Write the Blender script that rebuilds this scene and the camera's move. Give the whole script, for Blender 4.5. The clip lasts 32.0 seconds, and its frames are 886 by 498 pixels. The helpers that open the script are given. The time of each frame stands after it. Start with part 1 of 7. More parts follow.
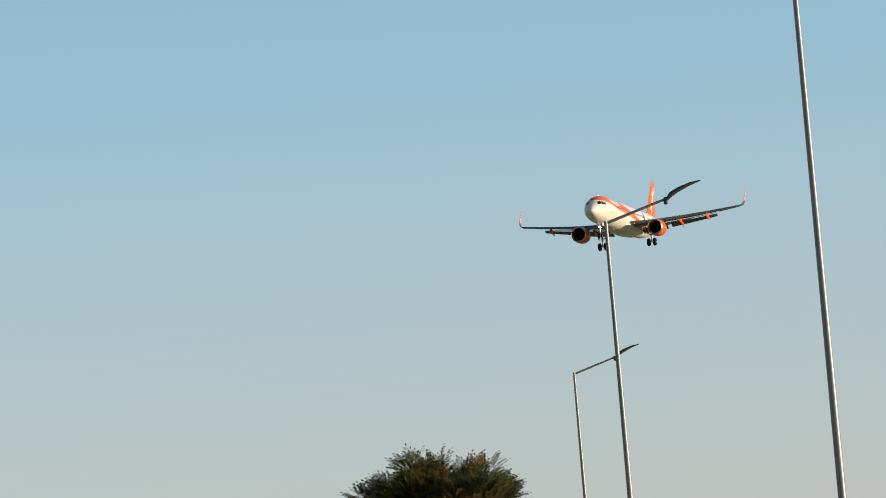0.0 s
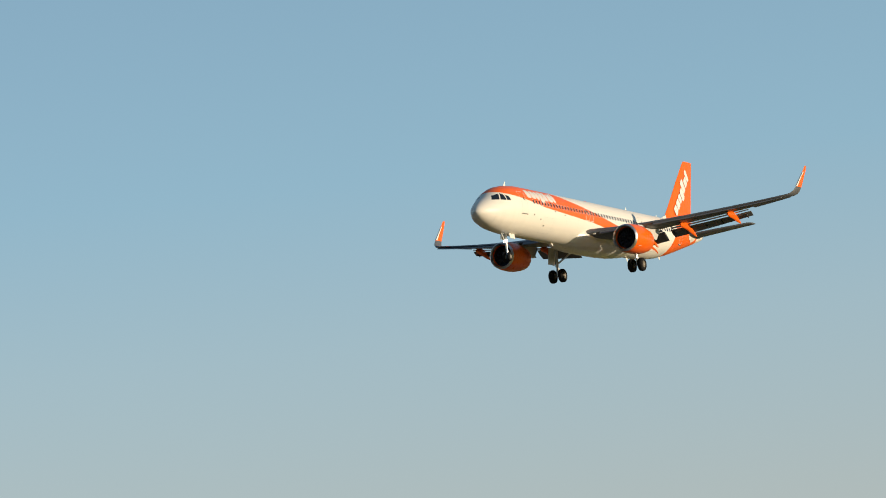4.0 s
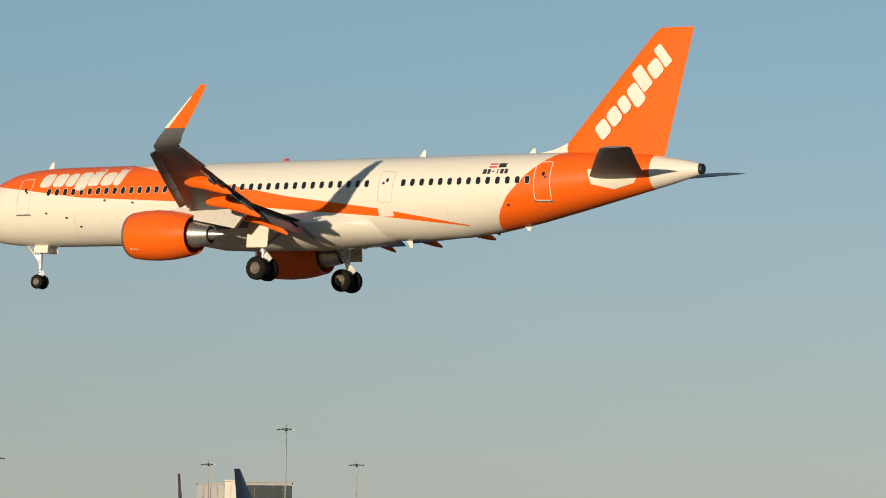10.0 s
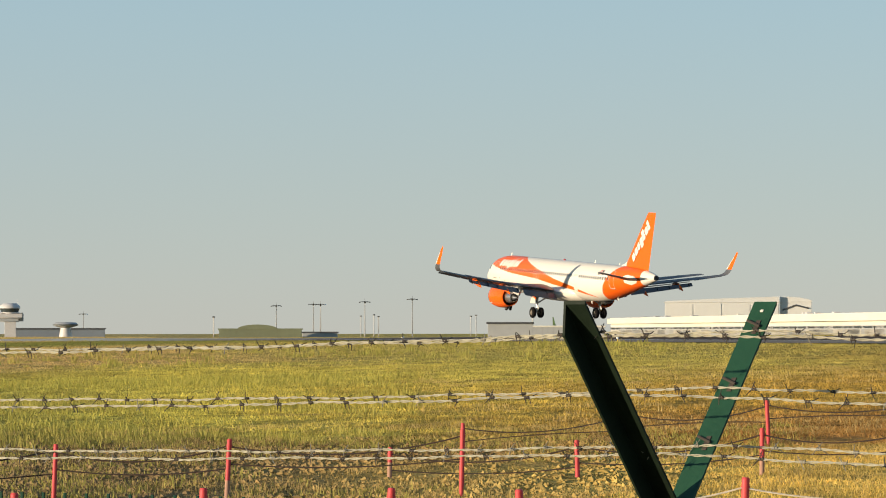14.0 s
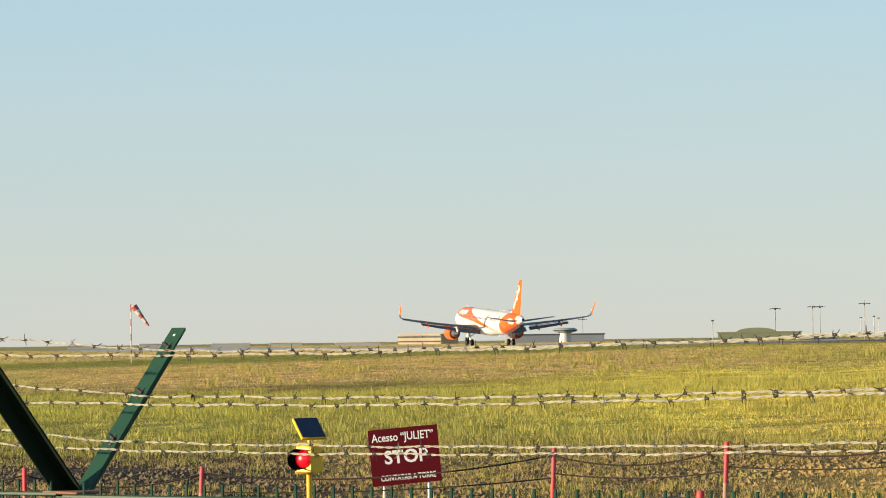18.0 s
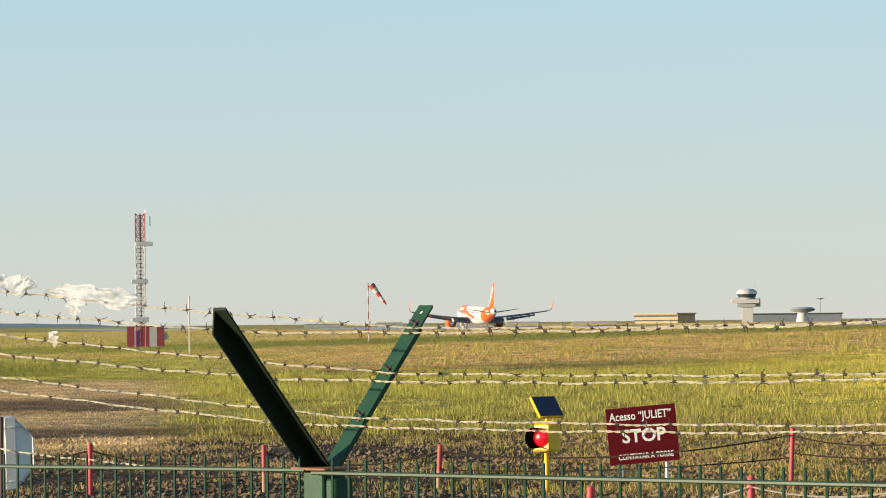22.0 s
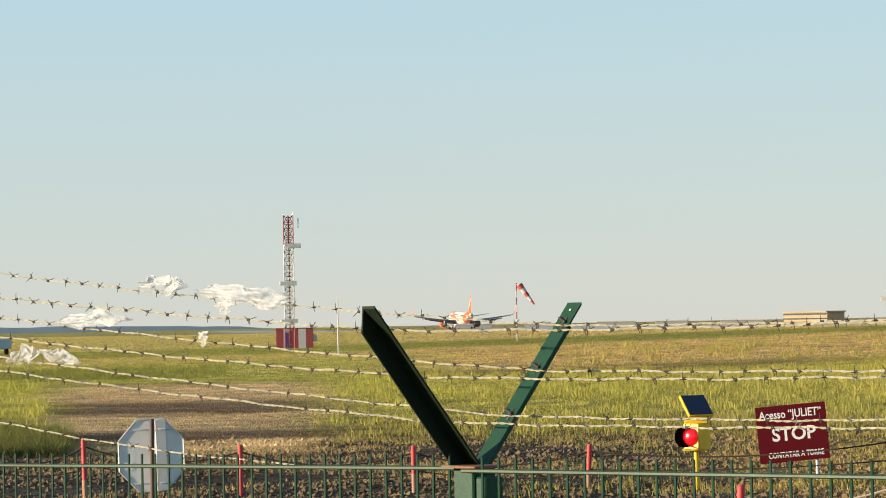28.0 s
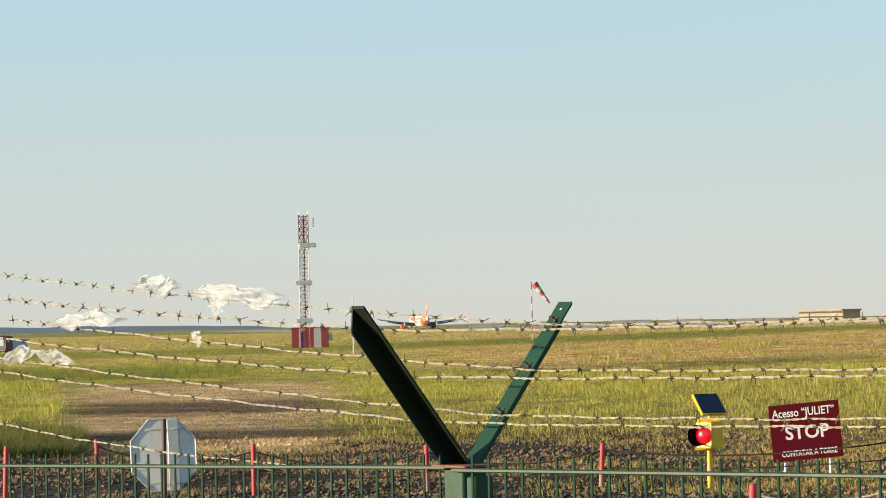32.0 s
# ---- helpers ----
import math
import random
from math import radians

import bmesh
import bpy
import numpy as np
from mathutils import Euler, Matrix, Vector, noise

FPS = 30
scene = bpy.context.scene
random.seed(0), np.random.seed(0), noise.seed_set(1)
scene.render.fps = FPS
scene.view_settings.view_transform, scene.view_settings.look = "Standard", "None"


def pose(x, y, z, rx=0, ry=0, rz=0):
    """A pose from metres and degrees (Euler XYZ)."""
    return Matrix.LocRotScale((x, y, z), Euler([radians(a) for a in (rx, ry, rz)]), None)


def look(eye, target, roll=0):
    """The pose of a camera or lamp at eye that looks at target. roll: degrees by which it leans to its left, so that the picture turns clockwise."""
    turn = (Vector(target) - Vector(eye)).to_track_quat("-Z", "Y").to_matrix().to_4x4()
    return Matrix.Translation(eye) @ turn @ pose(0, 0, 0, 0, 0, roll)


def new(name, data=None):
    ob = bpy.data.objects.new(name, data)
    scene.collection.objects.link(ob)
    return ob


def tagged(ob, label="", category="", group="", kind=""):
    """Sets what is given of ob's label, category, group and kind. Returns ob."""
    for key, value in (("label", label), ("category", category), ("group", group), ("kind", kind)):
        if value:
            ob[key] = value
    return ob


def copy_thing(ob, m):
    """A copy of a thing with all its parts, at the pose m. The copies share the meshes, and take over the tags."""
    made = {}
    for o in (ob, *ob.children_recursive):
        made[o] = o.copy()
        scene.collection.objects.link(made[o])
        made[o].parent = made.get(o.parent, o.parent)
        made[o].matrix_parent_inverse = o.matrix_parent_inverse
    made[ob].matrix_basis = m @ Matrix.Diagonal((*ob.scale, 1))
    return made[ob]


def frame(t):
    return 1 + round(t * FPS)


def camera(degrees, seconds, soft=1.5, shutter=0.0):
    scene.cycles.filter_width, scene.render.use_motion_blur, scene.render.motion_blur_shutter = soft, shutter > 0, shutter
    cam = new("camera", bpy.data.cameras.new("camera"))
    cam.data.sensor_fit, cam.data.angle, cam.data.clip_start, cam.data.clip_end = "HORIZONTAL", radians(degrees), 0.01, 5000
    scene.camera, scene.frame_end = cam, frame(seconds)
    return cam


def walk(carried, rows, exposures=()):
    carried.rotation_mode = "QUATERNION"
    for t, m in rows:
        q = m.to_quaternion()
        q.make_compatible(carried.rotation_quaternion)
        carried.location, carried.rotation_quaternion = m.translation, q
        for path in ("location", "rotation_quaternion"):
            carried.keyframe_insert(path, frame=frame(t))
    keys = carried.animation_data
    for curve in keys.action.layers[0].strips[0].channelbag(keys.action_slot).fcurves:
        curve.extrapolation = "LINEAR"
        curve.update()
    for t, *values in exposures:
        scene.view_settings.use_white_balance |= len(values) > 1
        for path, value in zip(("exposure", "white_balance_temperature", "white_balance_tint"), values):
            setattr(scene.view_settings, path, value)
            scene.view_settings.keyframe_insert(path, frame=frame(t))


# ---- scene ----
cam = camera(13.561, 32.0, soft=1.0)


def aim(turn, tilt, lean, x=0, y=0, z=0):
    """The camera is held in the hand and turned: left turn from the runway's normal, tilt up and lean, in degrees, and its sway in metres."""
    return pose(x, y, z, 90 + tilt, 0, turn) @ pose(0, 0, 0, 0, 0, lean)


# seconds, turn, tilt, lean, sway
AIM = [
    (0, -72.394, 4.697, -4.897, 0.000, 0.000, 0.000),
    (0.5, -71.447, 4.868, -5.031, 0.000, 0.000, 0.000),
    (1, -70.491, 5.034, -4.944, 0.000, 0.000, 0.000),
    (1.5, -69.414, 5.220, -5.452, 0.000, 0.000, 0.000),
    (2, -68.160, 5.390, -5.950, 0.000, 0.000, 0.000),
    (2.5, -66.620, 5.549, -5.830, 0.000, 0.000, 0.000),
    (3, -65.45, 5.837, -6.3, 0.000, 0.000, 0.000),
    (3.5, -63.40, 6.110, -6.2, 0.000, 0.000, 0.000),
    (5.5, -49.760, 6.687, -4.366, 0.000, 0.000, 0.000),
    (6, -44.344, 6.914, -4.148, 0.000, 0.000, 0.000),
    (6.5, -37.566, 7.170, -3.890, 0.000, 0.000, 0.000),
    (7, -29.852, 7.434, -3.465, 0.000, 0.000, 0.000),
    (7.5, -20.850, 7.597, -2.711, 0.000, 0.000, 0.000),
    (8, -10.252, 7.462, -1.456, 0.000, 0.000, 0.000),
    (8.5, 1.399, 6.915, -1.177, 0.000, 0.000, 0.000),
    (9, 12.909, 6.307, -0.657, 0.000, 0.000, 0.000),
    (9.5, 23.555, 5.556, -0.077, 0.000, 0.000, 0.000),
    (10, 32.763, 4.669, 0.629, 0.000, 0.000, 0.000),
    (10.5, 40.656, 3.770, 0.574, 0.000, 0.000, 0.000),
    (11, 47.407, 2.947, 0.626, 0.000, 0.000, 0.000),
    (11.5, 53.182, 2.211, 1.075, 0.000, 0.000, 0.000),
    (12, 57.916, 1.629, 1.431, 0.000, 0.000, 0.000),
    (12.5, 61.797, 1.272, 1.516, 0.010, 0.019, -0.003),
    (13, 64.822, 1.091, 1.127, 0.000, 0.000, 0.000),
    (13.5, 67.383, 1.130, 0.473, -0.006, -0.015, 0.010),
    (14, 69.577, 1.277, -0.025, -0.012, -0.033, 0.022),
    (14.5, 71.470, 1.485, 0.046, -0.014, -0.043, 0.020),
    (15, 73.012, 1.546, -0.100, -0.015, -0.050, 0.019),
    (15.5, 74.122, 1.495, -0.272, -0.013, -0.049, 0.018),
    (17.5, 76.647, 1.355, -0.726, 0.006, 0.026, 0.004),
    (18, 77.222, 1.389, -0.748, 0.005, 0.022, 0.006),
    (18.5, 77.776, 1.398, -0.627, 0.003, 0.013, 0.005),
    (19, 78.242, 1.375, -0.630, 0.001, 0.006, 0.002),
    (19.5, 78.684, 1.319, -0.459, 0.000, 0.001, 0.002),
    (20, 79.140, 1.250, -0.345, -0.001, -0.007, 0.003),
    (20.5, 79.631, 1.199, -0.237, -0.002, -0.010, 0.004),
    (21, 80.123, 1.170, -0.251, -0.002, -0.010, 0.003),
    (21.5, 80.547, 1.135, -0.376, -0.001, -0.004, 0.004),
    (22, 80.863, 1.107, -0.613, 0.000, 0.001, 0.004),
    (22.5, 81.086, 1.089, -0.730, 0.001, 0.004, 0.001),
    (23, 81.281, 1.095, -0.865, 0.002, 0.011, 0.003),
    (23.5, 81.493, 1.153, -0.879, 0.002, 0.011, 0.003),
    (24, 81.761, 1.230, -0.896, 0.001, 0.009, 0.002),
    (24.5, 82.040, 1.313, -0.854, -0.000, -0.001, 0.004),
    (25, 82.311, 1.344, -0.728, -0.002, -0.015, 0.004),
    (25.5, 82.532, 1.314, -0.610, -0.003, -0.021, 0.004),
    (27.5, 82.977, 1.183, -0.858, -0.001, -0.011, 0.002),
    (28, 83.135, 1.142, -1.015, -0.000, -0.000, -0.001),
    (28.5, 83.332, 1.090, -1.110, 0.002, 0.017, 0.001),
    (29, 83.524, 1.124, -1.125, 0.003, 0.030, 0.001),
    (29.5, 83.653, 1.180, -1.148, 0.004, 0.035, 0.001),
    (30, 83.646, 1.210, -1.168, 0.004, 0.040, 0.000),
    (30.5, 83.554, 1.200, -1.162, 0.005, 0.047, -0.000),
    (31, 83.443, 1.169, -1.168, 0.006, 0.051, -0.000),
    (31.5, 83.380, 1.141, -1.174, 0.006, 0.052, -0.000),
    (32, 83.375, 1.132, -1.150, 0.006, 0.051, -0.001),
]
# stops, kelvin and tint by which the phone's own exposure drifts
EXPOSURE = [(0, 0.50, 6000, 10), (3, 0.38, 6000, 10), (6, 0.2, 6000, 10), (9, -0.12, 6050, 10), (10, 0.12, 6100, 10), (11, 0.30, 6100, 10), (12, 0.42, 6100, 10), (13, 0.60, 6100, 10), (15, 0.72, 6100, 10), (17.5, 1.0, 6100, 10), (32, 1.05, 6100, 10)]
walk(cam, [(t, aim(*a)) for t, *a in AIM], EXPOSURE)

# ---- light ----
world = bpy.data.worlds.new("evening_sky")
scene.world = world
world.use_nodes = True
wn = world.node_tree
sky = wn.nodes.new("ShaderNodeTexSky")
sky.sky_type, sky.sun_disc = "NISHITA", False
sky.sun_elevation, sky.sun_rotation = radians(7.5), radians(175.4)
sky.air_density, sky.dust_density, sky.ozone_density, sky.altitude = 0.85, 0.1, 1.5, 100
# evening haze: a pale veil that thickens towards the horizon
veil_at = wn.nodes.new("ShaderNodeTexCoord")
veil_up = wn.nodes.new("ShaderNodeSeparateXYZ")
wn.links.new(veil_at.outputs["Generated"], veil_up.inputs[0])
veil = wn.nodes.new("ShaderNodeValToRGB")
while len(veil.color_ramp.elements) < 6:
    veil.color_ramp.elements.new(0.5)
for stop, (p, c) in zip(veil.color_ramp.elements, ((0.0, (0.298, 0.305, 0.292)), (0.04, (0.276, 0.308, 0.306)), (0.085, (0.248, 0.316, 0.334)),
                                                   (0.13, (0.200, 0.305, 0.352)), (0.35, (0.11, 0.18, 0.25)), (1.0, (0.05, 0.085, 0.14)))):
    stop.position, stop.color = p, (*c, 1)
wn.links.new(veil_up.outputs[2], veil.inputs[0])
veil_gain = wn.nodes.new("ShaderNodeVectorMath")
veil_gain.operation = "SCALE"
# the veil is brighter across the runway and towards the approach than up the runway
across = wn.nodes.new("ShaderNodeMapRange")
across.interpolation_type = "SMOOTHSTEP"
for k, v in enumerate((-0.95, -0.35, 1.0 / 0.11, 1.22 / 0.11)):
    across.inputs[k + 1].default_value = v
wn.links.new(veil_up.outputs[0], across.inputs[0])
wn.links.new(across.outputs[0], veil_gain.inputs[3])
wn.links.new(veil.outputs[0], veil_gain.inputs[0])
veil_mix = wn.nodes.new("ShaderNodeMix")
veil_mix.data_type = "RGBA"
veil_mix.inputs[0].default_value = 0.82
wn.links.new(sky.outputs[0], veil_mix.inputs[6])
wn.links.new(veil_gain.outputs[0], veil_mix.inputs[7])
wn.links.new(veil_mix.outputs[2], wn.nodes["Background"].inputs[0])
wn.nodes["Background"].inputs[1].default_value = 0.11
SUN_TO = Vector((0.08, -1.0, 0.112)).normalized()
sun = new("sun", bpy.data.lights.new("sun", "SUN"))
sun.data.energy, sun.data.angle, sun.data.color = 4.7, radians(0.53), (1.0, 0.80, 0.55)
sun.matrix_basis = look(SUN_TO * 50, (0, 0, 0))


# ---- materials ----
def nodes_of(name):
    m = bpy.data.materials.new(name)
    m.use_nodes = True
    nt = m.node_tree
    return m, nt, nt.nodes["Principled BSDF"]


def node(nt, kind, **inputs):
    n = nt.nodes.new(kind)
    for k, v in inputs.items():
        n.inputs[k.replace("_", " ")].default_value = v
    return n


def math_node(nt, op, a, b=None):
    n = nt.nodes.new("ShaderNodeMath")
    n.operation = op
    for i, v in enumerate((a, b)):
        if v is None:
            continue
        if isinstance(v, (int, float)):
            n.inputs[i].default_value = v
        else:
            nt.links.new(v, n.inputs[i])
    return n.outputs[0]


def ramp(nt, fac, stops):
    n = nt.nodes.new("ShaderNodeValToRGB")
    while len(n.color_ramp.elements) < len(stops):
        n.color_ramp.elements.new(0.5)
    for e, (p, c) in zip(n.color_ramp.elements, stops):
        e.position = p
        e.color = (c, c, c, 1) if isinstance(c, (int, float)) else (*c, 1)
    nt.links.new(fac, n.inputs[0])
    return n.outputs[0]


def mix_rgb(nt, fac, a, b, kind="MIX"):
    n = nt.nodes.new("ShaderNodeMix")
    n.data_type, n.blend_type = "RGBA", kind
    for i, v in ((0, fac), (6, a), (7, b)):
        if isinstance(v, (int, float)):
            n.inputs[i].default_value = v
        elif isinstance(v, tuple):
            n.inputs[i].default_value = (*v, 1)
        else:
            nt.links.new(v, n.inputs[i])
    return n.outputs[2]


def noise_at(nt, scale, detail=4.0, coord="Object", stretch=None):
    tc = nt.nodes.new("ShaderNodeTexCoord")
    out = tc.outputs[coord]
    if stretch:
        mp = nt.nodes.new("ShaderNodeMapping")
        mp.inputs["Scale"].default_value = stretch
        nt.links.new(out, mp.inputs[0])
        out = mp.outputs[0]
    n = nt.nodes.new("ShaderNodeTexNoise")
    n.inputs["Scale"].default_value, n.inputs["Detail"].default_value = scale, detail
    nt.links.new(out, n.inputs["Vector"])
    return n.outputs["Fac"]


def paint(name, color, rough=0.5, metal=0.0, vary=0.12, scale=3.0, bump=0.0, coat=0.0, spec=0.5):
    """A surface of one colour with grain and stains at two scales."""
    m, nt, b = nodes_of(name)
    n1, n2 = noise_at(nt, scale), noise_at(nt, scale * 9, 6)
    f = math_node(nt, "ADD", math_node(nt, "MULTIPLY", n1, 0.65), math_node(nt, "MULTIPLY", n2, 0.35))
    dark = tuple(c * (1 - vary) for c in color)
    lite = tuple(min(1, c * (1 + vary)) for c in color)
    nt.links.new(ramp(nt, f, [(0.3, dark), (0.7, lite)]), b.inputs["Base Color"])
    nt.links.new(ramp(nt, n2, [(0.3, max(0.03, rough - 0.06)), (0.7, min(1, rough + 0.08))]), b.inputs["Roughness"])
    b.inputs["Metallic"].default_value = metal
    b.inputs["Coat Weight"].default_value = coat
    b.inputs["Coat Roughness"].default_value = 0.08
    b.inputs["Specular IOR Level"].default_value = spec
    if bump:
        bn = node(nt, "ShaderNodeBump", Strength=bump, Distance=0.02)
        nt.links.new(n2, bn.inputs["Height"])
        nt.links.new(bn.outputs[0], b.inputs["Normal"])
    return m


ORANGE = (0.76, 0.112, 0.002)
CREAM = (0.68, 0.63, 0.53)


def livery():
    """White airliner paint with the orange sweep along the cabin and the orange tail."""
    m, nt, b = nodes_of("airliner_livery")
    tc = nt.nodes.new("ShaderNodeTexCoord")
    sep = nt.nodes.new("ShaderNodeSeparateXYZ")
    nt.links.new(tc.outputs["Object"], sep.inputs[0])
    aft = math_node(nt, "DIVIDE", math_node(nt, "ADD", sep.outputs[0], 22.0), 50.0)
    up = math_node(nt, "DIVIDE", math_node(nt, "ADD", sep.outputs[2], 3.0), 6.0)
    h = lambda u: (u + 3) / 6
    top = ramp(nt, aft, [(0, 1), (10.4 / 50, h(2.2)), (12.3 / 50, h(1.85)), (14.5 / 50, h(1.4)), (17.6 / 50, h(0.86)),
                         (22 / 50, h(0.06)), (27.2 / 50, h(-0.62)), (32.25 / 50, h(-1.50)), (32.7 / 50, 0)])
    low = ramp(nt, aft, [(0, h(1.2)), (2.2 / 50, h(1.2)), (3.4 / 50, h(0.98)), (5.5 / 50, h(0.72)), (9 / 50, h(0.28)), (17.6 / 50, h(-0.18)),
                         (22 / 50, h(-0.6)), (27 / 50, h(-0.98)), (32.25 / 50, h(-1.54)), (32.35 / 50, 1)])
    sweep = math_node(nt, "MULTIPLY", math_node(nt, "LESS_THAN", up, top), math_node(nt, "GREATER_THAN", up, low))
    tail_from = ramp(nt, up, [(0, 33.0 / 50), (h(-1.75), 33.6 / 50), (h(-1.0), 34.0 / 50), (h(-0.15), 34.6 / 50), (h(0.9), 35.6 / 50),
                              (h(1.6), 36.4 / 50), (h(2.07), 37.0 / 50), (1, 37.4 / 50)])
    tail = math_node(nt, "MULTIPLY", math_node(nt, "GREATER_THAN", aft, tail_from), math_node(nt, "LESS_THAN", aft, 41.8 / 50))
    mask = math_node(nt, "MAXIMUM", sweep, tail)
    # soot streaks and panel grime
    streak = noise_at(nt, 1.6, 6, stretch=(0.12, 1, 2.2))
    white = mix_rgb(nt, ramp(nt, streak, [(0.45, 0.0), (0.8, 0.35)]), CREAM, (0.60, 0.55, 0.46))
    orange = mix_rgb(nt, ramp(nt, streak, [(0.4, 0.0), (0.8, 0.4)]), ORANGE, (0.66, 0.11, 0.01))
    col = mix_rgb(nt, mask, white, orange)
    # frame joints every 2.1 m
    joint = math_node(nt, "LESS_THAN", math_node(nt, "FRACT", math_node(nt, "MULTIPLY", aft, 50 / 2.13)), 0.012)
    col = mix_rgb(nt, math_node(nt, "MULTIPLY", joint, 0.12), col, (0.3, 0.28, 0.25))
    nt.links.new(col, b.inputs["Base Color"])
    nt.links.new(ramp(nt, streak, [(0.3, 0.36), (0.8, 0.5)]), b.inputs["Roughness"])
    b.inputs["Specular IOR Level"].default_value = 0.22
    b.inputs["Coat Weight"].default_value = 0.2
    b.inputs["Coat Roughness"].default_value = 0.04
    return m


LIVERY = livery()
MAT_ORANGE = paint("orange_paint", ORANGE, 0.3, vary=0.06, scale=0.7, coat=0.1, spec=0.3)
MAT_FIN = paint("tail_orange_paint", ORANGE, 0.5, vary=0.05, scale=0.4, spec=0.12, coat=0.22)
MAT_FIN.node_tree.nodes["Principled BSDF"].inputs["Coat Roughness"].default_value = 0.035
MAT_WHITE = paint("white_paint", CREAM, 0.3, vary=0.04, scale=0.8, coat=0.4)
MAT_WING = paint("wing_grey_paint", (0.085, 0.086, 0.088), 0.45, vary=0.12, scale=0.9)
MAT_METAL = paint("bare_metal", (0.55, 0.53, 0.50), 0.3, 0.9, vary=0.1, scale=3)
MAT_STRUT = paint("strut_white_enamel", (0.62, 0.61, 0.57), 0.35, 0.2, vary=0.15, scale=6)
MAT_TYRE = paint("tyre_rubber", (0.012, 0.011, 0.01), 0.9, vary=0.2, scale=8, spec=0.12)
MAT_RIM = paint("wheel_rim_grey", (0.16, 0.14, 0.11), 0.6, 0.2, vary=0.25, scale=5, spec=0.3)
MAT_BLACK = paint("dark_interior", (0.012, 0.012, 0.013), 0.6, vary=0.2, scale=4)
MAT_GLASS = paint("dark_cabin_glass", (0.012, 0.014, 0.017), 0.08, vary=0.05, scale=2, spec=0.7)
MAT_DOORLINE = paint("door_outline_grey", (0.50, 0.47, 0.42), 0.4, vary=0.1, scale=3)
MAT_MARK = paint("dark_marking", (0.03, 0.03, 0.035), 0.4, vary=0.1, scale=3)
MAT_RED = paint("red_marking", (0.55, 0.03, 0.03), 0.4, vary=0.08, scale=3)
MAT_BLUE = paint("blue_marking", (0.02, 0.04, 0.25), 0.4, vary=0.08, scale=3)


# ---- building helpers ----
def mesh_of(bm, material, smooth=True, name="mesh"):
    me = bpy.data.meshes.new(name)
    bm.to_mesh(me)
    bm.free()
    me.materials.append(material)
    if smooth:
        me.polygons.foreach_set("use_smooth", [True] * len(me.polygons))
        me.set_sharp_from_angle(angle=radians(38))
    return me


def part(name, bm, material, parent=None, label="", smooth=True, at=None):
    ob = new(name, mesh_of(bm, material, smooth, name))
    if parent is not None:
        ob.parent = parent
    if at is not None:
        ob.matrix_basis = at
    if label:
        ob["label"] = label
    return ob


def share(name, me, parent, at):
    """One more object on a mesh that is already there."""
    ob = new(name, me)
    ob.parent = parent
    ob.matrix_basis = at
    return ob


def base(name, m, label, category, group="", kind=""):
    ob = new(name)
    ob.matrix_basis = m
    ob.empty_display_size = 0.1
    return tagged(ob, label, category, group, kind)


def add_box(bm, size, m=None, bevel=0.0):
    r = bmesh.ops.create_cube(bm, size=1.0, matrix=(m or Matrix()) @ Matrix.Diagonal((*size, 1)))
    if bevel:
        es = {e for v in r["verts"] for e in v.link_edges}
        bmesh.ops.bevel(bm, geom=list(es), offset=bevel, segments=1, affect="EDGES")
    return bm


def box(size, m=None, bevel=0.0):
    return add_box(bmesh.new(), size, m, bevel)


def add_tube(bm, p, q, r0, r1=None, seg=10, caps=True):
    p, q = Vector(p), Vector(q)
    d = q - p
    m = Matrix.Translation((p + q) / 2) @ d.to_track_quat("Z", "Y").to_matrix().to_4x4()
    bmesh.ops.create_cone(bm, cap_ends=caps, segments=seg, radius1=r0, radius2=r0 if r1 is None else r1, depth=d.length, matrix=m)
    return bm


def tube(p, q, r0, r1=None, seg=10):
    return add_tube(bmesh.new(), p, q, r0, r1, seg)


def loft(bm, rings, closed=True, caps=True):
    """Skins a list of rings of equal length."""
    rows = [[bm.verts.new(p) for p in ring] for ring in rings]
    n = len(rows[0])
    for a, b in zip(rows, rows[1:]):
        for i in range(n if closed else n - 1):
            j = (i + 1) % n
            bm.faces.new((a[i], a[j], b[j], b[i]))
    if caps:
        bm.faces.new(rows[0][::-1])
        bm.faces.new(rows[-1])
    bmesh.ops.recalc_face_normals(bm, faces=bm.faces)
    return bm


def revolve(profile, axis_at=(0, 0, 0), seg=32):
    """Turns (x, radius) pairs about the x axis."""
    bm = bmesh.new()
    rings = [[Vector(axis_at) + Vector((x, r * math.cos(2 * math.pi * k / seg), r * math.sin(2 * math.pi * k / seg))) for k in range(seg)]
             for x, r in profile]
    return loft(bm, rings, True, False)


def lerp_table(x, rows):
    """Smooth reading of a table of (x, value) rows."""
    for (x0, v0), (x1, v1) in zip(rows, rows[1:]):
        if x <= x1:
            s = max(0.0, (x - x0) / (x1 - x0))
            return v0 + (v1 - v0) * s
    return rows[-1][1]


def text_mesh(body, size, material, bold=0.0):
    cu = bpy.data.curves.new("lettering", "FONT")
    cu.body, cu.size, cu.align_x, cu.align_y = body, size, "CENTER", "CENTER"
    cu.offset, cu.extrude, cu.resolution_u = bold, 0.001, 3
    ob = bpy.data.objects.new("lettering", cu)
    scene.collection.objects.link(ob)
    dg = bpy.context.evaluated_depsgraph_get()
    me = bpy.data.meshes.new_from_object(ob.evaluated_get(dg))
    bpy.data.objects.remove(ob)
    bpy.data.curves.remove(cu)
    me.materials.clear()
    me.materials.append(material)
    return me


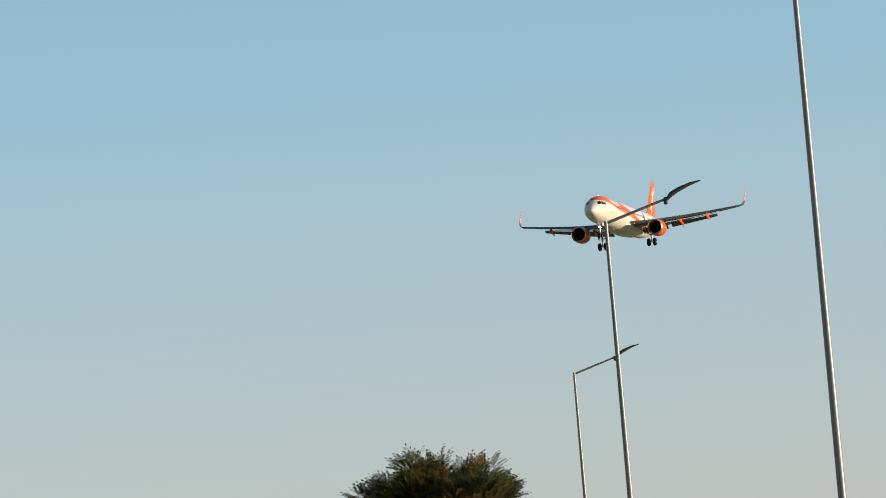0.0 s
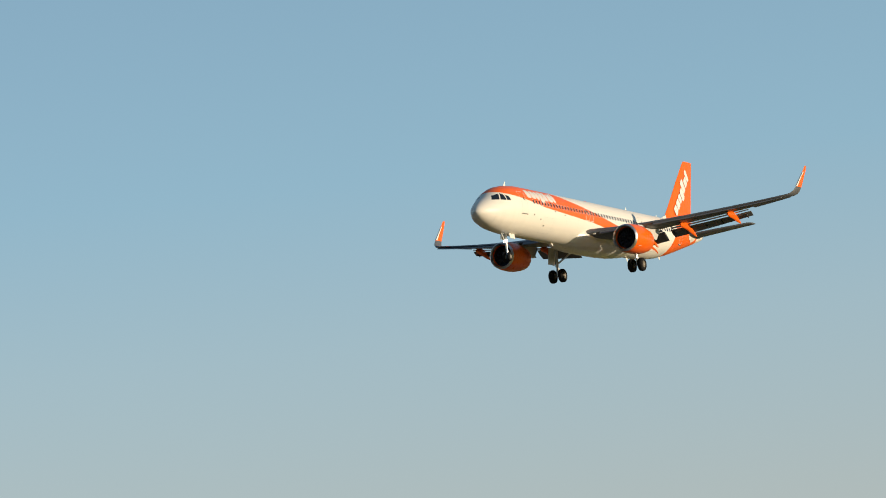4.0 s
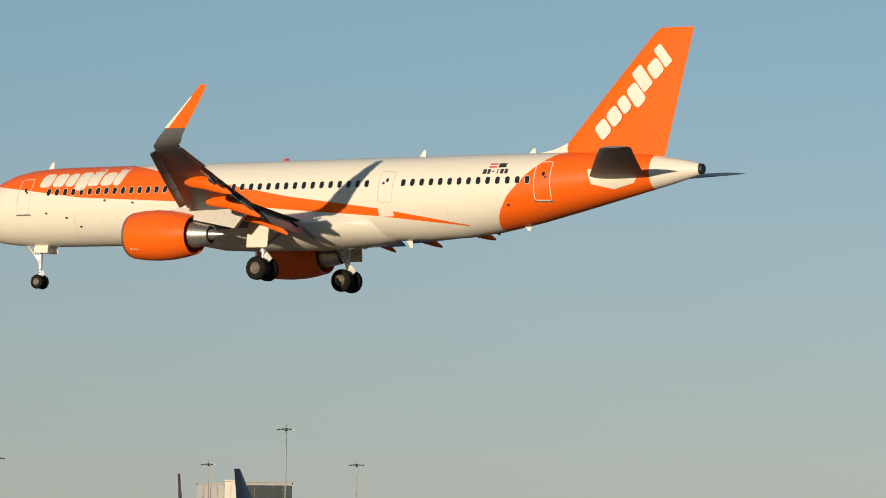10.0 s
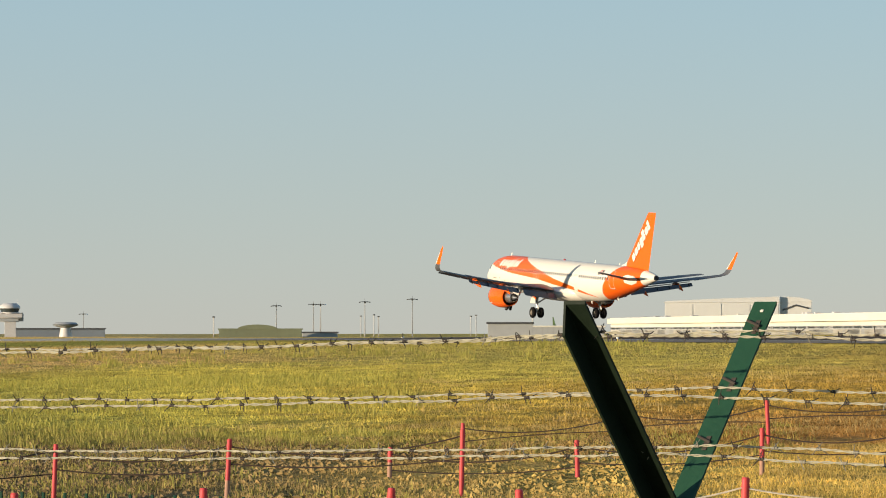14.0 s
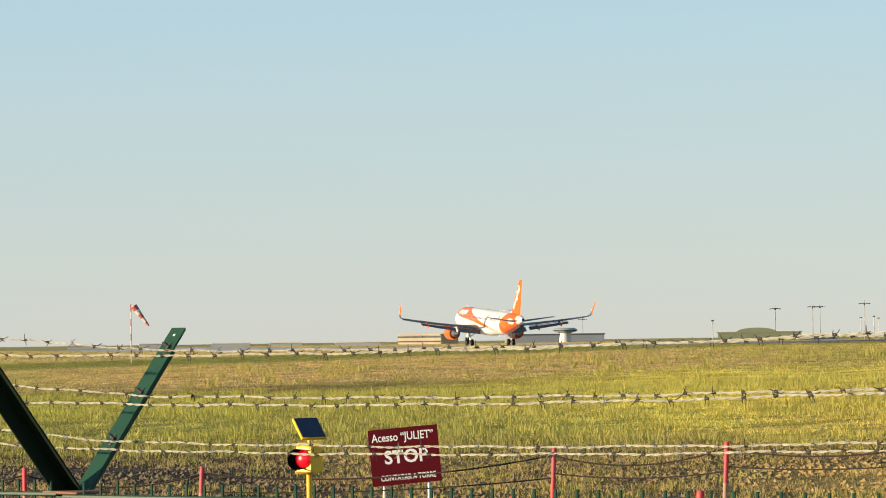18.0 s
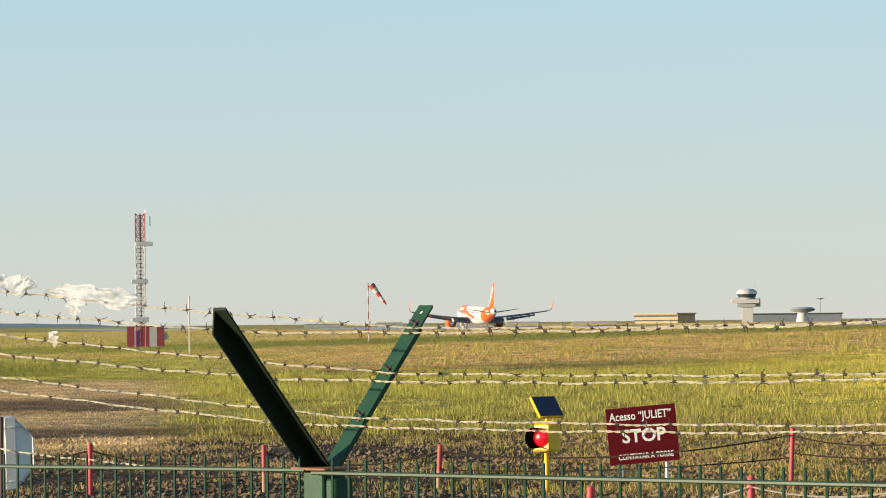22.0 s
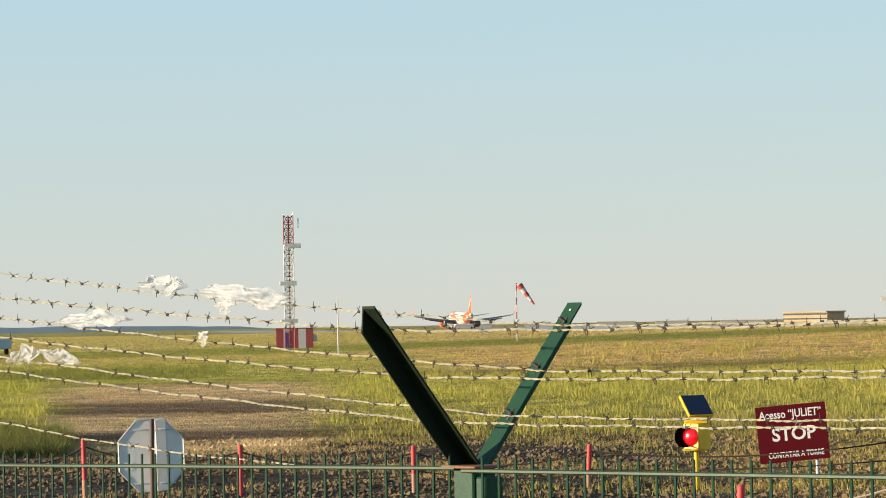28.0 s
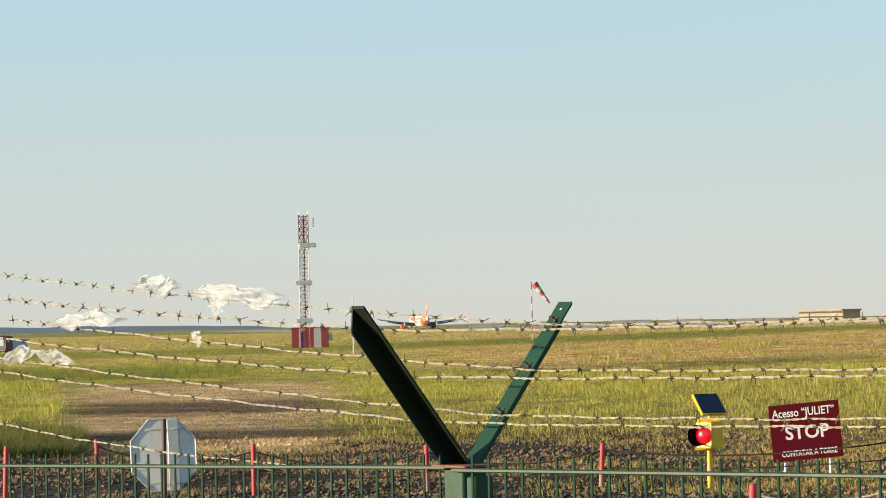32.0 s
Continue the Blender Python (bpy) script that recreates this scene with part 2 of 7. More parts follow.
# ---- the airliner ----
# aft of the nose: top, bottom and half width of the fuselage, from its axis
TOP = [(0, -0.62), (0.12, -0.36), (0.4, -0.06), (0.9, 0.28), (1.5, 0.60), (1.9, 0.82), (2.4, 1.17), (2.9, 1.46), (3.6, 1.73), (4.6, 1.93), (5.8, 2.04), (7, 2.07),
       (34, 2.07), (37, 2.05), (39.5, 1.97), (41.5, 1.82), (43, 1.60), (44.15, 1.36)]
BOTTOM = [(0, -0.62), (0.12, -0.86), (0.4, -1.10), (0.9, -1.38), (1.6, -1.63), (2.6, -1.85), (3.8, -1.98), (5.5, -2.06), (7, -2.07), (29.5, -2.07), (31.5, -1.97),
          (33.5, -1.72), (35.5, -1.34), (38, -0.75), (40.5, -0.14), (42.5, 0.35), (44.15, 0.80)]
HALF = [(0, 0.02), (0.12, 0.30), (0.4, 0.58), (0.9, 0.92), (1.6, 1.26), (2.6, 1.58), (3.8, 1.80), (5.5, 1.94), (7, 1.975), (31, 1.975), (33.5, 1.90), (36, 1.70),
        (38.5, 1.36), (41, 0.92), (43, 0.55), (44.15, 0.28)]


def side_at(a, u):
    """Half width of the fuselage at a metres aft and u up."""
    t, b, w = lerp_table(a, TOP), lerp_table(a, BOTTOM), lerp_table(a, HALF)
    c, h = (t + b) / 2, max(0.01, (t - b) / 2)
    s = min(1.0, abs(u - c) / h)
    return w * math.sqrt(max(0.0, 1 - s * s))


def fuselage_mesh(seg=72, step=1):
    stations = sorted({0.0, 0.06, 0.12, 0.25, 0.4, 0.65, 0.9, 1.2, 1.5, 1.9, 2.4, 2.9, 3.4, 4.0, 4.6, 5.4, 6.2, 7.0, *[7 + 1.5 * k for k in range(1, 16)],
                       *[x for x, _ in TOP + BOTTOM + HALF], 30.5, 31.5, 32.5, 33.5, 34.5, 35.5, 36.5, 37.5, 38.5, 39.5, 40.5, 41.5, 42.5, 43.2, 43.7, 44.15})
    rings = []
    for a in stations[::step] + ([44.15] if step > 1 else []):
        t, b, w = lerp_table(a, TOP), lerp_table(a, BOTTOM), lerp_table(a, HALF)
        c, h = (t + b) / 2, (t - b) / 2 + 0.005
        rings.append([Vector((a - 22, w * math.sin(2 * math.pi * k / seg), c + h * math.cos(2 * math.pi * k / seg))) for k in range(seg)])
    return loft(bmesh.new(), rings)


def dense(outline, n):
    """The outline with each side cut in n."""
    return [(p[0] + (q[0] - p[0]) * k / n, p[1] + (q[1] - p[1]) * k / n) for p, q in zip(outline, outline[1:] + outline[:1]) for k in range(n)]


def hull_patch(outline, side, lift=0.012, inner=None):
    """A shape of (aft, up) corners laid on the fuselage side; with inner it is the rim between the two outlines."""
    bm = bmesh.new()
    lift = lift + 0.006
    big = max(abs(p[1] - q[1]) + abs(p[0] - q[0]) for p, q in zip(outline, outline[1:] + outline[:1]))
    n = max(1, int(big / 0.22))
    outline = dense(outline, n)
    put = lambda q, d: bm.verts.new((q[0] - 22, side * (side_at(*q) + d), q[1]))
    o = [put(q, lift) for q in outline]
    if inner:
        i = [put(q, lift) for q in dense(inner, n)]
        for k in range(len(o)):
            j = (k + 1) % len(o)
            bm.faces.new((o[k], o[j], i[j], i[k]))
    else:
        ca, cu = sum(q[0] for q in outline) / len(outline), sum(q[1] for q in outline) / len(outline)
        tall = max(q[1] for q in outline) - min(q[1] for q in outline)
        last = o
        for f in ((0.66, 0.33) if tall > 0.4 else ()):
            ring = [put((ca + (q[0] - ca) * f, cu + (q[1] - cu) * f), lift) for q in outline]
            for k in range(len(o)):
                j = (k + 1) % len(o)
                bm.faces.new((last[k], last[j], ring[j], ring[k]))
            last = ring
        mid = put((ca, cu), lift)
        for k in range(len(o)):
            bm.faces.new((last[k], last[(k + 1) % len(o)], mid))
        r = [put(q, -0.01) for q in outline]
        for k in range(len(o)):
            j = (k + 1) % len(o)
            bm.faces.new((o[k], r[k], r[j], o[j]))
    bmesh.ops.recalc_face_normals(bm, faces=bm.faces)
    return bm


def round_rect(ca, cu, w, h, r, n=4, shear=0.0):
    pts = []
    for sx, sy, a0 in ((1, 1, 0), (-1, 1, 90), (-1, -1, 180), (1, -1, 270)):
        for k in range(n + 1):
            t = radians(a0 + 90 * k / n)
            du = sy * (h / 2 - r) + r * math.sin(t)
            pts.append((ca + sx * (w / 2 - r) + r * math.cos(t) + shear * du, cu + du))
    return pts


def foil(chord, thick, n=9):
    """Closed aerofoil outline as (aft, up), from the trailing edge over the top and back below."""
    up, dn = [], []
    for k in range(n + 1):
        x = 0.5 * (1 + math.cos(math.pi * k / n))
        y = 5 * thick * (0.2969 * math.sqrt(x) - 0.126 * x - 0.3516 * x * x + 0.2843 * x ** 3 - 0.1036 * x ** 4)
        up.append((x * chord, y * chord * 1.1))
        dn.append((x * chord, -y * chord * 0.8))
    return up + dn[-2:0:-1]


def wing_le(l):
    return 16.55 + (l - 1.97) * 0.54


def wing_te(l):
    return 23.0 if l < 6.4 else 23.0 + (l - 6.4) * 0.295


def wing_u(l):
    return -1.2 + (l - 1.97) * 0.09 + 0.68 * max(0, (l - 2) / 15) ** 2


def wing_mesh(side):
    rings = []
    for l in (0.6, 1.97, 4.2, 6.4, 9, 11.5, 14, 16, 17.0):
        le, te = wing_le(l), wing_te(l)
        th = 0.15 if l < 3 else 0.115
        rings.append([Vector((le + x - 22, side * l, wing_u(l) + z)) for x, z in foil(te - le, th)])
    # the blended sharklet
    for l, u, le, c in ((17.22, 0.98, 24.95, 1.45), (17.38, 1.2, 25.25, 1.3), (17.46, 1.55, 25.65, 1.15)):
        cant = {0.98: 25, 1.2: 55, 1.55: 76}[u]
        rings.append([Vector((le + x - 22, side * (l - z * math.sin(radians(cant))), u + z * math.cos(radians(cant)))) for x, z in foil(c, 0.1)])
    return loft(bmesh.new(), rings)


def sharklet_mesh(side):
    rings = []
    for l, u, le, c in ((17.461, 1.552, 25.652, 1.148), (17.52, 2.25, 26.4, 0.86), (17.58, 3.05, 27.2, 0.58), (17.6, 3.5, 27.62, 0.36)):
        rings.append([Vector((le + x - 22, side * (l - z), u)) for x, z in foil(c, 0.1)])
    return loft(bmesh.new(), rings)


def strip(side, l0, l1, fn, n=6):
    """A lofted strip along the wing; fn(l) gives a ring of (aft, up)."""
    rings = []
    for k in range(n + 1):
        l = l0 + (l1 - l0) * k / n
        rings.append([Vector((a - 22, side * l, u)) for a, u in fn(l)])
    return loft(bmesh.new(), rings)


def turned(pts, at, deg):
    c, s = math.cos(radians(deg)), math.sin(radians(deg))
    return [(at[0] + x * c + y * s, at[1] - x * s + y * c) for x, y in pts]


def flap_ring(chord_scale, droop, back, drop):
    def fn(l):
        chord = 0.26 * (wing_te(l) - wing_le(l)) * chord_scale if l > 6.4 else 1.25 * chord_scale
        return turned(foil(chord, 0.13, 6), (wing_te(l) + back, wing_u(l) + drop), droop)
    return fn


def slat_ring(l):
    c = 0.16 * (wing_te(l) - wing_le(l)) + 0.15
    return turned(foil(c, 0.16, 6), (wing_le(l) - 0.26, wing_u(l) - 0.24), -24)


def fairing_mesh(side, l, length, drop):
    rings = []
    te, u = wing_te(l), wing_u(l)
    for k in range(11):
        s = k / 10
        r = 0.30 * math.sin(math.pi * min(1, (s * 0.96 + 0.02)) ** 0.8) ** 0.7 + 0.015
        a = te - length * 0.62 + length * s
        z = u - 0.33 - drop * max(0, s - 0.35) ** 1.2 * length
        rings.append([Vector((a - 22, side * l + 0.55 * r * math.sin(2 * math.pi * j / 14), z + r * math.cos(2 * math.pi * j / 14))) for j in range(14)])
    return loft(bmesh.new(), rings)


def wheel_pair(plane, name, axle, gap, radius, width, label):
    for s in (-1, 1):
        w = base(name, Matrix.Translation((axle[0], axle[1] + s * gap, axle[2])), label, "")
        w.parent = plane
        prof = [(-width / 2, radius * 0.5), (-width / 2, radius * 0.86), (-width * 0.36, radius * 0.97), (-width * 0.12, radius), (width * 0.12, radius),
                (width * 0.36, radius * 0.97), (width / 2, radius * 0.86), (width / 2, radius * 0.5)]
        turn = pose(0, 0, 0, 0, 0, 90)
        t = revolve(prof, seg=28)
        t.transform(turn)
        part("tyre", t, MAT_TYRE, w)
        r = revolve([(-width * 0.42, 0.02), (-width * 0.42, radius * 0.2), (-width * 0.28, radius * 0.3), (-width * 0.4, radius * 0.46), (-width * 0.46, radius * 0.52),
                     (width * 0.46, radius * 0.52), (width * 0.4, radius * 0.46), (width * 0.28, radius * 0.3), (width * 0.42, radius * 0.2), (width * 0.42, 0.02)], seg=20)
        r.transform(turn)
        part("rim", r, MAT_RIM, w, "worn grey metal wheel rim")


def build_airliner():
    plane = base("airliner", Matrix(), "white and orange twin-engine airliner coming in with its wheels down", "airliner")
    hull = part("fuselage", fuselage_mesh(), LIVERY, plane, "white fuselage with an orange sweep and orange tail")
    for side in (-1, 1):
        # cabin windows
        for k in range(58):
            a = 6.9 + 0.533 * k
            if a > 36 or 27.0 < a < 28.5 or 17.2 < a < 17.5:
                continue
            part("cabin_window", hull_patch(round_rect(a, 0.60, 0.25, 0.36, 0.11), side, 0.006), MAT_GLASS, hull)
            part("window_rim", hull_patch(round_rect(a, 0.60, 0.285, 0.40, 0.13), side, 0.004, round_rect(a, 0.60, 0.25, 0.36, 0.11)), MAT_WHITE, hull)
        # doors and exits, each a thin outlined panel
        for a, u, w, h, mat in ((5.25, 0.42, 0.86, 1.9, MAT_DOORLINE), (16.75, 0.42, 0.55, 1.1, MAT_WHITE), (17.6, 0.42, 0.55, 1.1, MAT_WHITE),
                                (27.75, 0.42, 0.86, 1.6, MAT_DOORLINE), (36.45, 0.55, 0.86, 1.9, MAT_WHITE)):
            part("door", hull_patch(round_rect(a, u, w, h, 0.12), side, 0.006, round_rect(a, u, w - 0.07, h - 0.07, 0.09)), mat, hull, "outlined cabin door")
            part("door_window", hull_patch(round_rect(a + 0.05, u + 0.33, 0.14, 0.2, 0.06), side, 0.008), MAT_GLASS, hull)
        for a, u in ((5.25, -0.56), (36.45, -0.44)):
            part("door_sill", hull_patch(round_rect(a, u, 1.0, 0.07, 0.03), side, 0.012), MAT_RIM, hull)
        part("door_step_patch", hull_patch(round_rect(27.75, -0.72, 0.86, 0.62, 0.06), side, 0.0055), MAT_WHITE, hull)
        # airline wordmark as plain white shapes
        x = 6.14
        for w, h, dn in ((0.62, 0.58, 0), (0.62, 0.58, 0), (0.5, 0.58, 0), (0.6, 0.62, 0.24), (0.56, 0.92, 0), (0.62, 0.58, 0), (0.42, 0.82, 0)):
            w, h, dn = w * 1.36, h * 1.28, dn * 0.9
            o = round_rect(x + w / 2, 0.88 + (h - dn) / 2, w * 0.9, h + dn, 0.22 if h < 1.1 else 0.13, 4, 0.15)
            part("wordmark_shape", hull_patch(o, side, 0.007), MAT_WHITE, hull)
            x += w
        # cockpit glazing
        for c in ([(1.55, 0.40), (2.15, 0.42), (2.52, 0.98), (2.02, 0.82)], [(2.24, 0.42), (2.78, 0.40), (2.81, 0.92), (2.62, 1.0)],
                  [(2.88, 0.40), (3.34, 0.42), (3.28, 0.74), (2.92, 0.90)]):
            part("cockpit_window", hull_patch(c, side, 0.012), MAT_GLASS, hull)
        # registration as plain bars, and two small flags
        for k, w in enumerate((0.2, 0.16, 0.12, 0.06, 0.18, 0.18)):
            part("registration_bar", hull_patch(round_rect(33.28 + 0.235 * k, 1.05, w, 0.24 if k != 2 else 0.05, 0.02), side, 0.006), MAT_MARK, hull)
        for k, mat in enumerate((MAT_RED, MAT_WHITE, MAT_RED)):
            part("flag_stripe", hull_patch(round_rect(33.66, 1.28 + 0.075 * k, 0.42, 0.073, 0.01), side, 0.006), mat, hull)
        part("flag", hull_patch(round_rect(34.16, 1.355, 0.42, 0.22, 0.01), side, 0.006), MAT_MARK, hull)
        # small ports and outlets
        for a, u in ((8.1, -0.75), (8.9, -1.2), (10.6, 0.1), (6.8, -0.5), (34.6, -0.6), (12.4, -0.05)):
            part("outlet", hull_patch(round_rect(a, u, 0.16, 0.1, 0.04), side, 0.006), MAT_MARK, hull)
        for a, u, w, h in ((9.5, -1.12, 1.85, 1.2), (30.6, -1.05, 1.3, 0.95)):
            part("cargo_door", hull_patch(round_rect(a, u, w, h, 0.1), side, 0.004, round_rect(a, u, w - 0.03, h - 0.03, 0.09)), MAT_DOORLINE, hull)
        for a, u in ((5.42, 0.62), (27.6, 0.6), (36.62, 0.72)):
            part("door_port", hull_patch(round_rect(a, u, 0.13, 0.13, 0.06), side, 0.009), MAT_MARK, hull)
        # wing and its moving surfaces
        wing = part("wing", wing_mesh(side), MAT_WING, plane, "grey swept wing")
        part("sharklet", sharklet_mesh(side), MAT_FIN, wing, "orange upturned wing tip")
        edge = bmesh.new()
        loft(edge, [[Vector((a - 22 + x, side * (l + y), u)) for x, y in ((-0.03, -0.06), (0.16 * s, -0.07), (0.16 * s, 0.05), (-0.03, 0.04))]
                    for l, u, a, s in ((17.46, 1.58, 25.67, 1.3), (17.52, 2.25, 26.4, 0.7), (17.58, 2.95, 27.15, 0.4))])
        part("sharklet_edge", edge, MAT_WHITE, wing)
        for l0, l1 in ((2.3, 6.1), (6.7, 13.4)):
            part("flap", strip(side, l0, l1, flap_ring(1.0, 34, -0.05, -0.28)), MAT_WING, wing, "lowered grey flap")
            part("flap_vane", strip(side, l0 + 0.1, l1 - 0.1, flap_ring(0.3, 20, -0.35, -0.12)), MAT_METAL, wing)
        part("aileron", strip(side, 13.7, 16.7, flap_ring(0.8, 6, -0.25, 0.0)), MAT_WING, wing)
        for l0, l1 in ((2.9, 5.0), (6.9, 10.0), (10.1, 13.2), (13.3, 16.6)):
            part("slat", strip(side, l0, l1, slat_ring), MAT_WING, wing, "lowered leading-edge slat")
        for l, length, drop in ((4.9, 2.9, 0.52), (8.3, 3.2, 0.40), (12.1, 2.7, 0.36)):
            part("flap_fairing", fairing_mesh(side, l, length, drop), MAT_ORANGE, wing, "orange flap track fairing")
        for l in (3.3, 6.9, 9.6, 10.9, 13.0):
            part("flap_bracket", box((0.5, 0.05, 0.32), pose(wing_te(l) - 22 + 0.3, side * l, wing_u(l) - 0.5, 0, 30, 0), 0.02), MAT_BLACK, wing)
        for l0, l1 in ((3, 6), (7, 9.3), (9.4, 11.6), (11.7, 13.3)):
            part("spoiler", strip(side, l0, l1, lambda l: [(wing_te(l) - 1.15, wing_u(l) + 0.2), (wing_te(l) - 0.35, wing_u(l) + 0.1), (wing_te(l) - 0.35, wing_u(l) + 0.06),
                                                           (wing_te(l) - 1.15, wing_u(l) + 0.15)], 2), MAT_WING, wing)
        # engine
        ex, ey, ez = 15.45 - 22, side * 5.85, -2.17
        nac = [(0.42, 0.88), (0.12, 0.94), (0.0, 1.02), (0.04, 1.08), (0.25, 1.16), (0.8, 1.23), (1.6, 1.26), (2.4, 1.22), (3.1, 1.12), (3.75, 0.98), (3.72, 0.9), (2.6, 0.86)]
        eng = part("engine_nacelle", revolve(nac, (ex, ey, ez), 40), MAT_ORANGE, plane, "orange engine nacelle")
        part("inlet_lip", revolve([(0.42, 0.9), (0.1, 0.93), (-0.03, 1.02), (0.03, 1.095), (0.17, 1.15)], (ex, ey, ez), 40), MAT_METAL, eng, "bare metal inlet lip")
        part("inlet_duct", revolve([(0.3, 0.9), (1.0, 0.94), (1.02, 0.3), (0.75, 0.15), (0.62, 0.02)], (ex, ey, ez), 32), MAT_BLACK, eng)
        for k in range(18):
            m = Matrix.Translation((ex + 0.95, ey, ez)) @ pose(0, 0, 0, 20 * k, 0, 0) @ pose(0, 0, 0.6, 0, 0, 38)
            part("fan_blade", box((0.26, 0.025, 0.64), m), MAT_MARK, eng, smooth=False)
        part("core_nozzle", revolve([(2.6, 0.86), (3.4, 0.74), (4.1, 0.60), (4.75, 0.47), (4.72, 0.4), (4.0, 0.38)], (ex, ey, ez), 28), MAT_METAL, eng, "bare metal core nozzle")
        part("exhaust_cone", revolve([(4.1, 0.36), (4.7, 0.3), (5.3, 0.14), (5.55, 0.03)], (ex, ey, ez), 20), MAT_METAL, eng)
        pylon = bmesh.new()
        loft(pylon, [[Vector((a - 22, ey + side * w, u)) for a, w, u in row] for row in (
            ((17.3, -0.18, -1.1), (17.3, 0.18, -1.1), (21.6, 0.1, -1.9), (21.6, -0.1, -1.9)),
            ((17.6, -0.2, -0.95), (17.6, 0.2, -0.95), (22.3, 0.12, -1.1), (22.3, -0.12, -1.1)),
            ((18.2, -0.16, -0.85), (18.2, 0.16, -0.85), (22.2, 0.12, -0.8), (22.2, -0.12, -0.8)))])
        part("pylon", pylon, MAT_DOORLINE, eng, "grey engine pylon")
        for k in range(3):
            part("nacelle_mark", box((0.12, 0.02, 0.12), Matrix.Translation((ex + 0.62 + 0.2 * k, ey + side * 0.96, ez - 0.73)) @ pose(0, 0, 0, side * 36, 0, 0)), MAT_WHITE, eng)
        # tailplane
        rings = []
        for l, le, c, u in ((0.4, 38.2, 3.4, 0.62), (1.2, 38.8, 3.0, 0.72), (3.6, 40.4, 2.3, 1.12), (5.7, 41.85, 1.7, 1.46), (5.92, 42.35, 1.15, 1.50)):
            rings.append([Vector((le + x - 22, side * l, u + z)) for x, z in foil(c, 0.1)])
        part("tailplane", loft(bmesh.new(), rings), MAT_WING, plane, "grey tailplane")
        o = [(38.75, 1.05), (39.5, 1.2), (40.8, 1.05), (41.3, 0.75), (41.0, 0.4), (40.0, 0.12), (38.95, 0.35)]
        part("tailplane_plate", hull_patch(o, side, 0.02), MAT_WHITE, hull)
        # main gear
        gx, gy = 21.9 - 22, side * 3.8
        leg = part("main_gear_leg", tube((gx, gy, -1.2), (gx, gy, -2.9), 0.15), MAT_STRUT, plane, "white main landing gear leg")
        part("piston", tube((gx, gy, -2.8), (gx, gy, -3.72), 0.09), MAT_METAL, leg)
        part("axle", tube((gx, gy - 0.6, -3.72), (gx, gy + 0.6, -3.72), 0.08), MAT_METAL, leg)
        part("side_brace", tube((gx, gy - side * 1.7, -1.7), (gx, gy, -2.7), 0.08), MAT_STRUT, leg)
        part("torque_link", box((0.5, 0.06, 0.5), pose(gx + 0.22, gy, -3.2, 0, 45, 0), 0.02), MAT_STRUT, leg)
        part("gear_door", box((1.25, 0.06, 1.5), pose(gx - 0.05, gy + side * 0.42, -1.95, side * 6, 0, 0), 0.05), MAT_WHITE, leg, "white leg door")
        wheel_pair(plane, "main_wheel", (gx, gy, -3.72), 0.46, 0.585, 0.42, "black main wheel")
        # landing lights at the wing roots and gear
        part("landing_light", box((0.12, 0.3, 0.2), pose(16.9 - 22, side * 2.35, -1.25), 0.03), MAT_METAL, plane)
    # fin
    rings = []
    for u, le, te in ((1.6, 35.9, 42.2), (2.1, 36.55, 42.32), (4.0, 38.25, 42.74), (6.0, 40.0, 43.18), (7.6, 41.45, 43.55), (7.9, 41.8, 43.58)):
        rings.append([Vector((le + x - 22, z * 0.9, u)) for x, z in foil(te - le, 0.09)])
    fin = part("fin", loft(bmesh.new(), rings), MAT_FIN, plane, "orange tail fin with white shapes")
    rings = [[Vector((a - 22, w, u)) for w, u in ((-wd, 1.95), (-wd * 0.3, tp), (wd * 0.3, tp), (wd, 1.95))] for a, wd, tp in ((35.3, 0.04, 2.06), (36.2, 0.12, 2.22), (36.9, 0.17, 2.5), (37.2, 0.17, 2.1))]
    part("fin_fillet", loft(bmesh.new(), rings), MAT_WHITE, fin, "white fin fillet")
    # wordmark on the fin as plain shapes, running up along the leading edge
    ang = radians(46.5)
    for side in (-1, 1):
        x = 0.0
        for w, h, dn in ((0.84, 0.80, 0), (0.84, 0.80, 0), (0.68, 0.80, 0), (0.80, 0.80, 0.28), (0.76, 1.18, 0), (0.84, 0.80, 0), (0.56, 1.1, 0)):
            pts = round_rect(x + w / 2, (h - dn) / 2, w * 0.88, h + dn, 0.2 if h < 1 else 0.12, 4, 0.15)
            bm = bmesh.new()
            top = []
            for px, py in pts:
                a = 38.95 + px * math.cos(ang) - py * math.sin(ang)
                u = 2.52 + px * math.sin(ang) + py * math.cos(ang)
                le, te = 36.55 + (u - 2.1) * 0.885, 42.32 + (u - 2.1) * 0.22
                s = min(0.98, max(0.02, (a - le) / (te - le)))
                y = 5 * 0.09 * (0.2969 * math.sqrt(s) - 0.126 * s - 0.3516 * s * s + 0.2843 * s ** 3 - 0.1036 * s ** 4) * (te - le)
                top.append(bm.verts.new((a - 22, side * (y * (0.99 if side > 0 else 0.99) + 0.012), u)))
            bm.faces.new(top)
            bmesh.ops.recalc_face_normals(bm, faces=bm.faces)
            part("fin_wordmark_shape", bm, MAT_WHITE, fin)
            x += w
    # belly fairing, nose gear, aerials, tail cone end
    rings = []
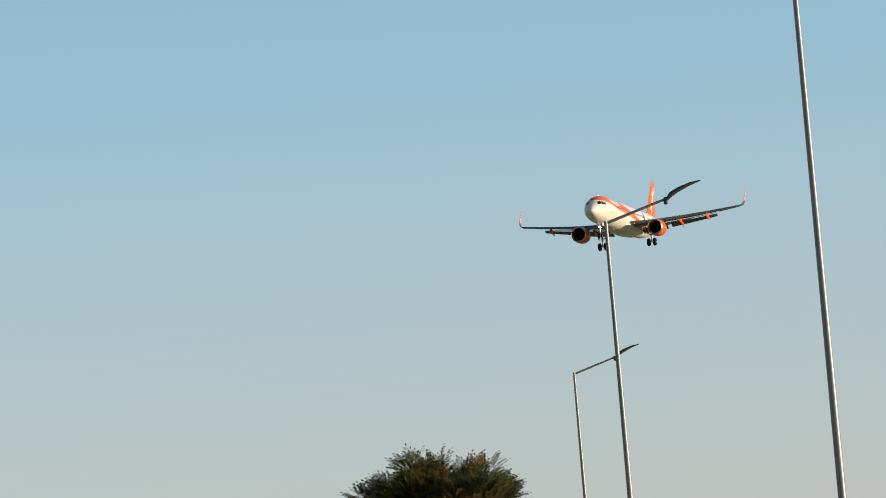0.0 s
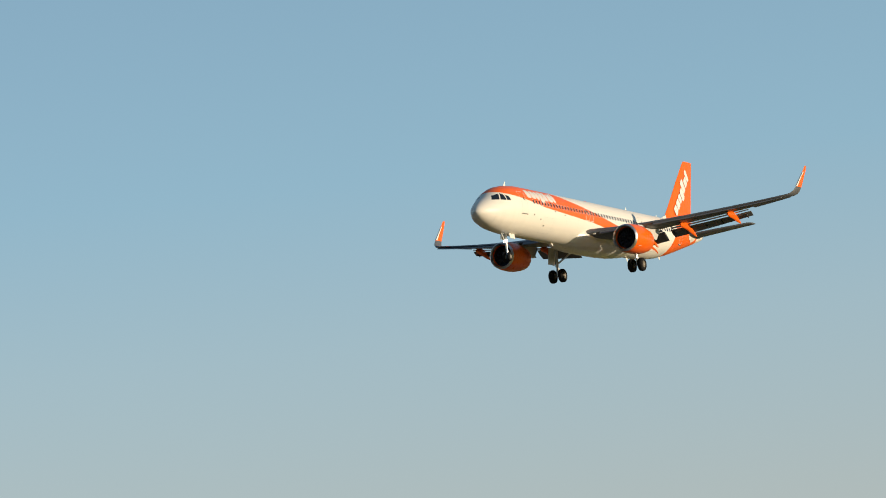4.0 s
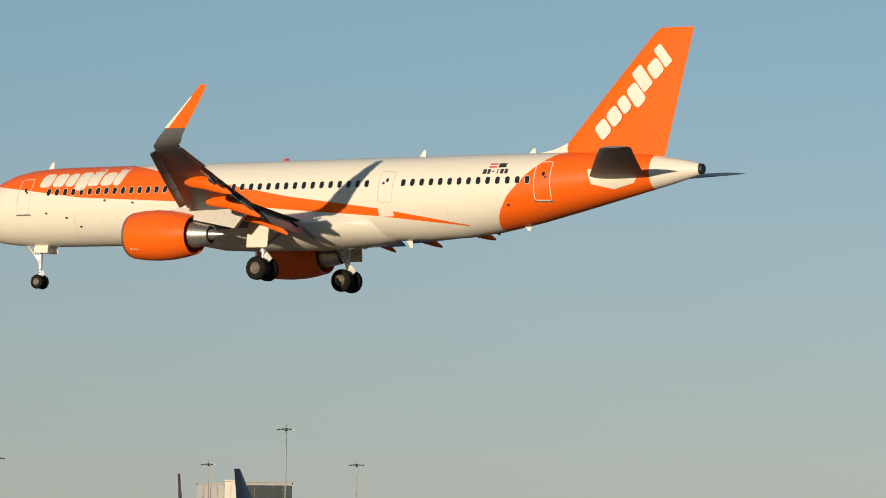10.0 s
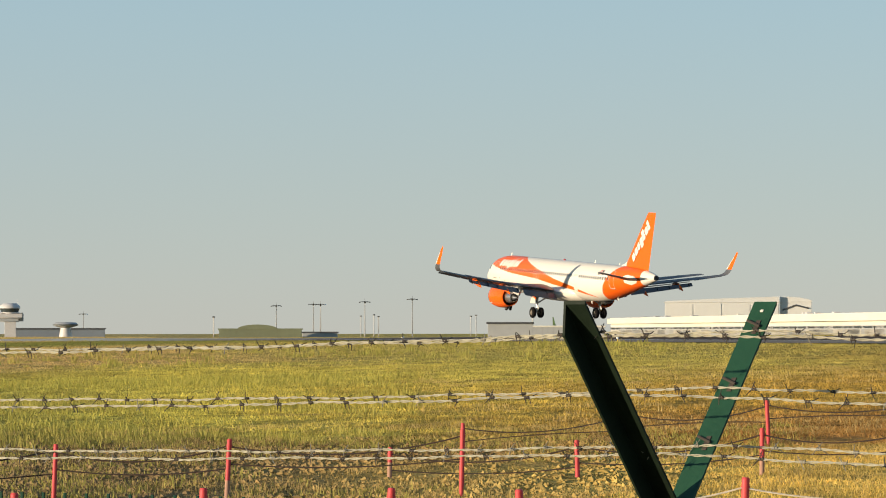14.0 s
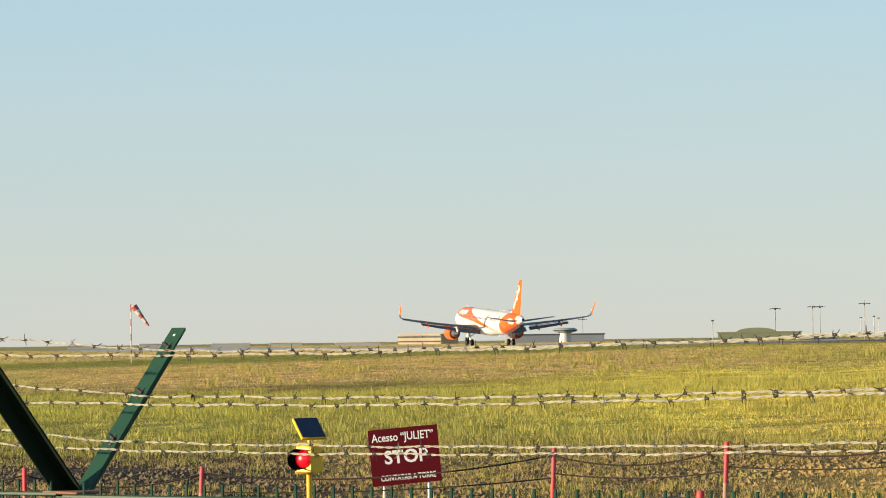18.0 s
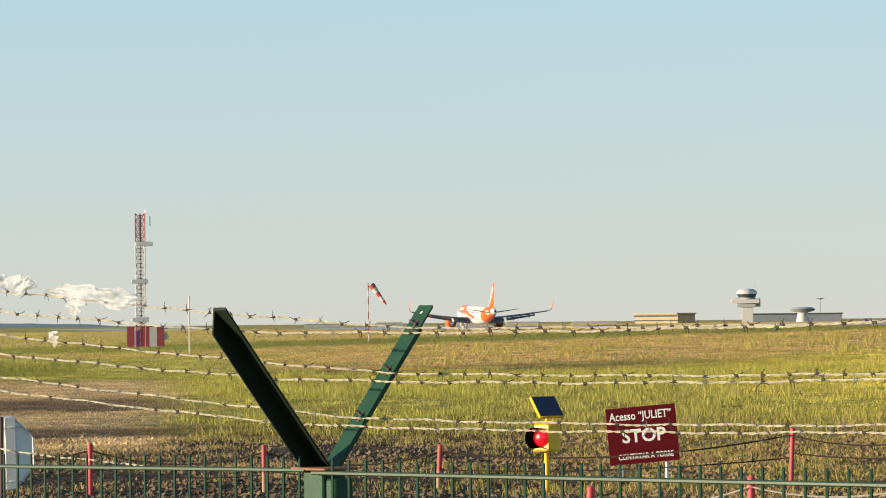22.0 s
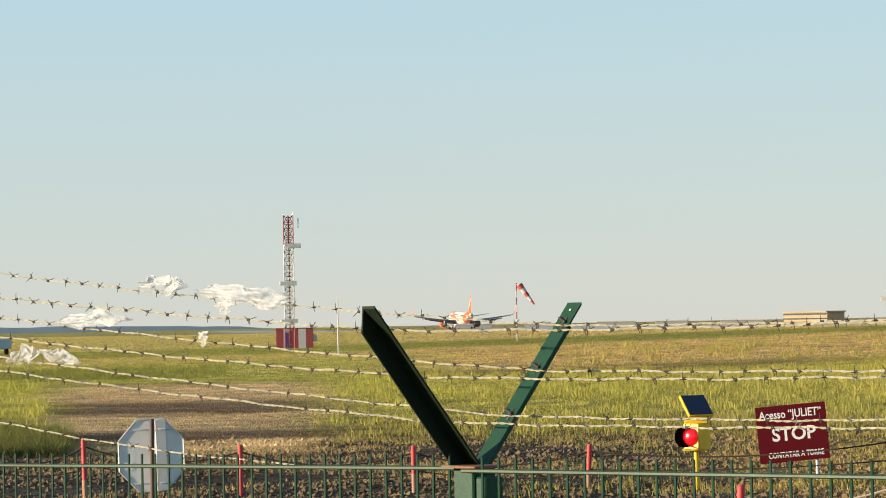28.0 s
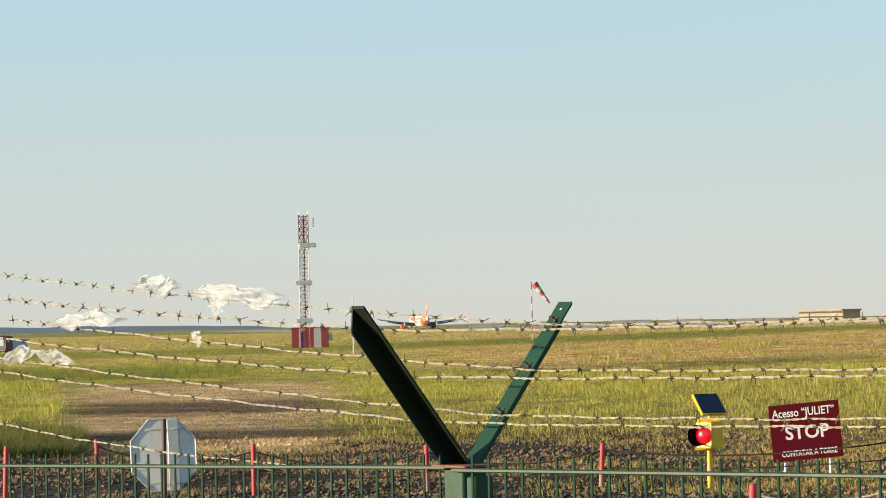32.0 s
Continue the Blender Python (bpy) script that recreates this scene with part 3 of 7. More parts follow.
    for a, w, dn in ((14.6, 0.3, -2.0), (15.6, 1.5, -2.2), (17, 2.15, -2.42), (19, 2.3, -2.5), (22.5, 2.32, -2.5), (25, 2.2, -2.42), (26.6, 1.7, -2.25), (27.7, 0.6, -2.05)):
        rings.append([Vector((a - 22, w * math.cos(radians(t)), -1.3 + (dn + 1.3) * math.sin(radians(t)) if t > 0 else -1.3 + 0.7 * math.sin(radians(-t))))
                      for t in (180, 165, 150, 130, 110, 90, 70, 50, 30, 15, 0)] )
    rings = [[Vector((p.x, p.y, p.z)) for p in ring] + [Vector((ring[-1].x, ring[-1].y * 0.8, -0.75)), Vector((ring[0].x, ring[0].y * 0.8, -0.75))] for ring in rings]
    part("belly_fairing", loft(bmesh.new(), rings), MAT_WHITE, plane, "white belly fairing")
    part("tail_exhaust", tube((44.1 - 22, 0, 1.08), (44.32 - 22, 0, 1.09), 0.27, 0.23, 16), MAT_BLACK, plane, "dark exhaust in the tail cone")
    nx = 5.05 - 22
    leg = part("nose_gear_leg", tube((nx, 0, -1.7), (nx + 0.02, 0, -3.2), 0.10), MAT_STRUT, plane, "white nose landing gear leg")
    part("piston", tube((nx + 0.02, 0, -3.15), (nx + 0.02, 0, -3.9), 0.06), MAT_METAL, leg)
    part("axle", tube((nx + 0.02, -0.3, -3.9), (nx + 0.02, 0.3, -3.9), 0.05), MAT_METAL, leg)
    part("drag_brace", tube((nx - 0.9, 0, -1.9), (nx, 0, -2.9), 0.06), MAT_STRUT, leg)
    part("torque_link", box((0.3, 0.05, 0.3), pose(nx + 0.16, 0, -3.45, 0, 45, 0), 0.02), MAT_STRUT, leg)
    lamp = part("taxi_light", box((0.1, 0.42, 0.2), pose(nx - 0.12, 0, -2.6), 0.04), MAT_LAMP, leg, "lit white taxi lights")
    for s in (-1, 1):
        part("gear_door", box((0.9, 0.04, 0.42), pose(nx + 0.35, s * 0.42, -2.2, s * 8, 0, 0), 0.03), MAT_WHITE, leg)
    wheel_pair(plane, "nose_wheel", (nx + 0.02, 0, -3.9), 0.23, 0.38, 0.2, "black nose wheel")
    for a, u, h in ((5.5, 2.02, 0.38), (28.6, 2.05, 0.36), (34.9, 2.05, 0.26), (28.0, -2.02, -0.42), (13.5, -2.05, -0.2), (34.8, -1.5, -0.2)):
        bm = bmesh.new()
        s = 1 if h > 0 else -1
        loft(bm, [[Vector((a - 22 + x, y, u)) for x, y in ((-0.18, 0), (0, -0.03), (0.2, 0), (0, 0.03))],
                  [Vector((a - 22 + x + abs(h) * 0.35, y, u + h)) for x, y in ((-0.04, 0), (0, -0.012), (0.09, 0), (0, 0.012))]])
        part("blade_aerial", bm, MAT_WHITE, plane)
    part("beacon", revolve([(-0.14, 0.02), (-0.1, 0.09), (0.1, 0.09), (0.14, 0.02)], (20.5 - 22, 0, 2.12), 12), MAT_RED, plane)
    return plane


# ---- the ground ----
def sweep(x, x0, x1):
    s = min(1.0, max(0.0, (x - x0) / (x1 - x0)))
    return s * s * (3 - 2 * s)


RUNWAY_Y0, RUNWAY_Y1 = 128.0, 173.0


def runway_z(x):
    return -0.85 - 0.62 * sweep(-x, 350, 600) - 0.5 * sweep(-x, 620, 760) - 1.15 * sweep(-x, 1120, 1450)


def ground_z(x, y):
    turn = math.degrees(math.atan2(-x, max(1.0, y)))
    # the street side lies a little higher than the field behind the fence
    near = -1.75 - 1.1 * sweep(-math.sin(radians(33.5)) * x + math.cos(radians(33.5)) * y, 2, 16)
    apron = 0.8 - 0.8 * sweep(turn, 54, 60) - 0.7 * sweep(turn, 60, 63) - 0.6 * sweep(turn, 63, 67) - 0.3 * sweep(turn, 67, 80) - 1.0 * sweep(-x, 900, 1800)
    run = runway_z(x)
    z = near + (run - near) * sweep(y, 8, 140) ** 0.9
    if y > 140:
        run = run + 0.4 * sweep(y, 140, 175)
        z = run + (apron - run) * sweep(y, 178, 480)
    if y < 0:
        z = near
    return z


def grid_mesh(xs, ys, lift=0.0):
    verts = [(x, y, ground_z(x, y) + lift) for y in ys for x in xs]
    n = len(xs)
    faces = [(j * n + i, j * n + i + 1, (j + 1) * n + i + 1, (j + 1) * n + i) for j in range(len(ys) - 1) for i in range(n - 1)]
    me = bpy.data.meshes.new("ground")
    me.from_pydata(verts, [], faces)
    me.polygons.foreach_set("use_smooth", [True] * len(faces))
    return me


def field_colour(nt):
    """Colour of the field: dry straw towards the approach side, greener further up the runway, brown soil by the stakes."""
    tc = nt.nodes.new("ShaderNodeTexCoord")
    sep = nt.nodes.new("ShaderNodeSeparateXYZ")
    nt.links.new(tc.outputs["Object"], sep.inputs[0])
    x, y = sep.outputs[0], sep.outputs[1]
    far = math_node(nt, "SQRT", math_node(nt, "ADD", math_node(nt, "MULTIPLY", x, x), math_node(nt, "MULTIPLY", y, y)))
    turn = math_node(nt, "ABSOLUTE", math_node(nt, "ARCTAN2", math_node(nt, "MULTIPLY", x, -1.0), y))
    patch = noise_at(nt, 0.055, 6, stretch=(0.5, 1.0, 0))
    small = noise_at(nt, 0.35, 6, stretch=(0.7, 1.0, 0))
    fine = noise_at(nt, 3.1, 8)
    jit = math_node(nt, "ADD", math_node(nt, "MULTIPLY", math_node(nt, "SUBTRACT", patch, 0.5), 0.55), math_node(nt, "MULTIPLY", math_node(nt, "SUBTRACT", small, 0.5), 0.35))
    d = math_node(nt, "ADD", math_node(nt, "DIVIDE", far, 600.0), math_node(nt, "MULTIPLY", jit, 0.13))
    dry, soil, tan, green, lush = (0.58, 0.44, 0.17), (0.20, 0.135, 0.062), (0.70, 0.465, 0.165), (0.40, 0.36, 0.078), (0.24, 0.25, 0.055)
    up = ramp(nt, d, [(0.0, dry), (0.075, (0.34, 0.23, 0.095)), (0.10, (0.26, 0.175, 0.078)), (0.147, soil), (0.168, (0.26, 0.22, 0.06)), (0.20, green), (0.30, (0.48, 0.42, 0.085)),
                      (0.335, (0.20, 0.16, 0.06)), (0.355, (0.50, 0.36, 0.12)), (0.39, tan), (0.58, (0.66, 0.455, 0.155)), (0.64, lush), (0.76, lush), (0.82, (0.62, 0.46, 0.17)), (1.0, dry)])
    far_side = ramp(nt, math_node(nt, "ADD", math_node(nt, "DIVIDE", turn, radians(100)), math_node(nt, "MULTIPLY", jit, 0.12)), [(0.48, (0.19, 0.095, 0.032)), (0.54, (0.27, 0.145, 0.045)), (0.585, (0.36, 0.20, 0.058)), (0.65, (0.56, 0.45, 0.10))])
    near_side = ramp(nt, d, [(0.0, (0.92, 0.66, 0.16)), (0.128, (0.90, 0.64, 0.15)), (0.150, (0.42, 0.22, 0.065)), (0.175, (0.52, 0.29, 0.075)), (0.205, (0.70, 0.46, 0.085)), (0.26, (0.64, 0.41, 0.08))])
    # redder and barer towards the apron
    near_side = mix_rgb(nt, 1.0, near_side, ramp(nt, math_node(nt, "ADD", math_node(nt, "DIVIDE", turn, radians(100)), math_node(nt, "MULTIPLY", jit, 0.08)), [(0.48, (0.48, 0.35, 0.34)), (0.53, (0.62, 0.50, 0.44)), (0.565, (1, 0.88, 0.74)), (0.63, (0.9, 0.86, 0.8))]), "MULTIPLY")
    side = mix_rgb(nt, ramp(nt, d, [(0.24, 0.0), (0.31, 1.0)]), near_side, far_side)
    up = mix_rgb(nt, math_node(nt, "MULTIPLY", ramp(nt, math_node(nt, "ADD", math_node(nt, "DIVIDE", turn, radians(100)), math_node(nt, "MULTIPLY", jit, 0.1)), [(0.705, 0.75), (0.745, 0.0)]), ramp(nt, d, [(0.34, 0.0), (0.38, 1.0), (0.60, 1.0), (0.64, 0.0)])), up, (0.54, 0.45, 0.10))
    up = mix_rgb(nt, math_node(nt, "MULTIPLY", ramp(nt, math_node(nt, "ADD", math_node(nt, "DIVIDE", turn, radians(100)), math_node(nt, "MULTIPLY", jit, 0.06)), [(0.825, 0.0), (0.85, 0.85)]), ramp(nt, d, [(0.24, 0.0), (0.30, 1.0), (0.50, 1.0), (0.54, 0.4)])), up, (0.46, 0.44, 0.08))
    blot = noise_at(nt, 0.16, 5, stretch=(1.0, 0.5, 0))
    up = mix_rgb(nt, math_node(nt, "MULTIPLY", ramp(nt, blot, [(0.50, 0.0), (0.66, 0.55)]), ramp(nt, d, [(0.16, 0.0), (0.19, 1.0)])), up, (0.24, 0.23, 0.06))
    # brighter dry grass where the field turns towards the terminal
    up = mix_rgb(nt, math_node(nt, "MULTIPLY", ramp(nt, math_node(nt, "ADD", math_node(nt, "DIVIDE", turn, radians(100)), math_node(nt, "MULTIPLY", jit, 0.08)), [(0.735, 0.8), (0.775, 0.0)]),
                             ramp(nt, d, [(0.155, 0.0), (0.18, 1.0), (0.36, 1.0), (0.40, 0.0)])), up, (0.78, 0.64, 0.105))
    # the ground turns darker towards the end of the fence
    earth = math_node(nt, "MULTIPLY", ramp(nt, math_node(nt, "ADD", math_node(nt, "DIVIDE", turn, radians(100)), math_node(nt, "MULTIPLY", jit, 0.10)), [(0.775, 0.0), (0.80, 1.0)]),
                      ramp(nt, d, [(0.0, 0.3), (0.08, 1.0), (0.147, 1.0), (0.162, 0.0)]))
    up = mix_rgb(nt, earth, up, mix_rgb(nt, small, (0.055, 0.043, 0.036), (0.10, 0.078, 0.060)))
    # worn vehicle tracks across the far end; the dark stripes are painted shadows
    shade_stripe = math_node(nt, "SINE", math_node(nt, "ADD", math_node(nt, "DIVIDE", 2300.0, far), math_node(nt, "MULTIPLY", jit, 3.4)))
    worn = mix_rgb(nt, ramp(nt, math_node(nt, "MULTIPLY", math_node(nt, "ADD", shade_stripe, 1.0), 0.5), [(0.16, 0.0), (0.62, 1.0)]), (0.19, 0.13, 0.08), (0.60, 0.42, 0.21))
    edge = math_node(nt, "ADD", math_node(nt, "DIVIDE", turn, radians(100)), math_node(nt, "MULTIPLY", jit, 0.05))
    zone = math_node(nt, "MULTIPLY", ramp(nt, edge, [(0.846, 0.0), (0.858, 1.0), (0.888, 1.0), (0.896, 0.0)]),
                     ramp(nt, math_node(nt, "DIVIDE", far, 400.0), [(0.20, 0.0), (0.22, 1.0), (0.45, 1.0), (0.50, 0.0)]))
    up = mix_rgb(nt, zone, up, worn)
    t = math_node(nt, "ADD", math_node(nt, "DIVIDE", turn, radians(100)), math_node(nt, "MULTIPLY", jit, 0.12))
    col = mix_rgb(nt, ramp(nt, t, [(0.66, 0.0), (0.74, 1.0)]), side, up)
    # plain dry verge inside the fence
    col = mix_rgb(nt, ramp(nt, math_node(nt, "ADD", math_node(nt, "DIVIDE", far, 100.0), math_node(nt, "MULTIPLY", jit, 0.2)), [(0.22, 1.0), (0.36, 0.0)]), col, (0.40, 0.30, 0.12))
    # brighter and duller patches
    col = mix_rgb(nt, 1.0, col, ramp(nt, small, [(0.3, 0.66), (0.7, 1.28)]), "MULTIPLY")
    tuft = noise_at(nt, 0.9, 3, stretch=(1.0, 0.6, 0))
    col = mix_rgb(nt, ramp(nt, blot, [(0.34, 0.35), (0.44, 0.0)]), col, (0.50, 0.34, 0.12))
    col = mix_rgb(nt, 1.0, col, ramp(nt, tuft, [(0.35, 0.72), (0.65, 1.25)]), "MULTIPLY")
    return col, fine, small


def grass_field():
    m, nt, b = nodes_of("airfield_grass")
    col, fine, small = field_colour(nt)
    col = mix_rgb(nt, ramp(nt, fine, [(0.4, 0.0), (0.75, 0.35)]), col, (0.12, 0.095, 0.035))
    nt.links.new(col, b.inputs["Base Color"])
    b.inputs["Roughness"].default_value = 0.95
    b.inputs["Specular IOR Level"].default_value = 0.05
    bn = node(nt, "ShaderNodeBump", Strength=1.0, Distance=0.6)
    nt.links.new(math_node(nt, "ADD", fine, math_node(nt, "MULTIPLY", small, 1.5)), bn.inputs["Height"])
    nt.links.new(bn.outputs[0], b.inputs["Normal"])
    return m


def grass_blades(name="grass_blades", own=None):
    m, nt, b = nodes_of(name)
    col, fine, small = field_colour(nt)
    if own:
        col = mix_rgb(nt, 0.75, col, own)
    geo = nt.nodes.new("ShaderNodeNewGeometry")
    r = geo.outputs["Random Per Island"]
    col = mix_rgb(nt, ramp(nt, r, [(0.0, 0.0), (0.5, 0.0), (1.0, 0.25)]), col, (0.60, 0.43, 0.15))
    col = mix_rgb(nt, 1.0, col, ramp(nt, math_node(nt, "FRACT", math_node(nt, "MULTIPLY", r, 17.0)), [(0.0, 0.82), (1.0, 1.12)]), "MULTIPLY")
    nt.links.new(col, b.inputs["Base Color"])
    b.inputs["Roughness"].default_value = 0.8
    b.inputs["Specular IOR Level"].default_value = 0.1
    tr = nt.nodes.new("ShaderNodeBsdfTranslucent")
    nt.links.new(col, tr.inputs[0])
    mx = nt.nodes.new("ShaderNodeMixShader")
    mx.inputs[0].default_value = 0.4
    out = [n for n in nt.nodes if n.type == "OUTPUT_MATERIAL"][0]
    nt.links.new(b.outputs[0], mx.inputs[1])
    nt.links.new(tr.outputs[0], mx.inputs[2])
    nt.links.new(mx.outputs[0], out.inputs[0])
    return m


MAT_GRASS = grass_field()
def runway_surface():
    """Dark rubbered asphalt in the touchdown zone; further up, grazing sky reflection painted as a pale colour."""
    m, nt, b = nodes_of("runway_surface")
    tc = nt.nodes.new("ShaderNodeTexCoord")
    sep = nt.nodes.new("ShaderNodeSeparateXYZ")
    nt.links.new(tc.outputs["Object"], sep.inputs[0])
    wear = noise_at(nt, 0.08, 6, stretch=(0.1, 1, 0))
    on = math_node(nt, "DIVIDE", math_node(nt, "MULTIPLY", sep.outputs[0], -1.0), 1000.0)
    mid = ramp(nt, math_node(nt, "DIVIDE", math_node(nt, "SUBTRACT", sep.outputs[1], RUNWAY_Y0), RUNWAY_Y1 - RUNWAY_Y0), [(0.0, 0.0), (0.42, 0.1), (0.45, 0.85), (0.60, 1.0), (0.85, 1.0), (1.0, 0.7)])
    dark = mix_rgb(nt, mid, mix_rgb(nt, wear, (0.27, 0.23, 0.185), (0.36, 0.31, 0.25)), mix_rgb(nt, wear, (0.095, 0.076, 0.062), (0.15, 0.12, 0.098)))
    nt.links.new(mix_rgb(nt, ramp(nt, on, [(0.42, 0.0), (0.58, 1.0)]), dark, mix_rgb(nt, wear, (0.52, 0.48, 0.41), (0.62, 0.58, 0.49))), b.inputs["Base Color"])
    b.inputs["Roughness"].default_value = 1.0
    b.inputs["Specular IOR Level"].default_value = 0.0
    bn = node(nt, "ShaderNodeBump", Strength=1.0, Distance=0.12)
    nt.links.new(noise_at(nt, 7.0, 3), bn.inputs["Height"])
    nt.links.new(bn.outputs[0], b.inputs["Normal"])
    return m


MAT_LINE = paint("white_line_paint", (0.72, 0.71, 0.68), 0.7, vary=0.2, scale=0.6)


def steps(a, b, n):
    return [a + (b - a) * k / n for k in range(n + 1)]


gx = sorted({*steps(-4800, -2000, 14), *steps(-2000, -400, 32), *steps(-400, 0, 80), *steps(0, 60, 10), *steps(60, 4800, 20)})
gy = sorted({*steps(-4800, -100, 12), *steps(-100, 0, 20), *steps(0, 130, 52), *steps(130, 200, 20), *steps(200, 520, 20), *steps(520, 4800, 16)})
ground = tagged(new("ground", grid_mesh(gx, gy)), "wide grassy airfield in low evening sun", "ground", kind="structure")
ground.data.materials.append(MAT_GRASS)
rx = sorted({*steps(-2600, -400, 44), *steps(-400, 900, 52)})
runway = tagged(new("runway", grid_mesh(rx, steps(RUNWAY_Y0, RUNWAY_Y1, 6), 0.06)), "dark asphalt runway with white edge lines", "runway", kind="structure")
runway.data.materials.append(runway_surface())
for name, y, w in (("edge_line", RUNWAY_Y0 + 19.2, 0.9), ("edge_line", RUNWAY_Y1 - 2.4, 0.9)):
    ln = new(name, grid_mesh(rx, [y, y + w], 0.075))
    ln.data.materials.append(MAT_LINE)
    ln.parent = runway


def grass_stuff(count, r0, r1, t0, t1, blades, tall, wide, name, bare=0.35, label="dry and green airfield grass in tufts"):
    rng = np.random.default_rng(7 + count)
    r = np.sqrt(rng.uniform(r0 * r0, r1 * r1, count))
    t = np.radians(rng.uniform(t0, t1, count))
    x, y = -np.sin(t) * r, np.cos(t) * r
    gap = np.sin(x * 0.31 + 1.7 * np.sin(y * 0.23)) * np.sin(y * 0.47 + 1.3 * np.sin(x * 0.17)) + 0.5 * np.sin(x * 1.1 + y * 0.9) + 0.25 * rng.normal(0, 1, count)
    keep = ((y < 126) if r1 < 490 else (y > 182) | ((y < 126) & (r0 > 450))) & (y > -2) & (gap > -bare)
    # little grows on the turned soil along the fence
    edge = 88 + 4 * np.sin(x * 0.21) + 3 * np.sin(y * 0.5 + x * 0.1)
    share_left = np.where(t > radians(79.5), 0.06, np.where(t > radians(66), 0.16, 1.0))
    if name == "grass":
        keep &= (r > edge) | (rng.random(count) < share_left)
    worn = (t > radians(85.2)) & (t < radians(89.2)) & (r > 80) & (r < 200) & (name == "grass")
    keep |= worn
    x, y, r, worn = x[keep], y[keep], r[keep], worn[keep]
    z = np.array([ground_z(a, b) for a, b in zip(x, y)])
    n = len(x)
    clump = 0.5 + 0.5 * np.sin(x * 0.9 + 2 * np.sin(y * 0.7)) * np.sin(y * 1.3 + x * 0.21)
    h = tall * (0.35 + 0.5 * clump + 0.5 * rng.random(n) ** 3)
    h = np.where(worn, 0.045 + 0.02 * rng.random(n), h)
    verts = np.zeros((n, blades, 3, 3))
    for k in range(blades):
        a = rng.uniform(0, math.pi, n)
        w = wide * rng.uniform(0.6, 1.4, n)
        px, py = x + rng.normal(0, 0.10, n), y + rng.normal(0, 0.10, n)
        hk = h * rng.uniform(0.5, 1.2, n)
        lean = rng.normal(0, 0.55, (2, n)) * hk
        verts[:, k, 0] = np.stack([px - np.cos(a) * w, py - np.sin(a) * w, z - 0.03], 1)
        verts[:, k, 1] = np.stack([px + np.cos(a) * w, py + np.sin(a) * w, z - 0.03], 1)
        verts[:, k, 2] = np.stack([px + lean[0], py + lean[1], z + hk], 1)
    m = n * blades
    me = bpy.data.meshes.new(name)
    me.vertices.add(m * 3)
    me.vertices.foreach_set("co", verts.reshape(-1))
    me.loops.add(m * 3)
    me.loops.foreach_set("vertex_index", np.arange(m * 3, dtype=np.int32))
    me.polygons.add(m)
    me.polygons.foreach_set("loop_start", np.arange(0, m * 3, 3, dtype=np.int32))
    me.update(calc_edges=True)
    me.materials.append({"weeds": MAT_WEEDS, "bushes": MAT_BUSH, "dry_tufts": MAT_TUFTS}.get(name, MAT_BLADES))
    return tagged(new(name, me), label, "grass", kind="stuff")


MAT_BLADES = grass_blades()
MAT_BUSH = grass_blades("bush_blades", (0.13, 0.16, 0.035))
MAT_TUFTS = grass_blades("dry_tuft_blades", (0.56, 0.40, 0.15))
MAT_WEEDS = grass_blades("weed_blades", (0.41, 0.40, 0.062))
grass_stuff(130000, 40, 95, 36, 93, 5, 0.09, 0.012, "grass", 0.55)
grass_stuff(170000, 86, 210, 33, 93, 4, 0.115, 0.019, "grass", 0.9)
grass_stuff(70000, 200, 800, 33, 76, 3, 0.24, 0.08, "grass", 2.0)
grass_stuff(150000, 205, 480, 55, 93, 3, 0.13, 0.028, "grass", 2.0)
grass_stuff(110000, 470, 1500, 74, 93, 3, 0.30, 0.06, "grass", 2.0)
grass_stuff(9000, 42, 104, 50, 79.5, 10, 0.17, 0.011, "dry_tufts", -0.05)
grass_stuff(3500, 50, 92, 78, 92, 10, 0.15, 0.011, "dry_tufts", -0.45)
grass_stuff(5200, 84, 100, 89.0, 93, 9, 0.5, 0.012, "bushes", 0.0)
grass_stuff(3000, 205, 260, 86.5, 91, 8, 0.55, 0.016, "bushes", -0.1)


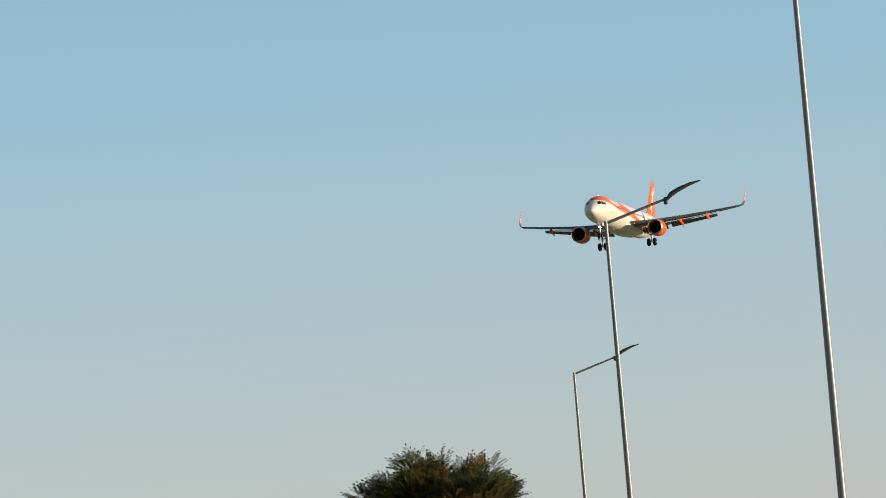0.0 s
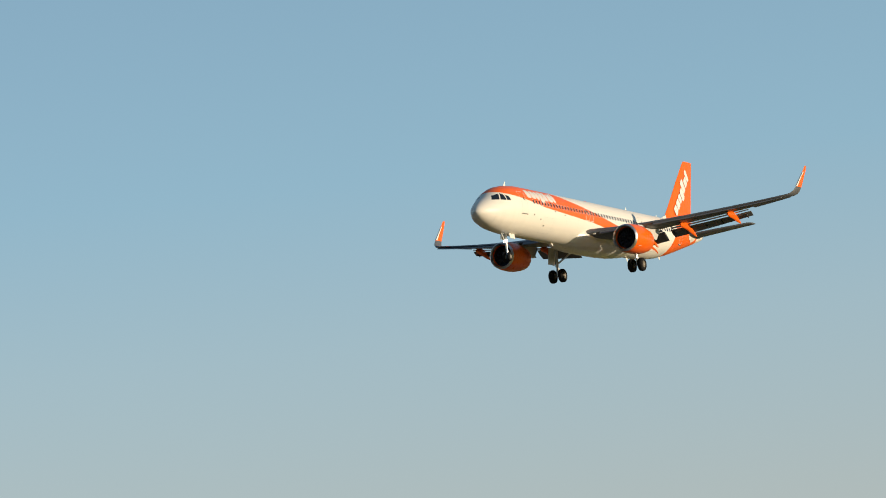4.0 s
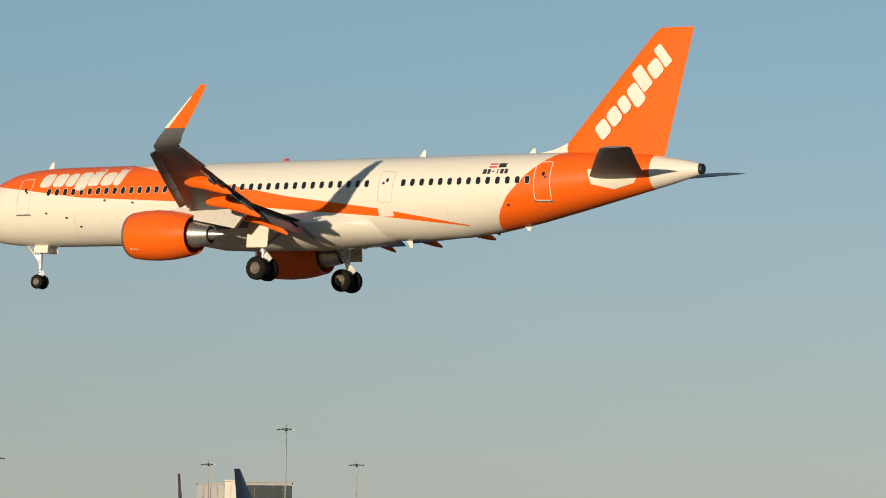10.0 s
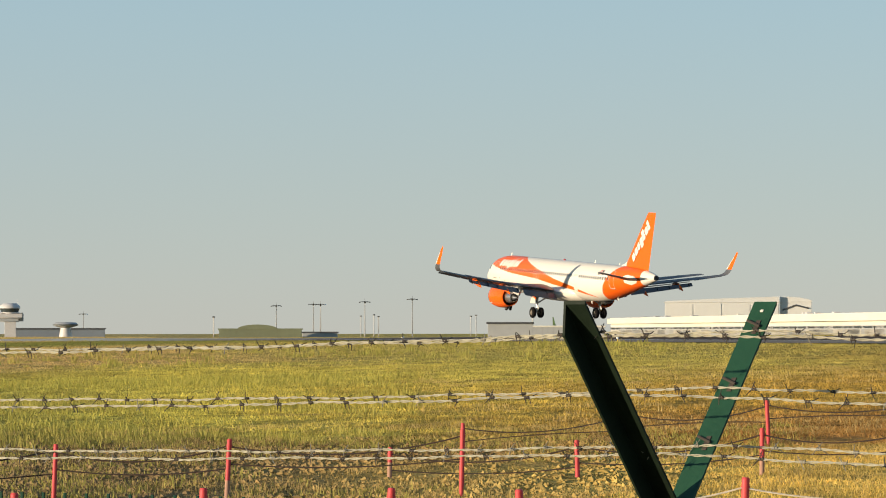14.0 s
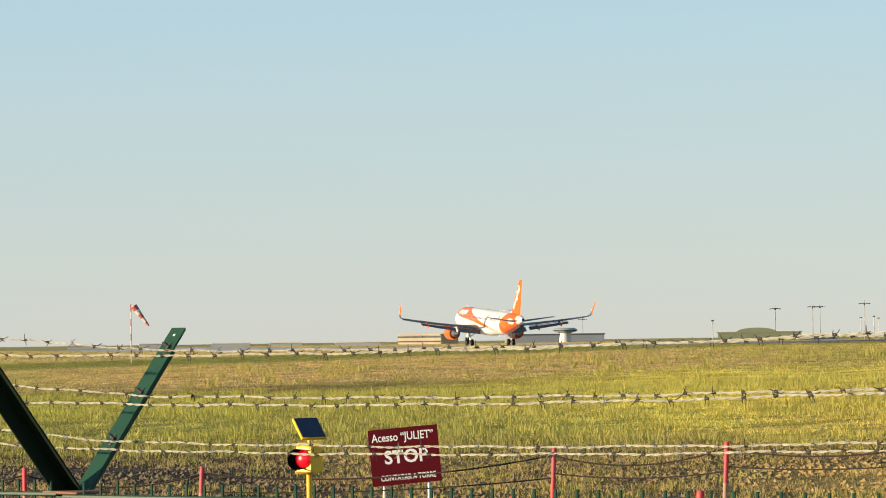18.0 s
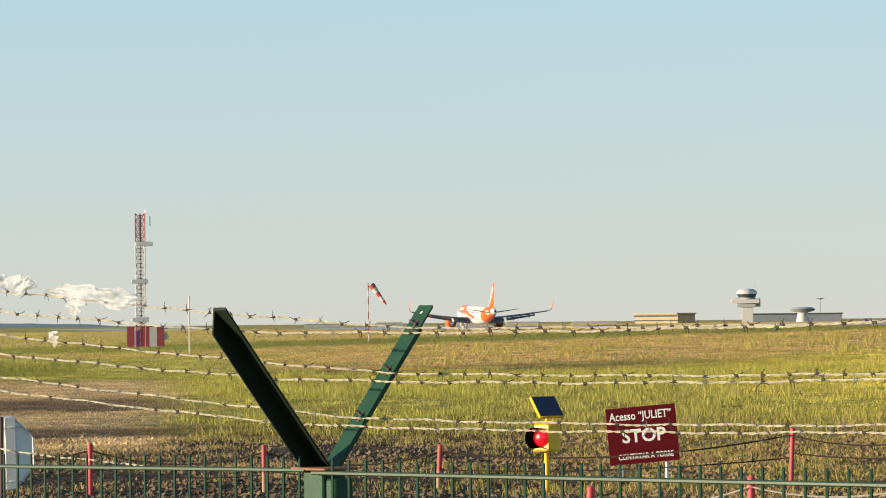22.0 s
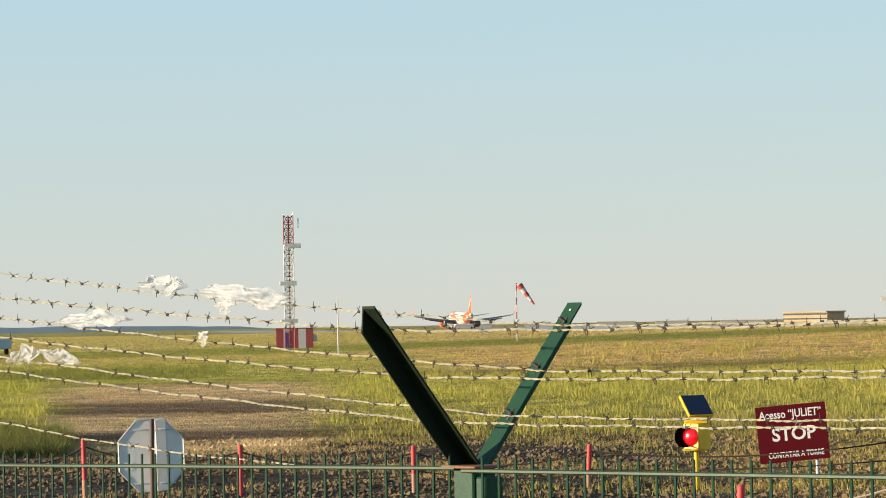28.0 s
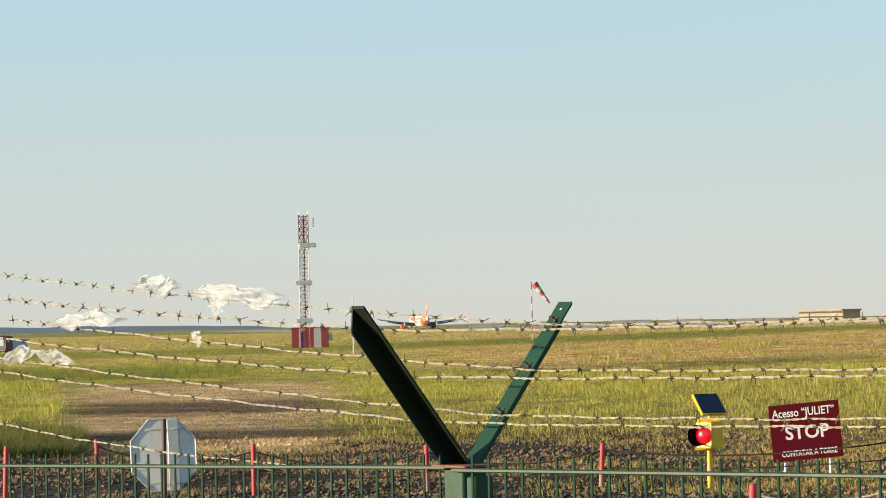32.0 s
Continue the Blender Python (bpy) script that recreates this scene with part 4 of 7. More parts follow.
def weed_clumps(count, r0, r1, t0, t1, tall, wide, mat, name, label, seed):
    """Round clumps of stalks that stand above the grass, thick in the middle and lower at the rim."""
    rng = np.random.default_rng(seed)
    r = np.sqrt(rng.uniform(r0 * r0, r1 * r1, count))
    t = np.radians(rng.uniform(t0, t1, count))
    cx, cy = -np.sin(t) * r, np.cos(t) * r
    grow = np.sin(cx * 0.13 + 2 * np.sin(cy * 0.11)) + np.sin(cy * 0.3 + cx * 0.05) + 0.6 * rng.normal(0, 1, count)
    road = (t > np.radians(84.5 + 0.5 * np.sin(r * 0.3))) & (t < radians(89.3)) & (r < 205)
    keep = (cy < 125) & (grow > -0.4) & ~road
    cx, cy = cx[keep], cy[keep]
    n, blades = len(cx), 26
    size = rng.uniform(0.35, 1.0, n) ** 1.3
    gz = np.array([ground_z(a, b) for a, b in zip(cx, cy)])
    verts = np.zeros((n, blades, 3, 3))
    for k in range(blades):
        a, q = rng.uniform(0, 2 * math.pi, n), np.sqrt(rng.random(n))
        px, py = cx + np.cos(a) * q * size * 0.7, cy + np.sin(a) * q * size * 0.7
        h = tall * size * (1.05 - 0.75 * q * q) * rng.uniform(0.6, 1.15, n)
        f, w = rng.uniform(0, math.pi, n), wide * rng.uniform(0.6, 1.4, n)
        lx, ly = np.cos(a) * q * 0.3 * h + rng.normal(0, 0.12, n) * h, np.sin(a) * q * 0.3 * h + rng.normal(0, 0.12, n) * h
        # a leaf that is widest a third of the way up
        verts[:, k, 0] = np.stack([px - np.cos(f) * w, py - np.sin(f) * w, gz + h * rng.uniform(-0.1, 0.35, n)], 1)
        verts[:, k, 1] = np.stack([px + np.cos(f) * w, py + np.sin(f) * w, gz + h * rng.uniform(-0.1, 0.35, n)], 1)
        verts[:, k, 2] = np.stack([px + lx, py + ly, gz + h], 1)
    m = n * blades
    me = bpy.data.meshes.new(name)
    me.vertices.add(m * 3)
    me.vertices.foreach_set("co", verts.reshape(-1))
    me.loops.add(m * 3)
    me.loops.foreach_set("vertex_index", np.arange(m * 3, dtype=np.int32))
    me.polygons.add(m)
    me.polygons.foreach_set("loop_start", np.arange(0, m * 3, 3, dtype=np.int32))
    me.update(calc_edges=True)
    me.materials.append(mat)
    return tagged(new(name, me), label, "weeds", kind="stuff")


MAT_OLIVE = grass_blades("olive_weed_blades", (0.40, 0.365, 0.078))
weed_clumps(4000, 88, 185, 70, 85.5, 0.42, 0.016, MAT_OLIVE, "weeds", "olive weeds in round clumps over the grass", 3)
weed_clumps(1900, 92, 200, 80, 92.5, 0.45, 0.018, MAT_WEEDS, "weeds", "yellow-green weeds in loose clumps", 4)
weed_clumps(1500, 60, 98, 64, 86, 0.26, 0.011, MAT_OLIVE, "weeds", "low olive weeds on the turned soil", 5)
weed_clumps(1300, 95, 190, 46, 70, 0.30, 0.016, MAT_TUFTS, "dry_weeds", "straw-coloured dry weeds in clumps", 6)
weed_clumps(700, 215, 330, 66, 82, 0.7, 0.035, MAT_OLIVE, "weeds", "dark weeds at the edge of the dry strip", 7)


def soil_clods(count, r0, r1, t0, t1, size, seed):
    """Lumps of turned earth, each a crooked eight-sided lump."""
    rng = np.random.default_rng(seed)
    r = np.sqrt(rng.uniform(r0 * r0, r1 * r1, count))
    t = np.radians(rng.uniform(t0, t1, count))
    x, y = -np.sin(t) * r, np.cos(t) * r
    keep = np.sin(x * 0.4 + np.sin(y * 0.3)) + np.sin(y * 0.6 + 0.7 * x) + rng.normal(0, 0.8, count) > -0.9
    x, y = x[keep], y[keep]
    n = len(x)
    z = np.array([ground_z(a, b) for a, b in zip(x, y)])
    s = size * rng.uniform(0.3, 1.0, n) ** 2 * 1.3
    axes = np.array([(1, 0, 0), (0, 1, 0), (-1, 0, 0), (0, -1, 0), (0, 0, 1), (0, 0, -1)], float)
    v = axes[None] * rng.uniform(0.6, 1.3, (n, 6, 1)) + rng.normal(0, 0.18, (n, 6, 3))
    v = v * s[:, None, None] * np.array((1.2, 1.2, 0.75))
    v += np.stack([x, y, z + 0.2 * s], 1)[:, None]
    tri = np.array([(0, 1, 4), (1, 2, 4), (2, 3, 4), (3, 0, 4), (1, 0, 5), (2, 1, 5), (3, 2, 5), (0, 3, 5)])
    me = bpy.data.meshes.new("soil_clods")
    me.from_pydata(v.reshape(-1, 3).tolist(), [], (tri[None] + 6 * np.arange(n)[:, None, None]).reshape(-1, 3).tolist())
    me.materials.append(MAT_CLOD)
    return tagged(new("soil_clods", me), "brown lumps of turned earth and dry litter", "soil", kind="stuff")


def clod_material():
    m, nt, b = nodes_of("turned_earth")
    col, fine, small = field_colour(nt)
    r = nt.nodes.new("ShaderNodeNewGeometry").outputs["Random Per Island"]
    own = ramp(nt, r, [(0.0, (0.13, 0.09, 0.052)), (0.5, (0.24, 0.165, 0.085)), (0.8, (0.28, 0.195, 0.095)), (1.0, (0.34, 0.25, 0.12))])
    nt.links.new(mix_rgb(nt, 0.62, own, col), b.inputs["Base Color"])
    b.inputs["Roughness"].default_value = 0.95
    b.inputs["Specular IOR Level"].default_value = 0.05
    return m


MAT_CLOD = clod_material()
soil_clods(34000, 52, 94, 66, 93, 0.062, 11)
soil_clods(6000, 66, 110, 44, 66, 0.045, 12)

# ---- the airliner ----
MAT_LAMP, nt_l, b_l = nodes_of("taxi_lamp")
b_l.inputs["Emission Color"].default_value = (1, 0.95, 0.85, 1)
b_l.inputs["Emission Strength"].default_value = 6.0
AIRLINER = build_airliner()


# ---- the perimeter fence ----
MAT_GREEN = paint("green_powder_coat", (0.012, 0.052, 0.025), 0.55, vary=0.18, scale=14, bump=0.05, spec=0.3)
# near-black copy of the green: shade inside the arm put into its colour, some rust
MAT_GREEN_WORN_SHADED = paint("shaded_worn_green_coat", (0.009, 0.016, 0.008), 0.65, vary=0.35, scale=18, bump=0.08, spec=0.15)
MAT_RAIL = paint("faded_green_rail", (0.024, 0.050, 0.020), 0.5, vary=0.3, scale=18)
MAT_WIRE = paint("galvanised_wire", (0.46, 0.42, 0.30), 0.5, 0.15, vary=0.35, scale=30)
MAT_BARB = paint("rusty_barbs", (0.045, 0.034, 0.024), 0.75, 0.1, vary=0.3, scale=40)
MAT_BARB_PALE = paint("dull_zinc_barbs", (0.22, 0.20, 0.15), 0.7, 0.1, vary=0.3, scale=40)
MAT_RUST = paint("rusty_steel", (0.22, 0.10, 0.05), 0.75, vary=0.35, scale=40)
MAT_HOLE_LIGHT = paint("painted_hole_light", (0.55, 0.52, 0.44), 0.7, vary=0.1, scale=10)

ALONG = Vector((-math.sin(radians(123.5)), math.cos(radians(123.5)), 0))
ACROSS = Vector((-math.sin(radians(33.5)), math.cos(radians(33.5)), 0))
FENCE_OFF = 4.871
POSTS = [-1.855, 0.652, 3.145, 5.645, 8.145, 10.645]
RAIL_Z = [-0.25, -0.262, -0.256, -0.290, -0.325, -0.34]


def on_fence(s, off, z):
    p = ALONG * s + ACROSS * (FENCE_OFF + off)
    return Vector((p.x, p.y, z))


FENCE_FRAME = Matrix.Identity(4)
for i, v in enumerate((ALONG, ACROSS, Vector((0, 0, 1)))):
    FENCE_FRAME.col[i][:3] = v


def angle_bar(length, web, flange, t):
    """An L-shaped bar along z: the web across x, the flange along y at the inner side; the tip is cut aslant."""
    bm = bmesh.new()
    outline = [(0, 0), (web, 0), (web, -t), (t, -t), (t, -flange), (0, -flange)]
    lo = [bm.verts.new((x, y, 0)) for x, y in outline]
    hi = [bm.verts.new((x, y, length - x * 1.03)) for x, y in outline]
    for k in range(6):
        j = (k + 1) % 6
        bm.faces.new((lo[k], lo[j], hi[j], hi[k]))
    bm.faces.new(lo[::-1])
    bm.faces.new(hi)
    bmesh.ops.recalc_face_normals(bm, faces=bm.faces)
    return bm


def fence_post(s, z_top):
    o = on_fence(s, 0, 0)
    low = ground_z(o.x, o.y)
    post = base("fence_post", Matrix.Translation((o.x, o.y, z_top)) @ FENCE_FRAME, "green steel fence post with two outward leaning arms", "fence post", "posts of the wire fence")
    part("upright", box((0.062, 0.062, z_top - low + 0.2), Matrix.Translation((0, 0, -(z_top - low + 0.2) / 2 - 0.004)), 0.004), MAT_GREEN, post)
    part("cap", box((0.105, 0.09, 0.006), Matrix.Translation((0, 0, -0.001)), 0.002), MAT_RUST, post, "rusty cap plate")
    length = 0.416
    for turn in (0, 180):
        # local x runs across the fence; the near arm leans to the street side
        web, flange, tilt = (0.037, 0.042, 39.5) if turn else (0.037, 0.0385, 39.9)
        m = pose(0, 0, 0.003, 0, 0, -90 + turn) @ (pose(0.026, -0.034, 0, 0, tilt, 0) if turn else pose(-0.018, 0.041, 0, 0, tilt, 0))
        bar = angle_bar(length, web, flange, 0.004)
        if turn:
            bmesh.ops.scale(bar, vec=(1, -1, 1), verts=bar.verts)
            bmesh.ops.reverse_faces(bar, faces=bar.faces)
        side = -1 if turn else 1
        # the street-side arm takes the coat with its shade painted in
        arm = part("arm", bar, MAT_GREEN if turn else MAT_GREEN_WORN_SHADED, post, "green angle-iron arm", smooth=False, at=m)
        for f in (0.30, 0.585, 0.87):
            part("wire_slot", box((0.0012, 0.009, 0.028), pose(-0.0008, -0.024 * side, f * length, 0, 0, 0), 0.0004), MAT_BARB, arm)
            part("wire_tie", tube((-0.003, -0.032 * side, f * length), (-0.003, -0.004 * side, f * length + 0.012), 0.0024, seg=6), MAT_BARB, arm)
        # no hole is cut: a pale chip paints the light showing through it
        part("bolt_hole_light", box((0.0012, 0.006, 0.005), pose(-0.0008, -0.022 * side, length - 0.02, 0, 0, 0), 0.0003), MAT_HOLE_LIGHT, arm)
    part("clamp", box((0.03, 0.05, 0.05), pose(-0.045, 0, -0.045), 0.004), MAT_GREEN, post)
    return post


for s, z in zip(POSTS, RAIL_Z):
    fence_post(s, z + 0.003)

PANEL_DROP = [(-0.03, -0.03), (-0.03, -0.03), (-0.018, -0.005), (0, 0), (0, 0)]
PICKET = None
for k in range(len(POSTS) - 1):
    s0, s1 = POSTS[k], POSTS[k + 1]
    # the panels sit a little under the post tops, each with its own slant
    z0, z1 = RAIL_Z[k] + PANEL_DROP[k][0], RAIL_Z[k + 1] + PANEL_DROP[k][1]
    o = on_fence(s0, -0.036, z0)
    low = ground_z(o.x, o.y)
    tall = RAIL_Z[k] - low
    panel = base("wire_fence", Matrix.Translation(o) @ FENCE_FRAME, "green welded-wire fence with spiked top", "fence", "panels of the wire fence")
    dz = z1 - z0
    for j in range(8):
        z = -0.2 * j if j else 0.0
        for y in (-0.006, 0.006):
            part("rail", tube((0.01, y, z), (s1 - s0 - 0.01, y, z + dz), 0.0042, seg=6), MAT_RAIL, panel)
        if j == 0:
            continue
    if PICKET is None:
        PICKET = mesh_of(tube((0, 0, 0.027), (0, 0, -2.6), 0.0031, seg=6), MAT_GREEN, True, "picket")
    n = 49
    for j in range(n):
        q = (j + 0.7) * 0.05
        share("picket", PICKET, panel, Matrix.Translation((q, 0, dz * q / 2.5)))


def barb_mesh(seed, mat):
    rng = random.Random(seed)
    bm = bmesh.new()
    spin = rng.uniform(0, math.pi)
    for b in range(2):
        for sgn in (-1, 1):
            a = spin + b * 1.7 + rng.uniform(-0.4, 0.4)
            d = (ACROSS * math.cos(a) + Vector((0, 0, math.sin(a)))) * sgn + ALONG * rng.uniform(-0.8, 0.8)
            d.normalize()
            q = ALONG * (0.004 * (b - 0.5) * 2)
            add_tube(bm, q, q + d * rng.uniform(0.009, 0.016), 0.00095, 0.0006, 5, False)
    for b in range(2):
        add_tube(bm, ALONG * (-0.0045 + 0.0048 * b), ALONG * (-0.0008 + 0.0048 * b), 0.0026, seg=7)
    return mesh_of(bm, mat, False, "barb")


BARBS = [barb_mesh(k, MAT_BARB) for k in range(9)]
PALE_BARBS = [barb_mesh(k + 20, MAT_BARB_PALE) for k in range(6)]


def barbed_wire(points, seed, rusty=0.85):
    """Two strands twisted along a line of points, with four-pointed barbs."""
    rng = random.Random(seed)
    pts = [Vector(p) for p in points]
    o = pts[0]
    wire = base("barbed_wire", Matrix.Translation(o), "galvanised twisted barbed wire with rusty barbs", "barbed wire", "strands of the wire fence")
    dense = []
    for a, b in zip(pts, pts[1:]):
        n = max(2, int((b - a).length / 0.006))
        sag = 0.0155 * rng.uniform(0.8, 1.2)
        for i in range(n):
            t = i / n
            dense.append(a.lerp(b, t) - o - Vector((0, 0, sag * 4 * t * (1 - t))) + Vector((0, 0, 0.0011 * math.sin(t * n * 0.09 + seed) + 0.0008 * math.sin(t * n * 0.23 + 2 * seed))))
    bm = bmesh.new()
    for ph in (0, math.pi):
        rows = []
        for i, c in enumerate(dense):
            tw = i * 0.006 / 0.047 * 2 * math.pi + ph + 0.5 * math.sin(i * 0.11)
            d = ACROSS * math.cos(tw) + Vector((0, 0, math.sin(tw)))
            ring = []
            for k in range(4):
                a = k * math.pi / 2
                ring.append(c + d * 0.00125 + (ACROSS * math.cos(a) + Vector((0, 0, math.sin(a)))) * 0.00098)
            rows.append([bm.verts.new(p) for p in ring])
        for u, v in zip(rows, rows[1:]):
            for k in range(4):
                bm.faces.new((u[k], u[(k + 1) % 4], v[(k + 1) % 4], v[k]))
    part("strand", bm, MAT_WIRE, wire)
    i = rng.randint(2, 12)
    while i < len(dense) - 2:
        share("barb", rng.choice(BARBS if rng.random() < rusty else PALE_BARBS), wire, Matrix.Translation(dense[i]))
        i += int(rng.uniform(0.066, 0.084) / 0.006)
    return wire


seed = 3
for frac, rise_c, off_c in ((0.30, 0.202, 0.0), (0.585, 0.196, 0.0), (0.87, 0.194, 0.0)):
    for side in (-1, 1):
        pts = []
        for k, (s, z) in enumerate(zip(POSTS, RAIL_Z)):
            up = 0.416 * frac * math.cos(radians(39.7))
            off = 0.416 * frac * math.sin(radians(39.7)) * side + (0.026 if side > 0 else 0.018)
            lift = 0.0 if k < 4 else (rise_c + (0.035 if side > 0 and frac > 0.8 else 0.02) if k == 4 else rise_c * 1.3)
            pts.append(on_fence(s, off + (-0.008 if side > 0 else 0.009), z + up + lift + (0.004 if side > 0 else -0.006) * (1.2 - frac)))
        barbed_wire(pts, seed, 0.45 if frac < 0.4 else 0.9)
        seed += 1
barbed_wire([on_fence(6.06, -0.02, -0.298), on_fence(7.35, -0.02, -0.21), on_fence(8.145, -0.02, -0.155)], 41)


# plastic sheets caught on the wires
def bag_plastic():
    m, nt, b = nodes_of("torn_white_plastic")
    b.inputs["Base Color"].default_value = (0.74, 0.73, 0.70, 1)
    b.inputs["Roughness"].default_value = 0.3
    tr = nt.nodes.new("ShaderNodeBsdfTranslucent")
    tr.inputs[0].default_value = (0.8, 0.78, 0.74, 1)
    tp = nt.nodes.new("ShaderNodeBsdfTransparent")
    m1, m2 = nt.nodes.new("ShaderNodeMixShader"), nt.nodes.new("ShaderNodeMixShader")
    m1.inputs[0].default_value = 0.45
    nz = noise_at(nt, 14, 4)
    nt.links.new(ramp(nt, nz, [(0.36, 0.14), (0.62, 0.76)]), m2.inputs[0])
    out = [n for n in nt.nodes if n.type == "OUTPUT_MATERIAL"][0]
    nt.links.new(b.outputs[0], m1.inputs[1])
    nt.links.new(tr.outputs[0], m1.inputs[2])
    nt.links.new(m1.outputs[0], m2.inputs[1])
    nt.links.new(tp.outputs[0], m2.inputs[2])
    nt.links.new(m2.outputs[0], out.inputs[0])
    return m


MAT_PLASTIC = bag_plastic()


def plastic_bag(s0, s1, off, z0, z1, tall, seed, hang=0.0):
    """A torn sheet of plastic film caught along a wire: one crumpled layer with ragged edges and streaming tips."""
    rng = np.random.default_rng(seed)
    n, m = 60, 16
    o = on_fence((s0 + s1) / 2, off, (z0 + z1) / 2)
    bag = bmesh.new()
    ph = rng.uniform(0, 50, 6)
    rows = []
    for i in range(n):
        t = i / (n - 1)
        body = max(0.04, math.sin(math.pi * t)) ** 0.6
        rag = noise.noise((t * 3 + ph[0], 0, seed)) + 0.42 * noise.noise((t * 14 + ph[1], 3, seed))
        sag = noise.noise((t * 3 + ph[2], 7, seed)) + 0.25 * noise.noise((t * 10 + ph[3], 9, seed))
        up, down = tall * body * max(0.08, 0.55 + 0.55 * rag), tall * body * max(0.06, 0.35 + 0.5 * sag + hang * (0.4 + max(0, sag)))
        c = on_fence(s0 + (s1 - s0) * t, off, z0 + (z1 - z0) * t) - o
        row = []
        for j in range(m):
            q = j / (m - 1)
            fold = noise.noise((t * 5 + q * 2 + ph[4], q * 2.0, seed)) + 0.35 * noise.noise((t * 9 - q * 5 + ph[5], q * 5, seed + 2))
            row.append(bag.verts.new(c + Vector((0, 0, -down + (up + down) * q)) + ACROSS * (tall * 0.45 * fold) + ALONG * (0.03 * fold + 0.05 * (q - 0.4) * noise.noise((t * 6, 1, seed)))))
        rows.append(row)
    for u, v in zip(rows, rows[1:]):
        for j in range(m - 1):
            bag.faces.new((u[j], u[j + 1], v[j + 1], v[j]))
    ob = part("plastic_rag", bag, MAT_PLASTIC)
    ob.matrix_basis = Matrix.Translation(o)
    tagged(ob, "torn translucent white plastic film caught on barbed wire", "plastic rag", "plastic on the wires")
    RAGS.append((ob, seed))


RAGS = []

plastic_bag(6.90, 7.10, 0.225, 0.094, 0.106, 0.039, 1, 0.1)
plastic_bag(6.50, 6.88, 0.225, 0.058, 0.082, 0.043, 2, 0.35)
plastic_bag(6.745, 6.79, 0.225, 0.05, 0.045, 0.017, 9, 2.4)
plastic_bag(7.02, 7.33, 0.155, 0.022, 0.016, 0.040, 3, 0.1)
plastic_bag(6.74, 6.77, 0.155, -0.02, -0.02, 0.019, 12, 1.2)
plastic_bag(7.30, 7.44, 0.08, -0.045, -0.075, 0.040, 4, 0.3)
plastic_bag(7.12, 7.31, 0.08, -0.078, -0.052, 0.032, 5, 0.2)
plastic_bag(1.76, 2.04, 0.155, -0.082, -0.074, 0.029, 6, 0.5)
plastic_bag(0.98, 1.30, 0.10, -0.078, -0.072, 0.019, 7, 0.3)
plastic_bag(1.0, 1.15, 0.243, 0.012, 0.022, 0.020, 10, 0.3)
plastic_bag(1.60, 1.68, 0.02, -0.17, -0.16, 0.028, 8, 0.3)


# ---- things on the field ----
def at(turn, far):
    """The place on the plan that lies so many degrees left of the runway's normal, so many metres off."""
    return -math.sin(radians(turn)) * far, math.cos(radians(turn)) * far


def stand(turn, far, lift=0.0):
    x, y = at(turn, far)
    return Matrix.Translation((x, y, ground_z(x, y) + lift)) @ pose(0, 0, 0, 0, 0, turn)


MAT_STAKE = paint("faded_red_stake", (0.50, 0.045, 0.045), 0.6, vary=0.25, scale=5)
MAT_ROPE = paint("dark_rope", (0.06, 0.035, 0.02), 0.9, vary=0.3, scale=20)
MAT_ROPE_PALE = paint("pale_rope", (0.55, 0.47, 0.35), 0.9, vary=0.2, scale=20)
MAT_SIGNRED = paint("dark_red_sign_face", (0.095, 0.004, 0.008), 0.6, vary=0.1, scale=4, spec=0.12)
MAT_SIGNORANGE = paint("orange_red_sign_face", (0.62, 0.10, 0.06), 0.5, vary=0.12, scale=5)
MAT_LETTER = paint("white_lettering", (0.78, 0.76, 0.72), 0.5, vary=0.06, scale=4)
MAT_YELLOW = paint("yellow_housing", (0.72, 0.44, 0.01), 0.45, vary=0.12, scale=5)
MAT_MUSTARD = paint("dull_mustard_paint", (0.26, 0.19, 0.015), 0.6, vary=0.25, scale=2)
MAT_CABINET = paint("weathered_grey_cabinet", (0.30, 0.28, 0.24), 0.7, vary=0.2, scale=3)
MAT_FOOTPOST = paint("rusty_dark_post", (0.10, 0.06, 0.045), 0.7, 0.1, vary=0.25, scale=6)
MAT_PANEL = paint("solar_panel", (0.012, 0.02, 0.05), 0.15, vary=0.15, scale=6)
MAT_ALU = paint("grey_sheet_metal", (0.55, 0.55, 0.52), 0.45, 0.4, vary=0.12, scale=4)
MAT_ALU_PALE = paint("pale_sign_back", (0.74, 0.72, 0.65), 0.5, 0.15, vary=0.12, scale=4)
MAT_SOCK_RED = paint("red_fabric", (0.45, 0.085, 0.07), 0.85, vary=0.12, scale=3)
MAT_SOCK_WHITE = paint("white_fabric", (0.52, 0.47, 0.42), 0.85, vary=0.08, scale=3)
MAT_MASTRED = paint("mast_red", (0.27, 0.05, 0.045), 0.55, vary=0.15, scale=2)
MAT_MASTWHITE = paint("mast_white", (0.52, 0.49, 0.46), 0.5, vary=0.1, scale=2)

MAT_FOOT = paint("weathered_stake_foot", (0.36, 0.20, 0.13), 0.8, vary=0.2, scale=8)

